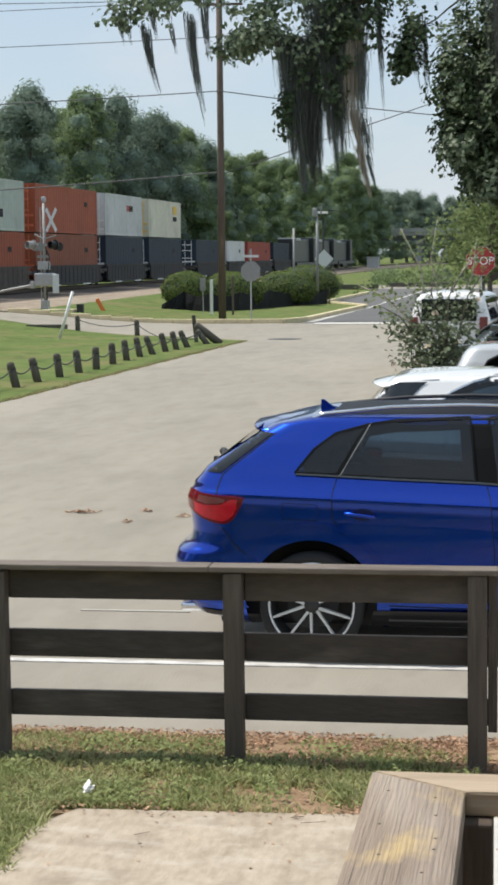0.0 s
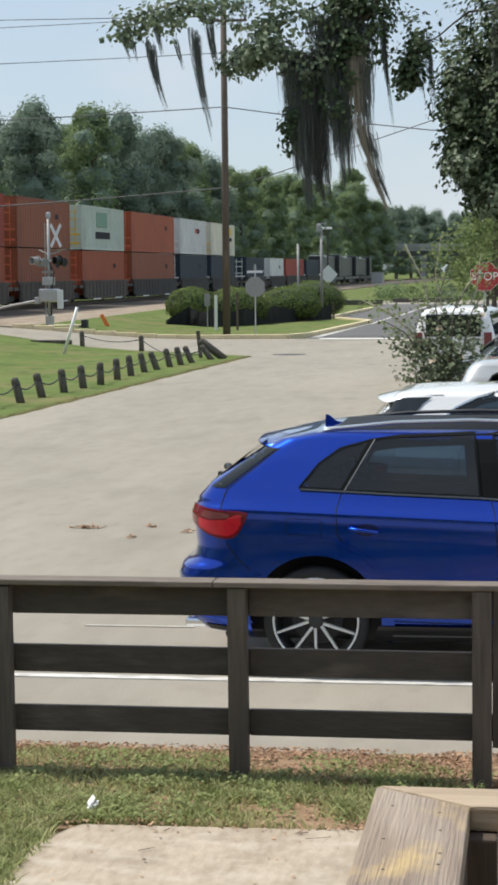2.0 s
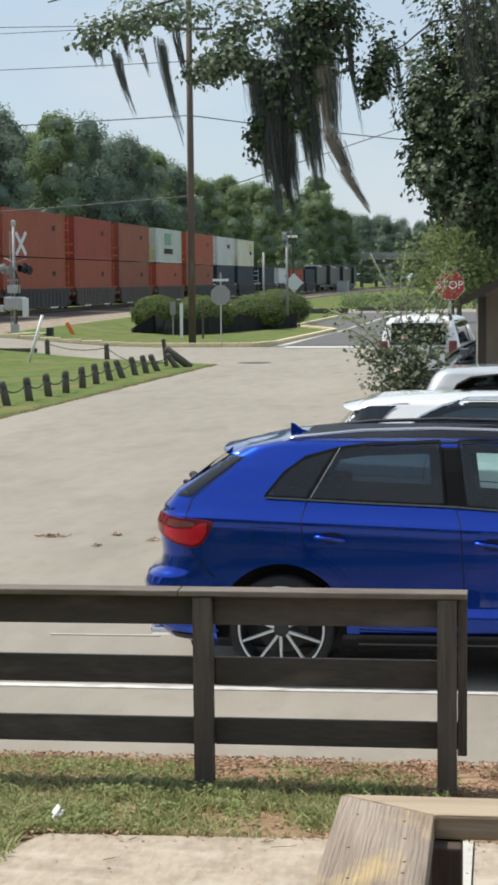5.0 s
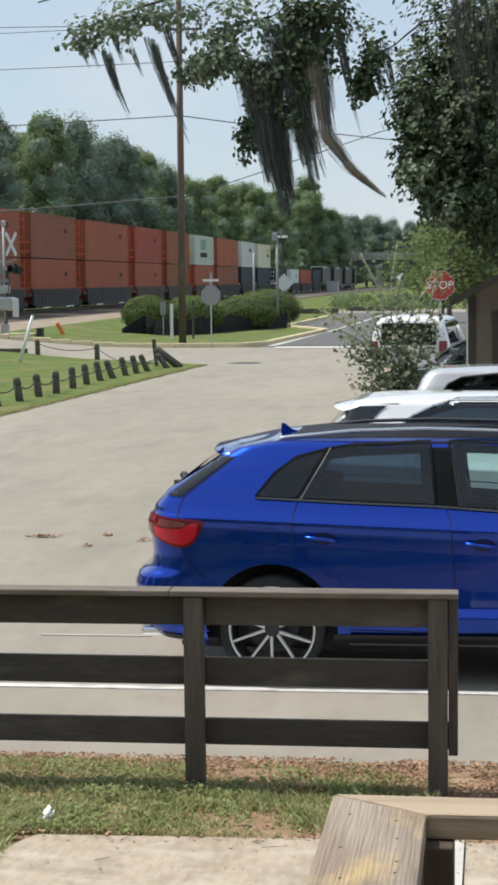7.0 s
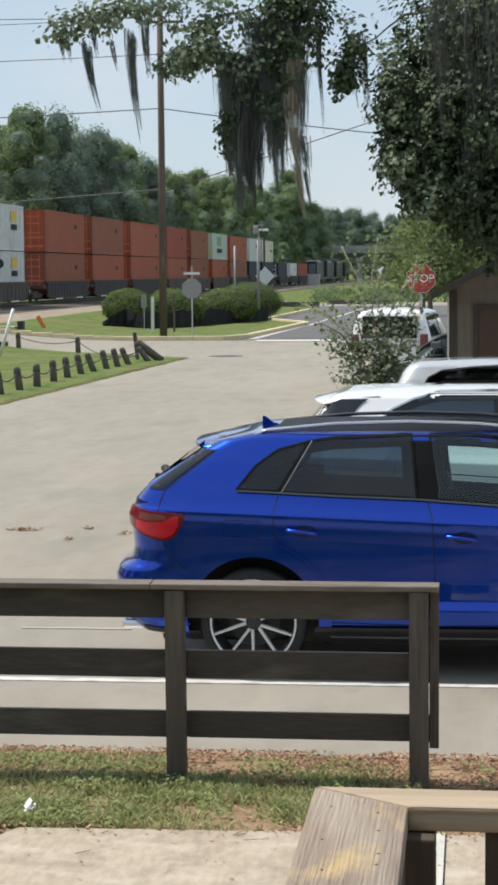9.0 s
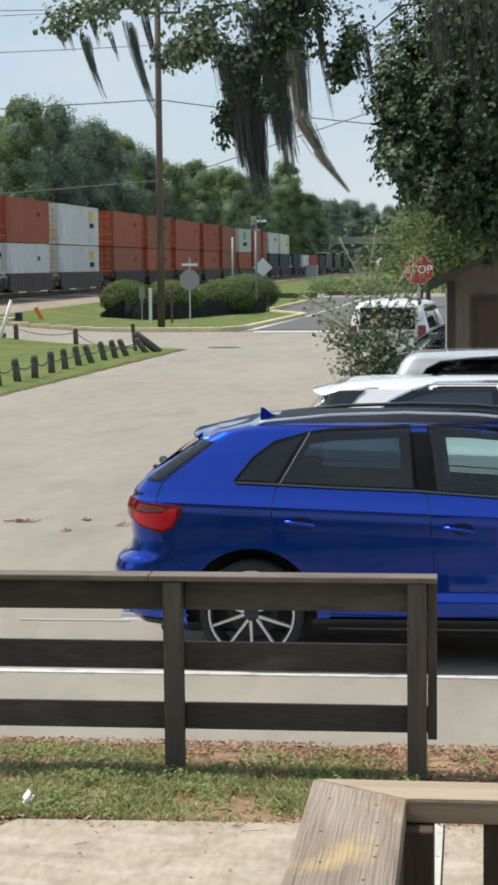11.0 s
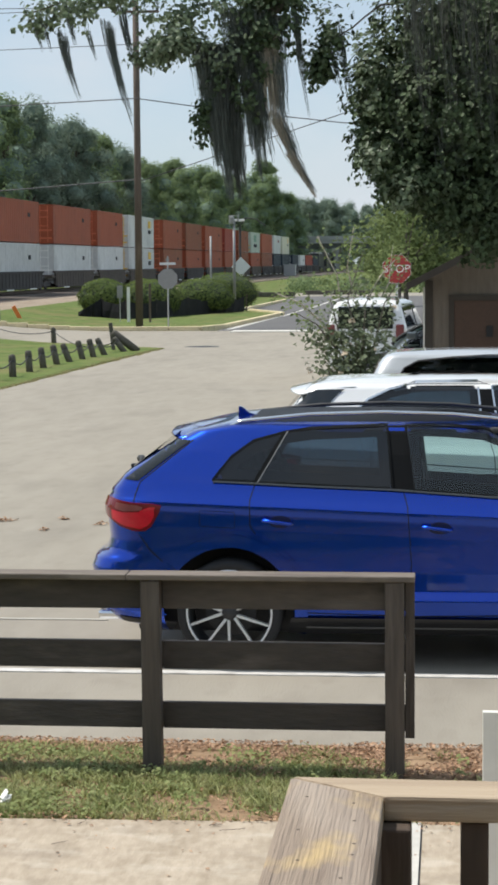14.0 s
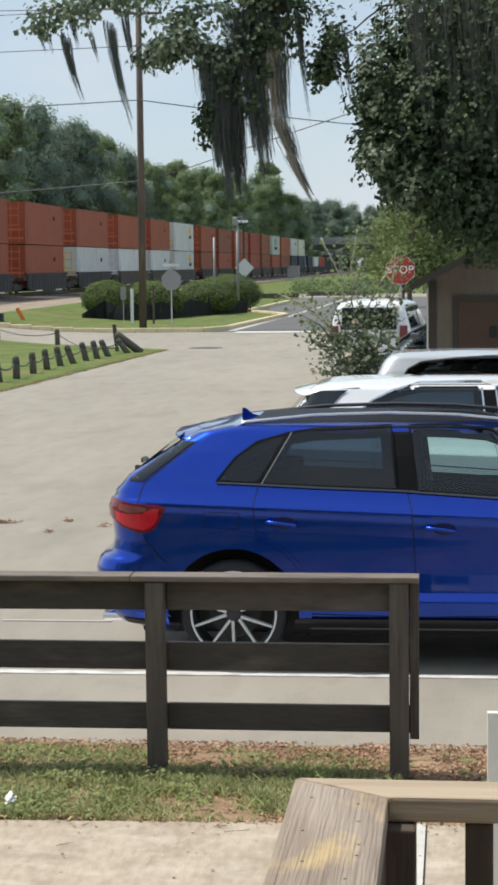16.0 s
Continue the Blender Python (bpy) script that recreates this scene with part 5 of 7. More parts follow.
def oak():
    random.seed(51)
    t = thing("live_oak", pose(5.2, 22.5, 0), "large live oak with dark leaves hung with moss", "tree")
    O = Vector((5.2, 22.5, 0))
    b = bmesh.new()
    tube(b, [(0, 0, -0.3), (0, 0, 0.3), (-0.1, 0, 1.6), (-0.25, -0.1, 3.2), (-0.5, -0.2, 4.6), (-0.6, -0.2, 6.5)], [0.95, 0.72, 0.6, 0.56, 0.45, 0.3], 16)
    part("trunk", b, M["trunk"], t, smooth=True)
    limbs = [
        [(4.9, 22.4, 3.4), (3.4, 21.6, 4.9), (1.6, 20.8, 5.7), (-0.6, 20.3, 6.0), (-2.6, 20.0, 5.9), (-4.6, 19.9, 5.5)],
        [(4.8, 22.4, 3.8), (3.2, 21.2, 4.6), (1.4, 20.4, 4.7), (0.1, 20.0, 4.3), (-0.6, 19.9, 3.9)],
        [(4.7, 22.3, 4.4), (4.2, 20.6, 5.6), (3.0, 19.0, 6.6), (1.2, 17.8, 7.2)],
        [(4.7, 22.3, 4.4), (6.3, 21.0, 5.8), (8.2, 20.0, 6.4)],
        [(4.6, 22.3, 5.2), (4.4, 24.5, 6.6), (3.2, 27, 7.2)],
        [(-0.6, 20.3, 6.0), (-1.6, 20.1, 5.4), (-2.2, 20.0, 4.9), (-2.45, 20.0, 4.4)],
        [(-2.6, 20.0, 5.9), (-3.3, 20.0, 5.5), (-4.3, 20.0, 5.2)],
        [(0.4, 20.5, 5.9), (-0.5, 20.1, 5.3), (-1.2, 20.0, 4.9)],
        [(-1.6, 20.1, 5.4), (-1.95, 20.0, 4.9), (-2.05, 20.0, 4.35), (-1.9, 19.98, 4.25)],
    ]
    for i, pts in enumerate(limbs):
        b = bmesh.new()
        r0 = 0.26 if i < 5 else 0.035
        pp = []
        for a, c in zip(pts, pts[1:]):
            for k in range(4):
                pp.append(Vector(a).lerp(Vector(c), k / 4) + Vector((rnd(-1, 1), rnd(-1, 1), rnd(-1, 1))) * 0.04)
        pp.append(Vector(pts[-1]))
        tube(b, [p - O for p in pp], [max(0.008, r0 * (1 - k / len(pp)) ** 1.2) for k in range(len(pp))], 8)
        part("limb", b, M["trunk"], t, smooth=True)
    # leafy masses: centre, radii, leaves
    masses = [
        ((0.55, 20.2, 5.0), (1.35, 1.2, 1.1), 5200), ((0.1, 20.0, 4.15), (1.0, 0.9, 0.75), 3600), ((0.75, 20.1, 3.5), (1.25, 1.0, 0.75), 4200), ((-0.25, 20.0, 3.55), (0.55, 0.6, 0.4), 1500), ((1.0, 20.3, 4.3), (1.2, 1.2, 1.2), 3600), ((0.6, 20.1, 2.95), (0.75, 0.7, 0.42), 1500), ((0.15, 20.0, 3.15), (0.5, 0.5, 0.3), 700),
        ((-0.3, 20.1, 4.85), (0.5, 0.6, 0.7), 1100), ((-1.9, 20.15, 5.3), (0.48, 0.4, 0.55), 750), ((-2.65, 20.1, 5.2), (0.55, 0.4, 0.45), 420), ((-2.75, 20.0, 4.88), (0.30, 0.35, 0.2), 300), ((-2.97, 20.0, 4.76), (0.26, 0.3, 0.13), 240), ((-1.75, 20.0, 5.0), (0.28, 0.3, 0.4), 420), ((-2.3, 20.0, 4.75), (0.3, 0.3, 0.3), 190),
        ((-0.78, 19.7, 4.45), (0.25, 0.3, 0.55), 260), ((-0.72, 19.7, 3.7), (0.22, 0.3, 0.35), 220), ((-0.45, 19.6, 3.35), (0.25, 0.3, 0.2), 160), ((-1.2, 20.0, 4.95), (0.2, 0.3, 0.35), 110), ((-1.28, 20.0, 4.66), (0.16, 0.2, 0.18), 110), ((-3.5, 20.0, 5.35), (0.55, 0.4, 0.22), 230), ((-4.2, 20.0, 5.1), (0.26, 0.3, 0.16), 80), ((-3.9, 20.0, 5.22), (0.4, 0.3, 0.2), 110), ((-2.47, 20.0, 4.12), (0.10, 0.14, 0.34), 170), ((-2.3, 20.0, 4.5), (0.18, 0.2, 0.3), 130), ((-1.95, 20.0, 4.7), (0.2, 0.2, 0.4), 150), ((-2.02, 19.95, 4.35), (0.16, 0.15, 0.35), 80),
        ((-0.55, 20.0, 4.35), (0.52, 0.5, 0.55), 1500), ((-0.62, 20.0, 3.85), (0.42, 0.4, 0.38), 1100), ((-0.4, 20.0, 3.45), (0.42, 0.4, 0.3), 900), ((-1.32, 20.0, 4.62), (0.1, 0.12, 0.3), 120),
        ((2.4, 21.2, 6.9), (1.8, 1.8, 1.0), 2200), ((3.6, 21.4, 7.0), (2.4, 2.2, 1.4), 2200), ((5.5, 22.4, 7.6), (3.0, 3.0, 1.6), 2200), ((3.2, 26.8, 7.6), (2.2, 2.2, 1.2), 900), ((8.2, 20.2, 6.8), (2.4, 2.2, 1.3), 900), ((1.4, 17.8, 7.6), (1.8, 1.6, 0.9), 900), ((2.6, 20.4, 4.6), (1.3, 1.3, 1.3), 2000),
    ]
    for c, r, n in masses:
        b = bmesh.new()
        tufts(b, Vector(c) - O, r, int(n * (0.62 if c[0] < -0.9 else 0.5)), 0.062 if c[2] < 6 else 0.13, 0.05 if c[0] < -0.9 else -0.2)
        # outer and western sprays take the paler leaf that stands in for sun
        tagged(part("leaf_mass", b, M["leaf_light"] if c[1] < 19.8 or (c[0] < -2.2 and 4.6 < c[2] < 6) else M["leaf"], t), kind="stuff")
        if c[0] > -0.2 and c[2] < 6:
            # added core closes the gaps; its dark colour gives the crown's inner shade
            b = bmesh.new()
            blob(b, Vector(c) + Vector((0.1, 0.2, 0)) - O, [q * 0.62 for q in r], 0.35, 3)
            part("inner_foliage", b, M["shaded_core"], t)


def beard(length, width, n, depth=0.12, bend=0.0, wide_end=0.25):
    """Fine hanging strands as one mesh, from a wide upper end to a ragged tip."""
    b = bmesh.new()
    for _ in range(n):
        u = random.gauss(0, 0.36)
        x0, y0 = u * width, random.gauss(0, 0.3) * depth
        z0 = -rnd(0, 0.55) * length if random.random() < 0.6 else -rnd(0, 0.06)
        L = min(length + z0, length * rnd(0.25, 0.75) * max(0.35, 1 - 0.3 * abs(u)) + 0.05)
        if random.random() < 0.12:
            L = (length + z0) * rnd(0.9, 1.05)
        k = max(4, int(L / 0.07))
        w = rnd(0.0012, 0.0048)
        ph, am = rnd(0, 6.28), rnd(0.003, 0.020) * min(1.0, 0.3 + width * 3)
        rows = []
        for j in range(k + 1):
            f = j / k
            cz = z0 - L * f
            g = min(1.0, -cz / length)
            cx = x0 * (1 - (1 - wide_end) * g) + bend * g * g + am * math.sin(ph + f * L * 9) + 0.4 * am * math.sin(ph * 3 + f * L * 29)
            cy = y0 * (1 - 0.5 * g) + am * math.cos(ph + f * 5)
            ww = w * (1 - 0.7 * f)
            dx, dy = math.cos(ph) * ww, math.sin(ph) * ww
            rows.append((b.verts.new((cx - dx, cy - dy, cz)), b.verts.new((cx + dx, cy + dy, cz))))
        for p, q in zip(rows, rows[1:]):
            b.faces.new((p[0], p[1], q[1], q[0]))
    return b


def moss(x, z, length, width, n, m, sway, depth=0.12, y=OAK_Y, bend=0.05):
    """A hanging beard of moss; it swings from its upper end."""
    t = thing("hanging_moss", pose(x, y, z), "grey-green beard of hanging moss on an oak limb", "moss", "moss on the oak")
    # ragged tufts of uneven length, hung side by side
    share = int(n * (2.6 if y == OAK_Y else 0.7) / 4)
    for j, (dx, dl) in enumerate(((-0.30, 0.80), (0.0, 1.0), (0.28, 0.88), (0.05, 0.62))):
        tuft = tagged(part("strand_tuft", beard(length * dl, width * 0.62, share, depth, bend * dl), m, t), kind="stuff")
        tuft.matrix_basis = pose(dx * width, 0.03 * (j - 1.5), -0.03 * j)
    MOSS.append((t, sway))


def moss_rope(x, z, lengths, width, n, m, label):
    """A long beard in three pieces that bends in the wind."""
    t = thing("hanging_moss", pose(x, OAK_Y - 0.05, z), label, "moss", "moss on the oak")
    up = t
    for i, L in enumerate(lengths):
        if i == 0:
            tagged(part("strand_mass", beard(L * 1.08, width, n, 0.1, 0.0, 0.75), m, t), kind="stuff")
            continue
        p = tagged(part("strand_mass", beard(L * (1.06 if i == 1 else 1.2), width * (0.8 if i == 1 else 0.55), int(n * (0.6 if i == 1 else 0.35)), 0.08, 0.02, 0.7 if i == 1 else 0.3), m, up), kind="stuff")
        p.matrix_basis = pose(0.0, 0, -lengths[i - 1] * 0.93)
        ROPES.append((p, i))
        up = p
    ROPES.append((t, 0))


ROPES = []
# paler copy of the oak leaf; sunlight is put into its colour
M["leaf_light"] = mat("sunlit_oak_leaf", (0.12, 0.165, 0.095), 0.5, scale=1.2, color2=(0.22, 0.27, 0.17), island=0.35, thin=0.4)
oak()
random.seed(61)
# moss_dark is a darker copy of the moss; the crown's shade is in its colour
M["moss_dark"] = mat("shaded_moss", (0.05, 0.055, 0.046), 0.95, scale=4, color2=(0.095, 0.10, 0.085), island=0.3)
M["moss_tan"] = mat("tan_moss", (0.30, 0.26, 0.20), 0.9, scale=4, color2=(0.42, 0.37, 0.29), island=0.2)
for spec in (
    (-3.92, 5.05, 0.72, 0.08, 60, "moss", 0.5, 0.1, OAK_Y, 0.13), (-3.46, 5.16, 1.08, 0.085, 65, "moss", 0.7, 0.1, OAK_Y, 0.12), (-3.33, 5.3, 0.62, 0.07, 40, "moss", 0.9), (-3.87, 5.35, 0.45, 0.06, 40, "moss", 0.5), (-4.12, 5.2, 0.35, 0.05, 16, "moss", 0.6), (-3.66, 5.1, 0.35, 0.05, 14, "moss", 0.6), (-4.2, 5.15, 0.3, 0.05, 12, "moss", 0.6),
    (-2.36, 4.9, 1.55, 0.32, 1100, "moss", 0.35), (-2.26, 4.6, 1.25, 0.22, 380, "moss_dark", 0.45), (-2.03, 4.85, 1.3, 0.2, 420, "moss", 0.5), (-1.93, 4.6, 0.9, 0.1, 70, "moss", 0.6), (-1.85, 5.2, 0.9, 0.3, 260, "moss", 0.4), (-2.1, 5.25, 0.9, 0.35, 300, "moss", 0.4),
    (-1.57, 5.25, 0.75, 0.07, 70, "moss", 0.5), (-1.56, 5.0, 0.9, 0.03, 12, "moss", 0.7), (-1.12, 5.1, 0.9, 0.08, 26, "moss", 0.6), (-1.22, 5.0, 0.7, 0.1, 18, "moss", 0.6),
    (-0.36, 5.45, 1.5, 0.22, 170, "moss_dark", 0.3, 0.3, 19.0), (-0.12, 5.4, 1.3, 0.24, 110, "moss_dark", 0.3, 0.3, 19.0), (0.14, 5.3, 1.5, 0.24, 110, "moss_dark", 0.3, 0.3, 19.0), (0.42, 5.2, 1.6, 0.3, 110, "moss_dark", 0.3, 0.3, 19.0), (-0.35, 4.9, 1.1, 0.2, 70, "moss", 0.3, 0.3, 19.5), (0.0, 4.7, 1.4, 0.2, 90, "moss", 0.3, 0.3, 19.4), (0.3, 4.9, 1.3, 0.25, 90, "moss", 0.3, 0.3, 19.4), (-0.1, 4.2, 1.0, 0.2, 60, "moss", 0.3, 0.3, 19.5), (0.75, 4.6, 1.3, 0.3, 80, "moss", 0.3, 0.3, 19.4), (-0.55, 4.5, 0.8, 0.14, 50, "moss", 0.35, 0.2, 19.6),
):
    moss(*spec[:5], M[spec[5]], *spec[6:])


moss_rope(-1.83, 4.98, (0.90, 0.38, 0.46), 0.12, 460, M["moss_tan"], "long tan beard of moss bending in the wind")
moss_rope(-1.74, 4.75, (0.75, 0.35, 0.35), 0.10, 150, M["moss"], "thin grey beard of moss bending in the wind")


def sapling():
    """The flowering shrub in a pot at the edge of the car park."""
    random.seed(71)
    t = thing("potted_shrub", pose(-1.78, 38, 0), "open leafy shrub with a few white blooms in a white pot", "shrub")
    b = bmesh.new()
    lathe(b, [(0.0, 0.0), (0.24, 0.0), (0.34, 0.5), (0.38, 0.52), (0.38, 0.57), (0.33, 0.57), (0.32, 0.5), (0, 0.5)], "z", 24)
    part("pot", b, M["white"], t, smooth=True)
    stems = [[(0, 0, 0.5), (-0.05, 0, 1.2), (-0.2, 0, 2.0), (0.1, 0, 2.9)], [(0, 0, 0.5), (0.3, 0.1, 1.1), (0.5, 0.1, 1.9), (0.9, 0, 2.5)], [(0, 0, 0.5), (-0.4, 0, 1.0), (-0.8, 0.1, 1.5), (-1.25, 0, 1.75)], [(0, 0, 0.5), (0.1, -0.2, 1.1), (0.15, -0.2, 1.9), (0.45, -0.2, 2.4)], [(0, 0, 0.5), (-0.3, 0.2, 1.0), (-0.45, 0.2, 1.6), (-0.55, 0.2, 2.0)]]
    lv, fl = bmesh.new(), bmesh.new()
    for s in stems:
        b = bmesh.new()
        tube(b, s, [0.03, 0.022, 0.014, 0.006], 6)
        part("stem", b, M["trunk"], t)
    for _ in range(2500):
        s = random.choice(stems)
        i = rnd(0.25, 2.6)
        k = min(2, int(i))
        p = Vector(s[k]).lerp(Vector(s[k + 1]), i - k)
        lf = max(0.12, 0.40 - 0.13 * i)
        q = p + Vector((random.gauss(0, lf), random.gauss(0, lf), random.gauss(-0.1, 0.26)))
        q.z = max(0.55, q.z)
        if q.z > 1.35 and random.random() < 0.66:
            continue
        leaf(lv, q, rnd(0.07, 0.14), (0, -0.4, 1), 1.2)
        if random.random() < 0.004:
            for _ in range(5):
                leaf(fl, q + Vector((rnd(-0.05, 0.05), -0.02, rnd(-0.05, 0.05))), 0.09, (0, -1, 0.3), 0.8)
    tagged(part("foliage", lv, M["shrub_leaf"], t), kind="stuff")
    tagged(part("bloom_patch", fl, M["bloom"], t, "white and peach blooms"), kind="stuff")


def stems():
    """A thin pale-barked shrub that reaches across the road sign."""
    random.seed(75)
    t = thing("bare_shrub", pose(-2.4, 46, 0), "spindly pale-barked shrub with few leaves", "shrub")
    lv = bmesh.new()
    for s in ([(0, 0, 0), (-0.1, 0, 1.4), (-0.25, 0, 2.4), (-0.7, 0, 3.3)], [(0.1, 0, 0), (0.2, 0, 1.6), (0.0, 0, 2.6), (0.15, 0, 3.5)], [(0.0, 0, 0), (0.35, 0, 1.7), (0.75, 0, 2.35), (1.25, 0, 2.9)], [(0.2, 0, 0), (0.6, 0, 1.5), (0.95, 0.1, 2.2), (1.05, 0.1, 3.1)], [(0.0, 0, 0.2), (-0.6, 0, 1.3), (-1.1, 0, 1.75), (-1.7, 0, 2.0)]):
        b = bmesh.new()
        tube(b, s, [0.04, 0.03, 0.02, 0.008], 6)
        part("stem", b, M["pale_bark"], t, smooth=True)
        for _ in range(150):
            i = rnd(1.0, 3.0)
            k = min(2, int(i))
            q = Vector(s[k]).lerp(Vector(s[k + 1]), i - k) + Vector((random.gauss(0, 0.2), random.gauss(0, 0.2), random.gauss(0, 0.17)))
            leaf(lv, q, rnd(0.07, 0.13), (0, -0.4, 1), 1.2)
    tagged(part("foliage", lv, M["bright_leaf"], t), kind="stuff")


M["shrub_leaf"] = mat("shrub_leaf", (0.10, 0.135, 0.075), 0.7, scale=2, color2=(0.22, 0.25, 0.16), island=0.35, thin=0.3, spec=0.2)
M["pale_bark"] = mat("pale_bark", (0.38, 0.34, 0.28), 0.8, var=0.25)
stems()
M["bloom"] = mat("bloom", (0.78, 0.74, 0.66), 0.7, scale=3, color2=(0.8, 0.60, 0.40))
sapling()

# ---- verge grass and litter ----
def verge():
    random.seed(81)
    b = bmesh.new()

    def blade(x, y, h, z=-0.01):
        a = rnd(0, 6.28)
        w = rnd(0.003, 0.0075)
        lx, ly = math.cos(a) * w, math.sin(a) * w
        bx, by = random.gauss(0, 0.8) * h, random.gauss(0, 0.8) * h
        p = [b.verts.new((x - lx, y - ly, z)), b.verts.new((x + lx, y + ly, z)), b.verts.new((x + bx * 0.4 + lx * 0.7, y + by * 0.4 + ly * 0.7, z + h * 0.6)), b.verts.new((x + bx * 0.4 - lx * 0.7, y + by * 0.4 - ly * 0.7, z + h * 0.6)), b.verts.new((x + bx, y + by, z + h))]
        b.faces.new((p[0], p[1], p[2], p[3]))
        b.faces.new((p[3], p[2], p[4]))

    for _ in range(150000):
        x, y = rnd(-3.6, 1.6), rnd(8.2, 10.75)
        inslab = x > -2.3 + 0.1 * noise.noise(Vector((y * 3, 0, 0))) and y < 9.24 + 0.05 * noise.noise(Vector((x * 5, 1, 0)))
        if inslab:
            continue
        d = 0.42 + 1.1 * noise.noise(Vector((x * 1.9, y * 2.6, 3))) + 0.35 * noise.noise(Vector((x * 6, y * 7, 9)))
        d += 0.25 if x < -1.6 else -0.12
        if y > 10.28:
            d -= (y - 10.28) * 1.35
            d += 1.5 * max(0, noise.noise(Vector((x * 2.7, y * 4.0, 21))))
        if x > -0.2:
            d -= 0.3
        if random.random() > d:
            continue
        blade(x, y, rnd(0.015, 0.055) * (1.2 if y < 10.2 else 0.9))
    tagged(link("verge_grass", b, M["grass"]), "patchy short grass under the fence", "grass", kind="stuff")
    b = bmesh.new()
    for _ in range(52000):
        x, y = rnd(-3.6, 2.2), rnd(9.2, 10.85)
        if y < 10.15 and random.random() > 0.10:
            continue
        if noise.noise(Vector((x * 2, y * 5, 5))) < -0.25:
            continue
        leaf(b, (x, y, 0.004 + random.random() * 0.012), rnd(0.009, 0.03), (0, 0, 1), 0.7)
    for _ in range(260):
        x, y = rnd(-2.4, 1.5), 9.22 + abs(random.gauss(0, 0.06)) * random.choice((-1, 1, 1))
        leaf(b, (x, y, 0.02), rnd(0.012, 0.03), (0, 0, 1), 0.5)
    for _ in range(70):
        leaf(b, (rnd(-2.2, 1.0), rnd(8.3, 9.2), 0.016), rnd(0.008, 0.028), (0, 0, 1), 0.3)
    tagged(link("leaf_litter", b, M["litter"]), "dry brown leaves and mulch along the fence", "leaf litter", kind="stuff")
    # low broad-leaved weeds in drifts
    b = bmesh.new()
    for _ in range(15000):
        x, y = rnd(-3.6, 1.6), rnd(9.25, 10.6)
        if noise.noise(Vector((x * 2.3, y * 3.4, 41))) + 0.5 * noise.noise(Vector((x * 8, y * 9, 13))) + (0.15 if x < -1.2 else -0.12) - max(0, y - 10.25) * 0.6 < 0.2:
            continue
        leaf(b, (x, y, rnd(0.015, 0.055)), rnd(0.014, 0.034), (0, -0.3, 1), 0.7)
    tagged(link("verge_weeds", b, M["weed"]), "low broad-leaved weeds among the grass", "weeds", kind="stuff")
    for _ in range(4):
        x, y = rnd(-2.2, -0.8), rnd(8.4, 9.15)
        a, L = rnd(-0.5, 0.9), rnd(0.05, 0.14)
        tagged(link("twig", tubem([(x, y, 0.018), (x + math.cos(a) * L * 0.5, y + math.sin(a) * L * 0.5, 0.024), (x + math.cos(a + 0.4) * L, y + math.sin(a + 0.4) * L, 0.017)], [0.0018, 0.0015, 0.001], 5), M["pole"]), "thin dry twig lying on the concrete", "twig", "twigs on the walk")
    # ragged fringe where the lawn meets the asphalt
    b = bmesh.new()
    edge = [(20, -10.2), (35, -10.0), (50, -9.55), (62.9, -9.15)]
    for _ in range(3500):
        y = rnd(30, 62.5)
        x = curve(edge, y) - abs(random.gauss(0, 0.10)) + 0.09 * noise.noise(Vector((y * 0.9, 2, 0))) + 0.03
        h, a = rnd(0.008, 0.025), rnd(0, 6.28)
        dx, dy = math.cos(a) * 0.02, math.sin(a) * 0.02
        b.faces.new((b.verts.new((x - dx, y - dy, -0.02)), b.verts.new((x + dx, y + dy, -0.02)), b.verts.new((x + rnd(-0.04, 0.05), y + rnd(-0.04, 0.04), h))))
    tagged(link("lawn_grass", b, M["lawn_blade"]), "short mown lawn grass", "grass", kind="stuff")


M["weed"] = mat("weed_leaf", (0.19, 0.25, 0.08), 0.75, scale=2, color2=(0.38, 0.40, 0.19), island=0.3, thin=0.35, spec=0.2)
M["lawn_blade"] = mat("lawn_blade", (0.22, 0.21, 0.085), 0.85, scale=0.8, color2=(0.36, 0.32, 0.17), island=0.15, thin=0.5)
verge()

# ---- porch rail ----


def slab_board(pts, z0, z1, bevel=0.005):
    b = bmesh.new()
    prism(b, pts, z0, z1)
    bmesh.ops.recalc_face_normals(b, faces=b.faces[:])
    bmesh.ops.bevel(b, geom=b.edges[:], offset=bevel, segments=2, affect="EDGES", profile=0.6)
    return b


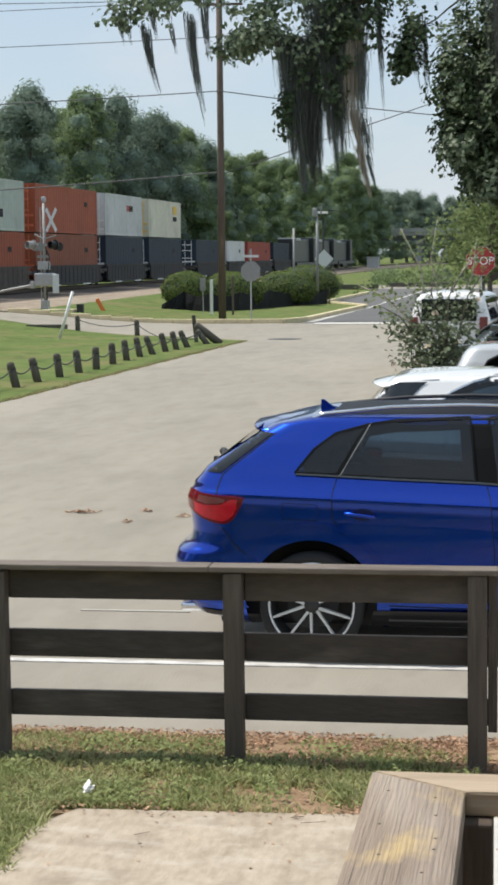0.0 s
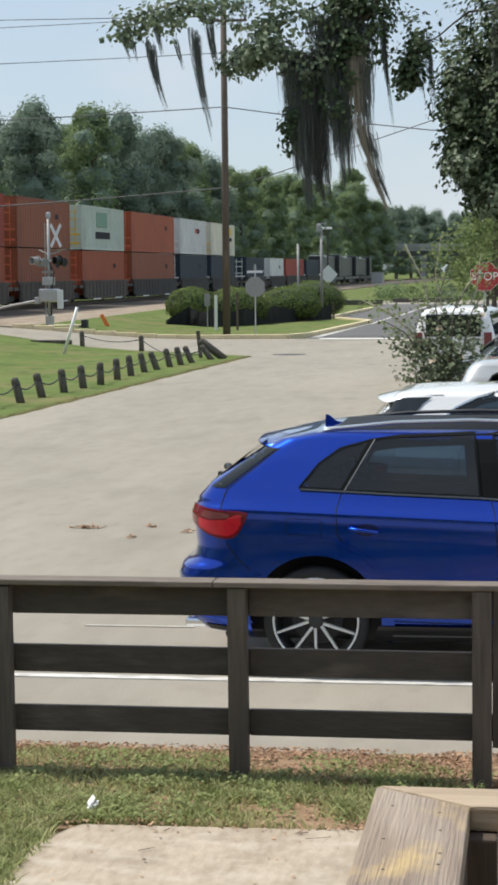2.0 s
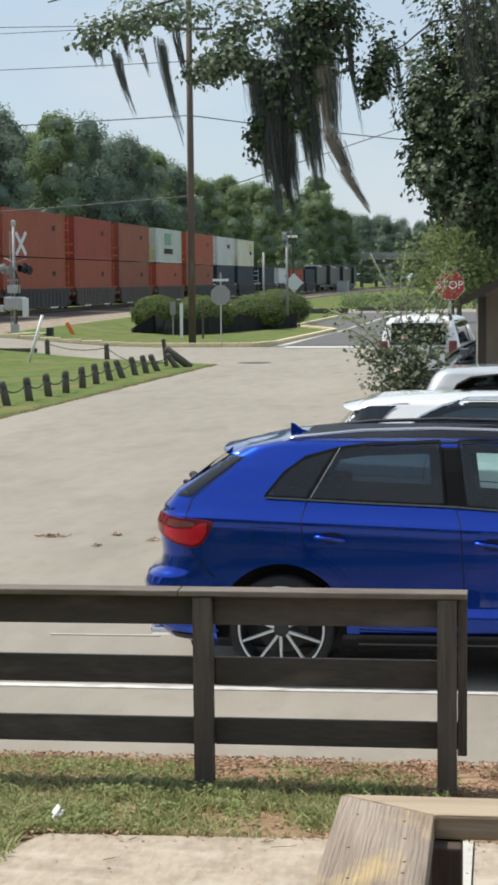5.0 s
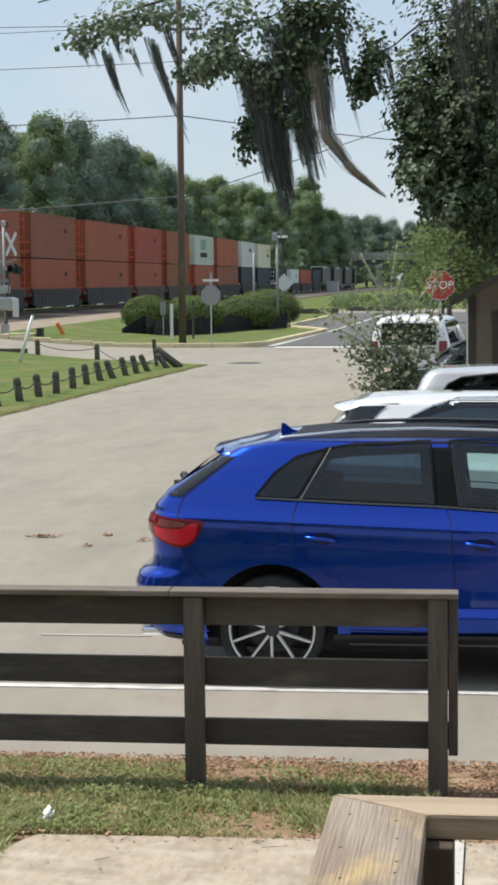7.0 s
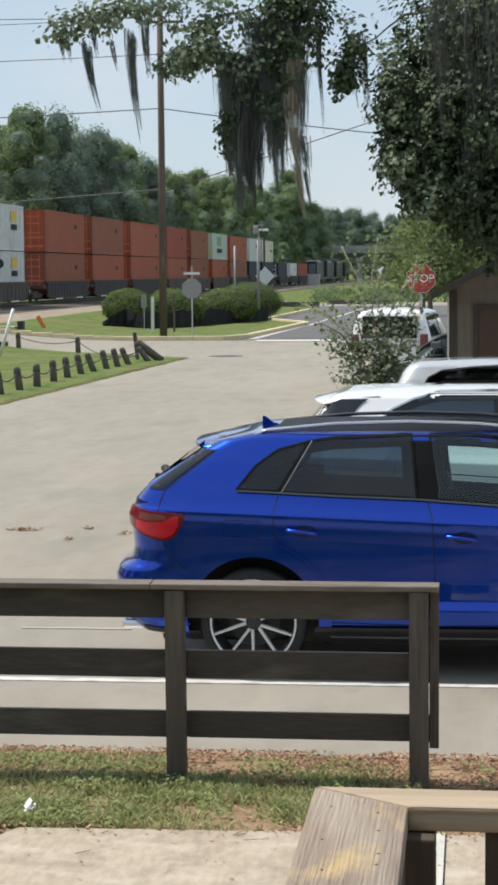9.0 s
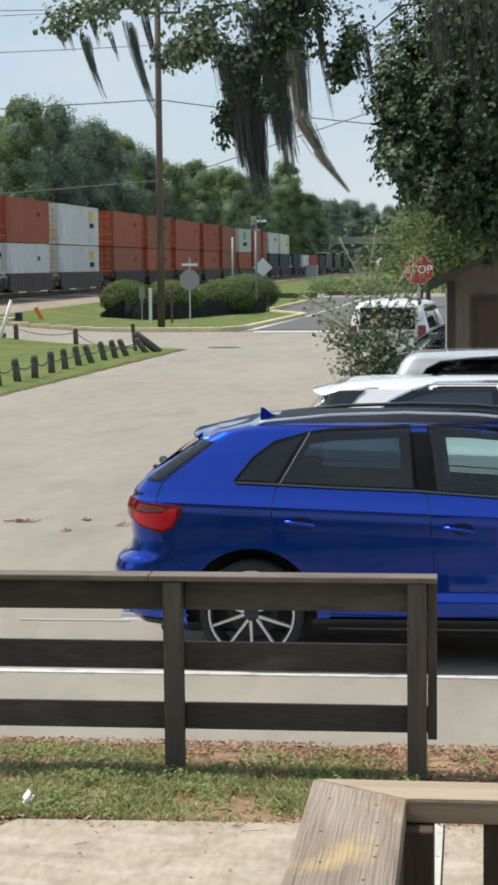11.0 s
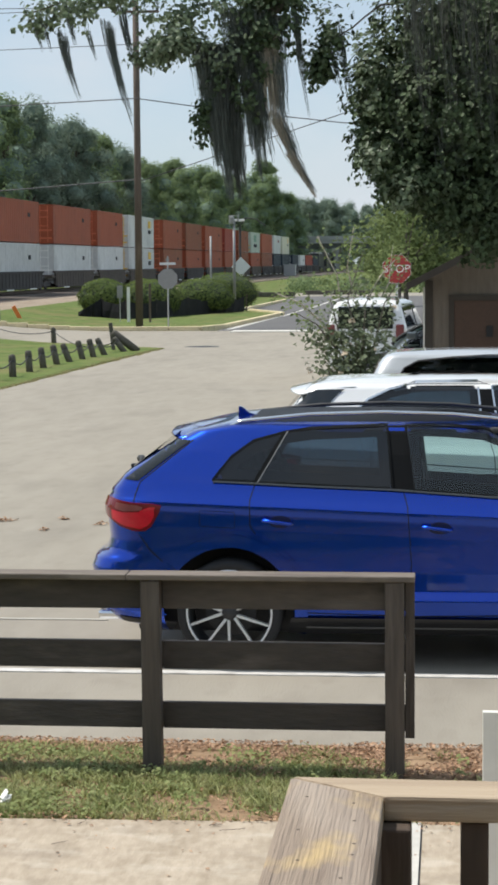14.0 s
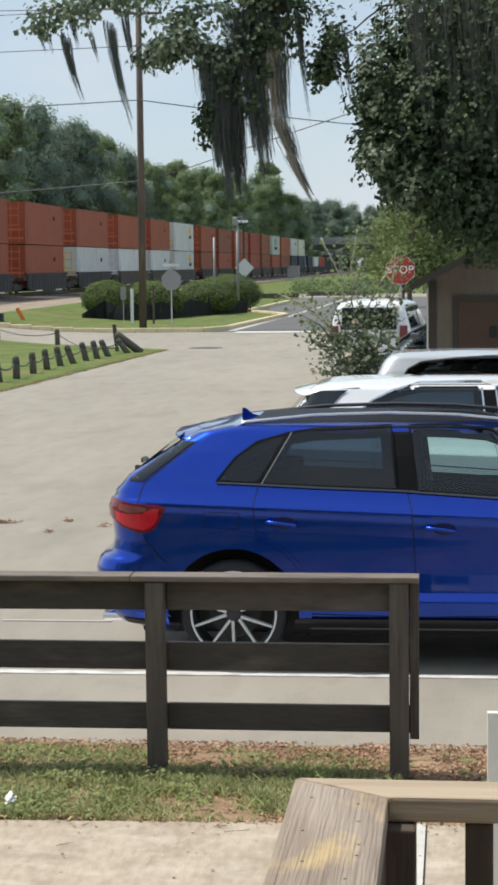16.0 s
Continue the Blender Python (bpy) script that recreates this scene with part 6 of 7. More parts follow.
def porch():
    t = thing("porch_railing", pose(0, 0, 0), "weathered timber porch railing with mitred flat cap boards", "railing")
    cap = part("cap_board", slab_board([(-0.243, 2.94), (-0.098, 2.838), (-0.098, 1.2), (-0.243, 1.2)], 1.862, 1.9), M["deck_cap"], t, "weathered cap board with pale worn patches")
    random.seed(91)
    for x, y in ((-0.21, 2.83), (-0.14, 2.80), (-0.135, 2.71), (-0.21, 2.66), (-0.13, 2.60), (-0.20, 2.52), (-0.13, 2.55), (-0.14, 2.45)):
        b = bmesh.new()
        lathe(b, [(0, 1.9008), (0.0022, 1.9006), (0.003, 1.8995)], "z", 10, Matrix.Translation((x, y, 0)))
        part("nail", b, M["deck_dark"], cap)
    part("cap_board", slab_board([(-0.241, 2.94), (1.6, 2.92), (1.6, 2.83), (-0.096, 2.836)], 1.8635, 1.9015), M["deck_x"], t)
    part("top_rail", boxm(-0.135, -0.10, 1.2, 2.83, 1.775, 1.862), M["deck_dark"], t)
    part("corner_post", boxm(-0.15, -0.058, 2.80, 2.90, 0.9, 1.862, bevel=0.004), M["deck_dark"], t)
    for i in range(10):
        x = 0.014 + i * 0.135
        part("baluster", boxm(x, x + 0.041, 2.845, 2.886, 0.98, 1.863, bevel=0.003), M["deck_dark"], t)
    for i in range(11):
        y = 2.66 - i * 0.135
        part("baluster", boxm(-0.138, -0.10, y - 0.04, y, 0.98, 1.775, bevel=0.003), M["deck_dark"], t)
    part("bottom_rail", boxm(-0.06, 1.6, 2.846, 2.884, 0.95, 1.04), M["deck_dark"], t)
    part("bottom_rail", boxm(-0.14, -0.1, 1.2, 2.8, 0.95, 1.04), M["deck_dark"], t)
    f = thing("porch_floor", pose(0, 0, 0), "raised timber porch floor of planks", "floor", kind="structure")
    for i in range(34):
        y = -2.95 + i * 0.172
        part("plank", boxm(-0.25, 3.0, y, y + 0.166, 0.86, 0.90, bevel=0.004), M["deck_x"], f)
    part("skirt", boxm(-0.22, 3.0, 2.86, 2.9, -0.1, 0.86), M["deck_dark"], f)
    part("skirt", boxm(-0.22, -0.18, -2.95, 2.86, -0.1, 0.86), M["deck_dark"], f)


M["deck_cap"] = mat("worn_cap_wood", (0.17, 0.125, 0.095), 0.75, scale=4, bump=0.7, bscale=60, color2=(0.35, 0.275, 0.205), stretch=(3.4, 0.10, 1))
patches(M["deck_cap"], (0.42, 0.35, 0.285), (6, 1.6, 1), 0.48, 0.66, 0.6, (2, 4, 0), 6)
patches(M["deck_cap"], (0.54, 0.39, 0.18), (9, 4.5, 1), 0.50, 0.64, 0.9, (0.3, 1.45, 0), 5)
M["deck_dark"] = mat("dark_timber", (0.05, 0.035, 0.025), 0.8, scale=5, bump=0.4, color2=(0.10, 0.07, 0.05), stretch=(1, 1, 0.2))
porch()
t = thing("notice_board", pose(0.13, 8.0, 0), "blank white painted board standing on the concrete", "board")
part("face_board", boxm(0, 0.6, -0.02, 0.02, 0.02, 0.85, bevel=0.004), M["white_wood"], t)
for x in (0.05, 0.5):
    part("foot", boxm(x, x + 0.04, -0.15, 0.15, 0.01, 0.06, bevel=0.004), M["white"], t)
tagged(link("pavement_strip", boxm(-0.6, -0.14, 4.1, 9.26, -0.05, 0.016), M["pale_concrete"]), "paler concrete strip in the walk", "pavement", kind="structure")
tagged(link("pavement_joint", boxm(-0.14, -0.133, 4.1, 9.26, -0.05, 0.014), M["black"]), "dark joint in the concrete walk", "joint", kind="structure")


# ---- chain posts ----
def bollards():
    # foot x, y, lean across (degrees), lean along
    spots = [(-10.75, 40.2, 14, 0), (-10.75, 42.0, 13.5, 0), (-10.67, 43.7, 7.5, 0), (-10.62, 45.4, 7.5, 0), (-10.52, 46.8, 1.5, 0), (-10.58, 49.0, 3.5, 0), (-10.62, 50.9, 7, 0), (-10.62, 52.7, 12, 0), (-10.52, 54.0, 21, 0), (-10.46, 55.6, 14, 0), (-10.36, 56.8, 14, 0), (-10.28, 58.2, 24, 0), (-10.05, 60.4, 36, 0), (-13.6, 67.0, 2, 0), (-16.3, 69.6, 2, 0), (-10.8, 38.4, 12, 0), (-10.8, 36.6, 12, 0)]
    first, tops = None, []
    for x, y, lean, _ in spots:
        h = 0.56
        m = pose(x, y, rise(x) - 0.03, 0, -lean, 0)
        if first is None:
            first = thing("chain_post", m, "short tarred timber post leaning in the grass, hung with chain", "post", "chain posts on the lawn")
            b = bmesh.new()
            lathe(b, [(0.0, -0.1), (0.09, -0.1), (0.088, 0.38), (0.08, 0.395), (0.08, 0.42), (0.088, 0.435), (0.084, 0.52), (0.062, 0.56), (0, 0.575)], "z", 18)
            part("shaft", b, M["post_black"], first, smooth=True)
            b = bmesh.new()
            lathe(b, [(0.089, 0.39), (0.094, 0.40), (0.094, 0.415), (0.089, 0.425)], "z", 18)
            part("band", b, M["dark_steel"], first)
        else:
            copy_thing(first, m)
        tops.append(m @ Vector((0, 0, 0.43)))
    order = [16, 15] + list(range(13)) + [13, 14]
    for i, j in zip(order, order[1:]):
        a, c = tops[i], tops[j]
        b = bmesh.new()
        pts = [a.lerp(c, k / 10) - Vector((0, 0, (0.16 if (c - a).length < 5 else 0.34) * 4 * (k / 10) * (1 - k / 10))) for k in range(11)]
        tube(b, pts, 0.016, 6)
        tagged(link("chain", b, M["dark_steel"]), "rusty chain slung between short posts", "chain", "chains between the posts")
    t = thing("fallen_post", pose(-9.75, 60.9, 0, 0, -52, 12), "tarred post fallen over at the end of the row", "post")
    b = bmesh.new()
    lathe(b, [(0, -0.05), (0.12, -0.05), (0.12, 0.9), (0.08, 0.95), (0, 0.96)], "z", 16)
    part("shaft", b, M["post_black"], t, smooth=True)
    t = thing("marker_stake", pose(-10.6, 61.6, 0, 0, -6, 0), "thin grey marker stake among the posts", "stake")
    part("stake", boxm(-0.06, 0.06, -0.03, 0.03, -0.1, 0.85, bevel=0.01), M["post_black"], t)
    t = thing("leaning_stake", pose(-15.55, 63.7, 0.03, 0, 17, 0), "pale leaning timber stake in the lawn", "stake")
    part("shaft", tubem([(0, 0, -0.1), (0, 0, 1.62)], [0.055, 0.05], 10), M["white"], t, smooth=True)
    t = thing("timber_sleeper", pose(-17.6, 70.2, 0.14, 0, 0, 4), "dark timber lying at the lawn's edge", "timber")
    part("beam", boxm(-0.75, 0.75, -0.12, 0.12, -0.05, 0.14, bevel=0.02), M["post_black"], t)


bollards()


# ---- poles and wires ----
def poles():
    t = thing("utility_pole", pose(-13.07, 82.47, 0), "tall brown timber utility pole with a cross-arm", "utility pole")
    part("shaft", tubem([(0, 0, -0.3), (0, 0, 8), (-0.02, 0, 17)], [0.16, 0.14, 0.115], 14), M["pole"], t, smooth=True)
    part("cross_arm", boxm(-0.9, 1.0, -0.2, -0.1, 13.05, 13.15, bevel=0.01), M["pole"], t)
    for x in (-0.8, -0.35, 0.92):
        b = bmesh.new()
        lathe(b, [(0.0, 0.0), (0.05, 0.0), (0.06, 0.08), (0.035, 0.1), (0.05, 0.16), (0, 0.2)], "z", 12, Matrix.Translation((x, -0.15, 13.15)))
        part("insulator", b, M["dark_steel"], t)
    wires = [([(-70, 84, 7.6), (-22.5, 82.5, 9.2), (-13.07, 82.3, 9.55), (-10.4, 82.2, 9.15), (-4.4, 82, 8.4), (8, 80, 7.8)], 0.022), ([(-70, 84, 11.2), (-22.5, 82.5, 11.58), (-13.07, 82.3, 11.78), (10, 80, 11.2)], 0.016), ([(-70, 84, 14.4), (-22.5, 82.5, 13.4), (-13.9, 82.3, 13.3)], 0.016), ([(-70, 85, 14.0), (-22.5, 82.6, 13.1), (-13.4, 82.3, 13.3)], 0.014),
             ([(-13.07, 82.4, 6.1), (-6.94, 82.4, 8.03), (-4.0, 82.4, 8.96), (4, 82, 11.6)], 0.02), ([(-30, 84, 5.3), (-18.9, 82.5, 5.8), (-13.2, 82.47, 6.2)], 0.028)]
    for pts, r in wires:
        p2 = []
        for a, c in zip(pts, pts[1:]):
            n = 8
            L = (Vector(c) - Vector(a)).length
            for k in range(n):
                f = k / n
                p2.append(Vector(a).lerp(Vector(c), f) - Vector((0, 0, 4 * f * (1 - f) * 0.0012 * L * L * 0.12)))
        p2.append(Vector(pts[-1]))
        tagged(link("overhead_wire", tubem(p2, r, 6), M["wire"]), "thin overhead cable strung from the pole", "cable", "overhead cables")
    # far pole with a lamp or transformer box
    t = thing("utility_pole", pose(-12.05, 110, 0), "grey far utility pole with a small pale box", "utility pole")
    part("shaft", tubem([(0, 0, -0.2), (0, 0, 5.1)], [0.09, 0.07], 10), M["sign_back"], t, smooth=True)
    part("transformer", boxm(-0.26, 0.02, -0.2, 0.1, 4.85, 5.3, bevel=0.08), M["mast"], t)
    part("bracket", boxm(-0.3, 0.3, -0.04, 0.04, 5.3, 5.35), M["mast"], t)
    part("insulator", tubem([(0.22, 0, 5.0), (0.24, 0, 5.45)], [0.05, 0.03], 8), M["mast"], t)
    t = thing("steel_post", pose(-13.24, 109, 0), "plain pale grey steel post", "post")
    part("shaft", tubem([(0, 0, -0.1), (0, 0, 4.2)], 0.06, 10), M["sign_back"], t, smooth=True)
    # street lamp arm far off
    t = thing("street_lamp", pose(-18.2, 171, 0), "small street lamp with a curved arm", "street lamp")
    part("shaft", tubem([(0, 0, 0), (0, 0, 6.0)], 0.09, 8), M["dark_steel"], t)
    part("arm", tubem([(0, 0, 5.9), (0.5, 0, 6.6), (1.4, 0, 6.5), (2.2, 0, 5.9)], 0.05, 8), M["dark_steel"], t)
    part("head", boxm(-0.5, 0.4, -0.15, 0.15, 6.3, 6.5, bevel=0.05), M["white"], t)


poles()


# ---- signs ----
M["sign_pale"] = mat("pale_sign_back", (0.66, 0.68, 0.70), 0.5, metal=0.1, var=0.08)


def glyph(ch, size, m, mtx, parent):
    cu = bpy.data.curves.new("letters", "FONT")
    cu.body, cu.size, cu.align_x, cu.align_y, cu.extrude = ch, size, "CENTER", "CENTER", 0.004
    ob = new("letters", cu)
    deps = bpy.context.evaluated_depsgraph_get()
    me = bpy.data.meshes.new_from_object(ob.evaluated_get(deps))
    bpy.data.objects.remove(ob)
    me.materials.clear()
    me.materials.append(m)
    o = new("lettering", me)
    o.parent = parent
    o.matrix_basis = mtx
    return o


def ngon(n, r, y0, y1, turn=0.0):
    b = bmesh.new()
    lathe(b, [(0, y0), (r, y0), (r, y1), (0, y1)], "y", n, Matrix.Rotation(radians(turn), 4, "Y"))
    bmesh.ops.recalc_face_normals(b, faces=b.faces[:])
    return b


def signs():
    t = thing("stop_sign", pose(-1.37, 50, 0, 0, 0, 4), "faded red octagonal stop sign behind branches", "stop sign")
    part("post", tubem([(0, 0.03, -0.2), (0, 0.03, 2.85)], 0.03, 8), M["steel"], t)
    face = part("face", ngon(8, 0.375, -0.012, 0.0, 22.5), M["sign_red"], t)
    face.matrix_basis = pose(0, 0, 2.51)
    rim = part("border", ngon(8, 0.385, -0.006, 0.004, 22.5), M["white"], t)
    rim.matrix_basis = pose(0, 0, 2.51)
    glyph("STOP", 0.28, M["white"], pose(0, -0.016, 2.51, 90, 0, 0), t)
    t = thing("stop_sign", pose(-11.45, 79.7, 0, 0, 0, -4), "grey back of an octagonal road sign on a thin post", "road sign")
    part("post", tubem([(0, 0.03, -0.2), (0, 0.03, 3.0)], 0.03, 8), M["steel"], t)
    plate = part("plate", ngon(8, 0.43, -0.02, -0.005, 22.5), M["sign_back"], t)
    plate.matrix_basis = pose(0, 0, 2.08)
    part("name_blade", boxm(-0.33, 0.33, -0.01, 0.01, 2.64, 2.74), M["sign_pale"], t)
    part("name_blade", boxm(-0.012, 0.012, -0.25, 0.25, 2.78, 2.9), M["sign_back"], t)
    t = thing("diamond_sign", pose(-13.9, 131, 0, 0, 0, 2), "pale grey back of a diamond-shaped warning sign", "road sign")
    part("post", tubem([(0, 0.03, -0.2), (0, 0.03, 3.1)], 0.035, 8), M["steel"], t)
    plate = part("plate", ngon(4, 0.64, -0.02, -0.005, 0), M["sign_pale"], t)
    plate.matrix_basis = pose(0, 0, 2.47)
    for x, y, z1, w in ((-17.0, 97.5, 1.35, 0.11), (-14.55, 88.7, 1.65, 0.07), (-13.55, 88.6, 1.8, 0.05)):
        s = thing("marker_post", pose(x, y, rise(x)), "thin pale marker post by the hedge", "post", "marker posts by the hedge")
        part("shaft", boxm(-w, w, -0.03, 0.03, 0.0 if w < 0.1 else 0.4, z1, bevel=0.01), M["white"] if x < -14 else M["pole"], s)
        if w > 0.1:
            part("peg", boxm(-0.02, 0.02, -0.02, 0.02, -0.1, 0.4), M["steel"], s)
    s = thing("small_sign", pose(-14.95, 88.75, 0), "small grey plate on a marker post", "road sign")
    part("plate", boxm(-0.13, 0.13, -0.02, 0.0, 1.15, 1.72, bevel=0.01), M["sign_back"], s)
    part("post", tubem([(0, 0.02, -0.1), (0, 0.02, 1.7)], 0.02, 6), M["steel"], s)
    s = thing("orange_marker", pose(-18.85, 85.6, 0.28, 0, -28, 0), "leaning bright orange plastic marker", "marker")
    part("paddle", boxm(-0.09, 0.09, -0.03, 0.03, -0.05, 0.68, bevel=0.025), M["orange_plastic"], s)


signs()


# ---- level crossing signal ----


def signal():
    t = thing("crossing_signal", pose(-20.75, 82.6, 0.45), "level crossing signal with crossbuck, lamps and raised gate gear", "railway signal")
    part("mast", tubem([(0, 0, -0.2), (0, 0, 4.7)], 0.065, 12), M["mast"], t, smooth=True)
    part("base", boxm(-0.16, 0.16, -0.16, 0.16, -0.05, 0.45, bevel=0.03), M["steel"], t)
    b = bmesh.new()
    for a in (40, -40):
        box(b, -0.62, 0.62, -0.012, 0.012, -0.09, 0.09, m=pose(0.35, -0.11 - (0.026 if a > 0 else 0), 3.85, 0, 90 - a if a > 0 else -90 - a, 0))
    # the crossbuck is turned almost edge-on, so its arms stand steep
    bmesh.ops.transform(b, matrix=Matrix.Translation((0.35, 0, 0)) @ Matrix.Diagonal((0.55, 1, 1, 1)) @ Matrix.Translation((-0.35, 0, 0)), verts=b.verts[:])
    part("crossbuck", b, M["sign_pale"], t)
    part("lamp_bar", boxm(-0.62, 0.62, -0.05, 0.05, 2.76, 2.84), M["steel"], t)
    for x in (-0.5, 0.5):
        h = part("lamp_hood", ngon(20, 0.22, -0.02, 0.0, 0), M["black"] if x > 0 else M["steel"], t)
        h.matrix_basis = pose(x, -0.08 if x > 0 else 0.1, 2.8, 0, 0, -35)
        b = bmesh.new()
        lathe(b, [(0.16, 0.0), (0.17, -0.3), (0.15, -0.3), (0.14, 0.0)], "y", 20)
        v = part("visor", b, M["black"] if x > 0 else M["mast"], t)
        v.matrix_basis = pose(x, -0.08, 2.8, 0, 0, -35)
        b = bmesh.new()
        lathe(b, [(0, -0.04), (0.1, -0.03), (0.14, 0.0)], "y", 20)
        l2 = part("lens", b, M["red_lamp"], t)
        l2.matrix_basis = pose(x, -0.09, 2.8, 0, 0, -35)
    for x, y in ((-0.42, 0.22), (0.6, 0.25), (-0.1, -0.3)):
        k = part("target_plate", ngon(20, 0.19, -0.02, 0.0, 0), M["black"] if x > 0 else M["sign_back"], t)
        k.matrix_basis = pose(x, y, 2.72, 0, 0, 55)
    part("sign_plate", boxm(-0.3, 0.25, -0.1, -0.08, 2.25, 2.36), M["sign_back"], t)
    part("cross_bracket", tubem([(-0.45, 0.1, 3.25), (0, 0, 3.05), (0.5, 0.1, 3.2)], 0.03, 6), M["mast"], t)
    part("cable_loop", tubem([(0.06, -0.08, 2.7), (0.25, -0.15, 2.3), (0.2, -0.15, 1.8), (0.08, -0.08, 1.5)], 0.022, 6), M["black"], t)
    part("conduit", tubem([(0.1, -0.06, 0.2), (0.1, -0.06, 2.6)], 0.03, 6), M["dark_steel"], t)
    part("side_ladder", boxm(-0.2, -0.16, 0.05, 0.1, 0.4, 4.4), M["mast"], t)
    for z in (0.7, 1.1, 1.9, 2.3, 3.1, 3.5, 3.9, 4.3):
        part("rung", boxm(-0.2, 0.02, 0.06, 0.09, z, z + 0.04), M["mast"], t)
    part("bell", boxm(-0.1, 0.1, -0.1, 0.1, 4.6, 4.85, bevel=0.06), M["steel"], t)
    g = part("gate_mechanism", boxm(-0.42, 0.45, -0.24, 0.2, 1.05, 1.6, bevel=0.06), M["steel"], t)
    part("counterweight", boxm(0.4, 0.66, -0.3, -0.18, 0.75, 1.55, bevel=0.03), M["sign_pale"], g)
    part("counterweight", boxm(-0.6, -0.42, -0.25, 0.1, 0.95, 1.25, bevel=0.03), M["steel"], g)
    b = bmesh.new()
    tube(b, [(-0.4, -0.1, 1.1), (-1.6, -0.1, 0.9), (-3.2, -0.1, 0.55)], [0.07, 0.06, 0.05], 8)
    part("gate_arm", b, M["sign_back"], t)
    part("junction_box", boxm(-0.28, 0.22, -0.15, 0.15, 1.75, 2.1, bevel=0.03), M["steel"], t)
    p = thing("signal_footing", pose(-20.6, 82.6, 0.45), "low concrete footing with a dark box under the signal", "footing")
    part("slab", boxm(-1.1, 1.2, -0.5, 0.6, -0.2, 0.06, bevel=0.03), M["kerb"], p)
    part("box", boxm(1.25, 1.5, -0.2, 0.2, -0.2, 0.28, bevel=0.03), M["dark_steel"], p)


signal()


# ---- shed, bridge, far things ----
def shed():
    t = thing("shed", pose(-0.38, 30, 0), "small dark brown timber building with an overhanging shingle roof", "shed")
    part("wall", boxm(0, 4.6, 0, 0.12, 0, 2.42), M["shed"], t)
    part("wall", boxm(0, 0.12, 0.12, 5.0, 0, 2.42), M["shed"], t)
    part("wall", boxm(4.48, 4.6, 0.12, 5.0, 0, 2.42), M["shed"], t)
    part("wall", boxm(0.12, 4.48, 4.88, 5.0, 0, 2.42), M["shed"], t)
    b = bmesh.new()
    prism(b, [(0, 2.42), (4.6, 2.42), (2.3, 3.6)], 0.0, 0.12)
    bmesh.ops.transform(b, matrix=Matrix(((1, 0, 0, 0), (0, 0, 1, 0), (0, 1, 0, 0), (0, 0, 0, 1))), verts=b.verts[:])
    bmesh.ops.recalc_face_normals(b, faces=b.faces[:])
    part("gable", b, M["shed"], t)
    for i in range(31):
        x = 0.05 + i * 0.15
        part("batten", boxm(x, x + 0.025, -0.015, 0.0, 0.05, 2.4), M["shed"], t)
    part("corner_strip", boxm(-0.045, -0.02, -0.03, 0.0, 0, 2.3), M["white_wood"], t, "pale edge strip")
    part("corner_board", boxm(-0.02, 0.1, -0.03, 0.0, 0, 2.4), M["shed_trim"], t)
    for s in (-1, 1):
        L = math.hypot(2.3 + 0.27, 1.18 * (2.57 / 2.3))
        a = math.degrees(math.atan2(1.18, 2.3))
        b = boxm(0, L, -0.55, 5.4, 0.0, 0.06, bevel=0.01, m=pose(2.3, 0, 3.62, 0, a if s > 0 else 180 - a, 0) if s > 0 else pose(2.3, 0, 3.62, 0, a, 180) @ Matrix.Translation((0, -4.85, 0)))
        part("roof", b, M["shingle"], t)
    part("fascia", boxm(0, math.hypot(2.57, 1.319), -0.6, -0.54, -0.03, 0.07, m=pose(2.3, 0, 3.62, 0, math.degrees(math.atan2(1.18, 2.3)), 180) @ Matrix.Translation((0, 1.14, 0))), M["shed_trim"], t)
    d = part("door", boxm(0.42, 1.9, -0.035, -0.002, 0.02, 2.1, bevel=0.005), M["shed_door"], t)
    part("door_frame", boxm(0.34, 0.42, -0.05, -0.002, 0, 2.18), M["shed_trim"], t)
    part("door_frame", boxm(1.9, 1.98, -0.05, -0.002, 0, 2.18), M["shed_trim"], t)
    part("door_frame", boxm(0.42, 1.9, -0.05, -0.002, 2.1, 2.18), M["shed_trim"], t)
    part("door_knob", boxm(0.9, 1.0, -0.06, -0.035, 1.55, 1.72, bevel=0.01), M["black"], d)


M["shed_trim"] = mat("shed_trim", (0.06, 0.049, 0.04), 0.8, var=0.2)
M["shed_door"] = mat("shed_door", (0.085, 0.05, 0.035), 0.75, var=0.2, scale=3)
M["yellow_dull"] = mat("dull_yellow", (0.42, 0.30, 0.12), 0.7, var=0.2)
shed()


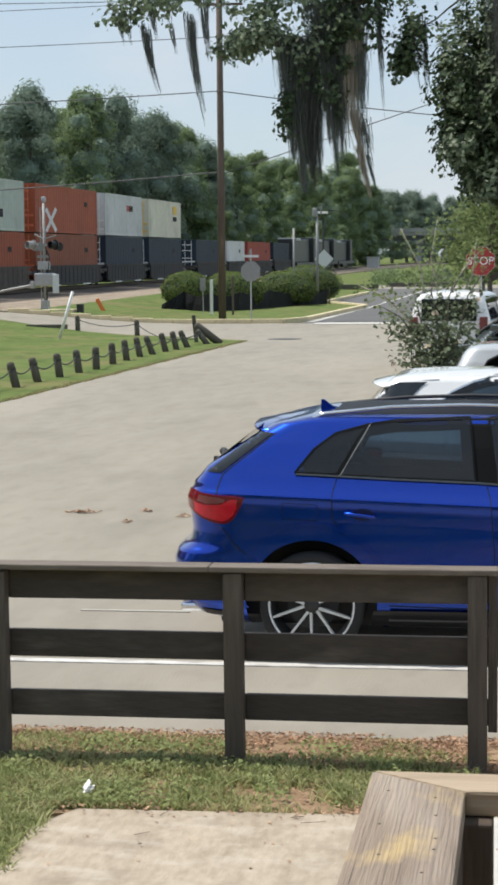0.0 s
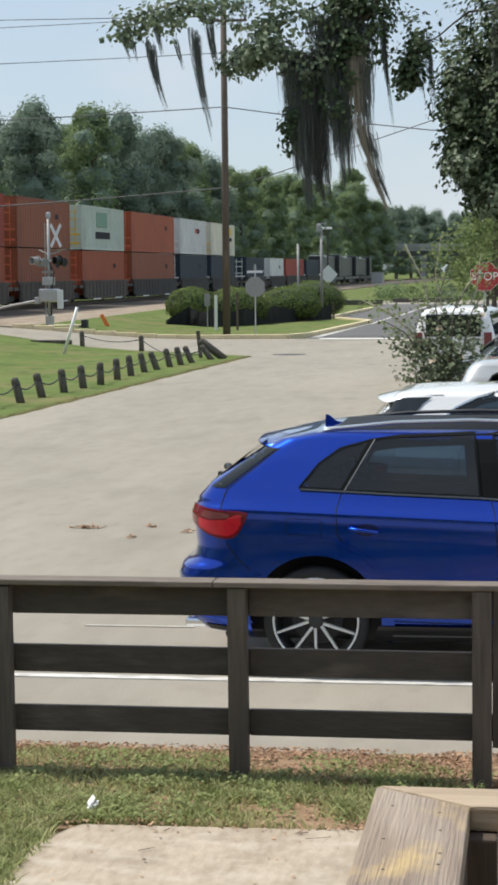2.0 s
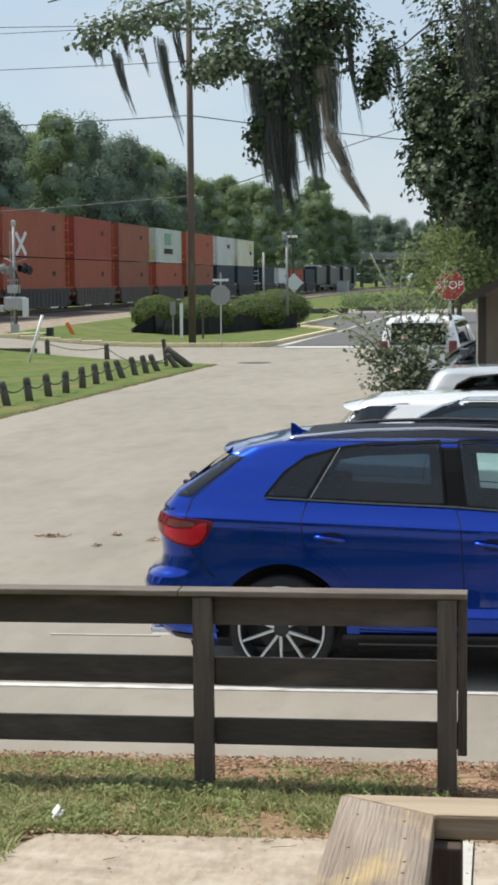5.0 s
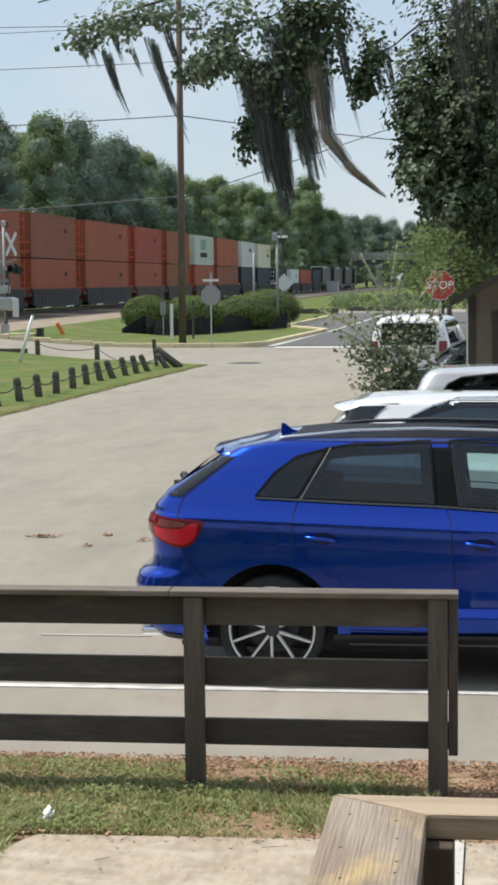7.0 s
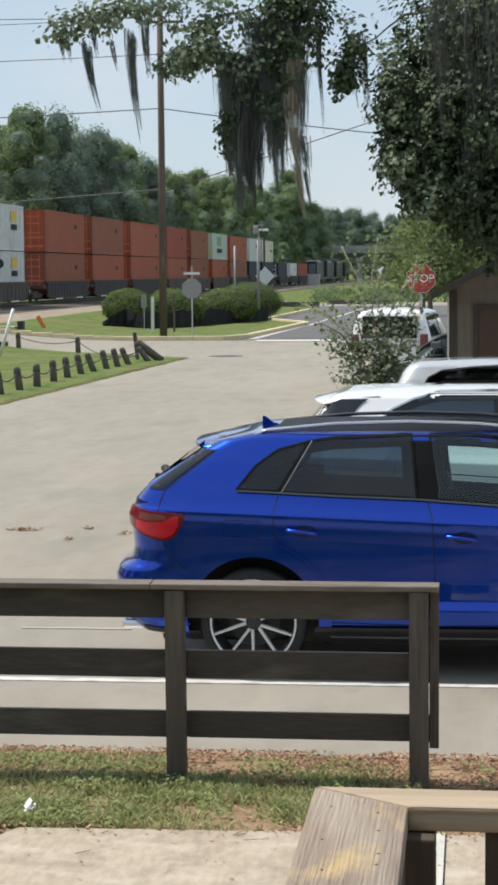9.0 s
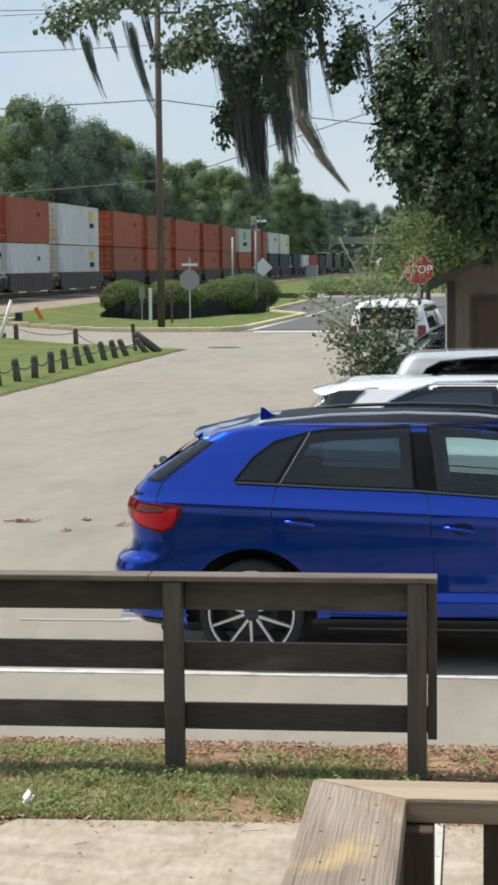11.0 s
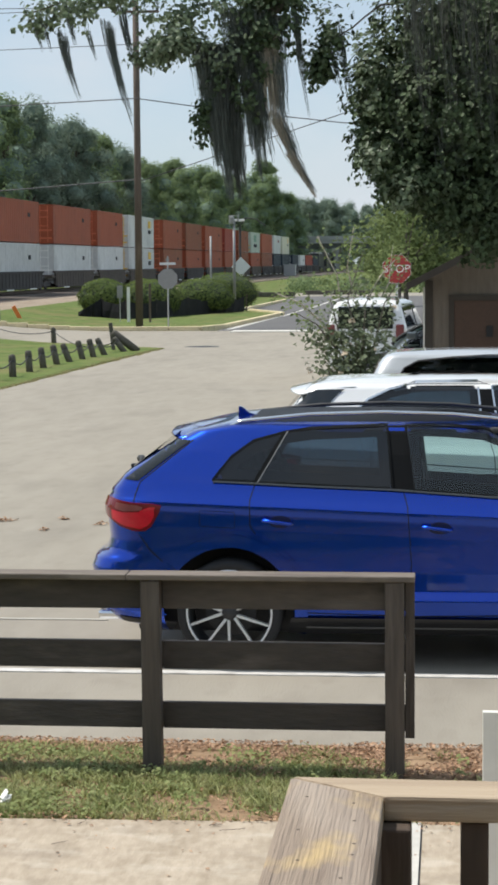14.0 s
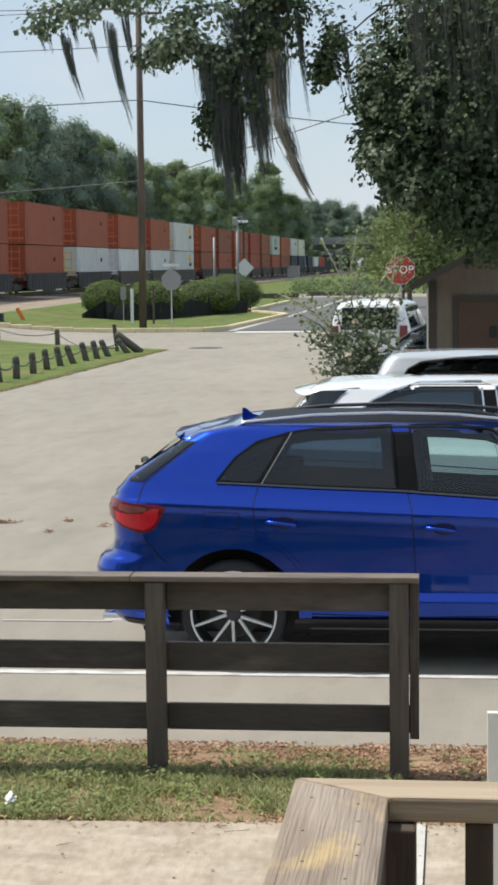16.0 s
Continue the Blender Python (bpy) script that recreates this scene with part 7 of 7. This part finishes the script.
def bridge():
    t = thing("road_bridge", pose(-31, 470, 0, 0, 0, 0), "grey concrete road bridge over the railway", "bridge")
    part("deck", boxm(-60, 40, -6, 6, 7.2, 8.0), M["bridge"], t)
    part("parapet", boxm(-60, 40, -6.2, -5.9, 8.0, 8.9), M["bridge"], t)
    part("parapet", boxm(-60, 40, 5.9, 6.2, 8.0, 8.9), M["bridge"], t)
    for y in (-5, -2.5, 0, 2.5, 5):
        part("girder", boxm(-60, 40, y - 0.3, y + 0.3, 6.1, 7.2), M["bridge_dark"], t)
    for x in (-9.5, 4.0, 20):
        p = part("pier", boxm(x - 0.9, x + 0.9, -5.5, 5.5, 5.2, 6.1), M["bridge"], t)
        for y in (-4.5, 0, 4.5):
            part("column", boxm(x - 0.6, x + 0.6, y - 0.6, y + 0.6, -0.2, 5.2), M["bridge"], p)
    s = thing("embankment", pose(-31, 470, 0), "grassy slope under the bridge end", "embankment", kind="structure")
    b = bmesh.new()
    prism(b, [(-70, 0), (-16, 0), (-24, 5.8), (-70, 5.8)], -14, 14)
    bmesh.ops.transform(b, matrix=Matrix(((1, 0, 0, 0), (0, 0, 1, 0), (0, 1, 0, 0), (0, 0, 0, 1))), verts=b.verts[:])
    bmesh.ops.recalc_face_normals(b, faces=b.faces[:])
    part("slope", b, M["lawn"], s)
    t = thing("equipment_cabinet", pose(-26.0, 320, 0.55), "grey trackside equipment cabinet", "cabinet")
    part("body", boxm(-0.95, 0.95, -0.7, 0.7, -0.1, 1.8, bevel=0.05), M["steel"], t)
    part("roof", boxm(-1.05, 1.05, -0.8, 0.8, 1.8, 1.92), M["steel"], t)
    t = thing("white_dish", pose(-33.1, 425, 0), "white round disc on a post beyond the track", "disc")
    part("post", tubem([(0, 0, 0), (0, 0, 3.0)], 0.06, 8), M["steel"], t)
    d = part("disc", ngon(20, 0.62, -0.06, 0.0, 0), M["white"], t)
    d.matrix_basis = pose(0, -0.1, 3.5, 0, 0, 30)
    # concrete barriers and timbers beyond the far street
    for i, (x, y, L) in enumerate(((-14.4, 160, 3.6), (-9.6, 168, 5.5), (-17.5, 166, 3.0))):
        k = thing("low_timber", pose(x, y, 0), "dark low timber barrier on the grass", "barrier", "timbers by the far street")
        part("beam", boxm(-L / 2, L / 2, -0.15, 0.15, 0, 0.35, bevel=0.03), M["post_black"], k)


bridge()


# ---- far parked cars, seen past the shrub ----
BOXY = dict(SUV)
BOXY["rear"] = [(0.20, 0.3), (0.3, 0.05), (0.6, 0.0), (0.9, 0.03), (1.1, 0.05), (1.5, 0.14), (1.66, 0.22), (1.72, 0.5), (1.76, 1.2)]
BOXY["front"] = [(0.20, 4.5), (0.5, 4.7), (0.9, 4.66), (1.05, 4.4), (1.1, 3.6), (1.5, 3.1), (1.66, 2.9), (1.72, 2.7), (1.76, 2.2)]
BOXY["width"] = [(0.20, 0.8), (0.3, 0.9), (0.6, 0.94), (1.0, 0.945), (1.1, 0.92), (1.5, 0.80), (1.66, 0.74), (1.72, 0.55), (1.76, 0.3)]
BOXY["lean"] = 0.0
BG = [(0.3, 1.15), (0.36, 1.56), (1.9, 1.60), (1.95, 1.15)]
BF = [(2.05, 1.15), (2.05, 1.60), (2.85, 1.56), (3.3, 1.15)]
far = car(pose(-1.92, 44.3, 0, 0, 0, 84), "white boxy off-road car with a dark rear window", M["white_car"], scaled(BOXY, 1, 1.07), (0.9, 3.8), 0.38, 0.26, [(glass_of(BG, 1, 1.07), "privacy", M["black"]), (glass_of(BF, 1, 1.07), "privacy", M["black"])], "privacy", doors=(), tail=False, bars=False)
part("rear_window", boxm(0.02, 0.20, -0.62, 0.62, 1.20, 1.70, bevel=0.03), M["glass"], far)
for y in (-0.78, 0.78):
    part("tail_lamp", boxm(-0.01, 0.06, y - 0.09, y + 0.09, 0.95, 1.3, bevel=0.02), M["lamp_pale"], far)
car(pose(2.25, 40.6, 0, 0, 0, 172), "dark blue-grey saloon car with a pale windscreen", M["grey_car"], scaled(SUV, 1.0, 0.92), (0.99, 3.7), 0.34, 0.25, [(glass_of(SLEEK, 1, 0.92), "pane", M["chrome"]), (glass_of(FRONT_GLASS, 1, 0.92), "pane", M["chrome"])], "pane", doors=(), bars=False)
car(pose(-0.2, 52.0, 0, 0, 0, 20), "white van parked beyond the shed", M["white_car"], scaled(BOXY, 1.0, 1.12), (0.9, 3.8), 0.36, 0.25, [(glass_of(BG, 1, 1.12), "privacy", M["black"])], "privacy", doors=(), tail=False, bars=False)

# ---- things lying on the asphalt ----
random.seed(101)
for x, y, w, mm in ((-4.77, 20.4, 0.09, "litter"), (-4.1, 20.55, 0.03, "litter"), (-3.62, 20.15, 0.035, "litter"), (-4.13, 19.7, 0.02, "litter")):
    b = bmesh.new()
    for _ in range(90 if w > 0.05 else 22):
        q = random.gauss(0, w)
        leaf(b, (q, random.gauss(0, 0.04), rnd(0.0, 0.035) * max(0.2, 1 - abs(q) / (2 * w))), rnd(0.025, 0.05), (0, 0, 1), 0.6)
    t = thing("leaf_clump", pose(x, y, -0.015), "small heap of dry leaves on the asphalt", "leaves", "leaf heaps on the street")
    part("leaves", b, M["litter"], t)
t = thing("paper_scrap", pose(-2.19, 9.44, 0.0), "crumpled white paper scrap in the grass", "litter")
b = bmesh.new()
for k in range(5):
    leaf(b, (rnd(-0.02, 0.02), rnd(-0.01, 0.01), 0.025 + 0.009 * k), 0.075, (-0.5, -0.45, 0.75), 0.3)
part("scrap", b, M["white"], t)


# ---- unseen building added behind the porch ----
def building():
    # never in view; its brown wall is there to darken the blue car's reflections
    t = thing("porch_building", pose(0, 0, 0), "unseen brown timber building added behind the porch to darken reflections", "building", kind="structure")
    part("wall", boxm(-9, 12, -3.2, -3.0, -0.1, 4.2), M["shed"], t)
    part("wall", boxm(-9, -8.8, -11, -3.2, -0.1, 4.2), M["shed"], t)
    part("wall", boxm(11.8, 12, -11, -3.2, -0.1, 4.2), M["shed"], t)
    part("roof", boxm(-9.6, 12.6, -11.5, -2.3, 4.2, 4.4), M["shingle"], t)


building()


# ---- motion ----
SWAY = [(0.0, 0), (0.8, 1), (1.6, 3), (2.4, 4), (3.0, 6), (3.5, 10), (4.2, 14), (5.2, 8), (6.3, 15), (7.0, 17), (7.6, 10), (8.2, 4), (9.0, -2), (10.2, 5), (11.4, 13), (12.0, 11), (12.5, 9), (13.2, 10), (13.8, 8), (14.5, 9), (15.2, 5), (16.0, 6)]


def motions():
    d = TRACK.to_3x3() @ Vector((0, 1, 0))
    for ob in TRAIN:
        m = ob.matrix_basis.copy()
        walk(ob, [(t, Matrix.Translation(d * (SPEED * t)) @ m) for t in (0.0, 4.0, 8.0, 12.0, 16.0)])
    # each piece of a rope: its lean at rest, and its share of the wind
    for ob, i in ROPES:
        m = ob.matrix_basis.copy()
        rest, share = ((1.5, 0.45), (6.0, 1.0), (3.0, 0.75))[i]
        walk(ob, [(t, m @ pose(0, 0, 0, 0, -rest - a * share, 0)) for t, a in SWAY])
    for i, (ob, k) in enumerate(MOSS):
        m = ob.matrix_basis.copy()
        walk(ob, [(t, m @ pose(0, 0, 0, 1.5 * math.sin(t * 1.3 + i), -a * k - 1.2 * math.sin(t * 1.7 + i * 2.1) * min(1, t * (16 - t)), 0)) for t, a in SWAY])


motions()
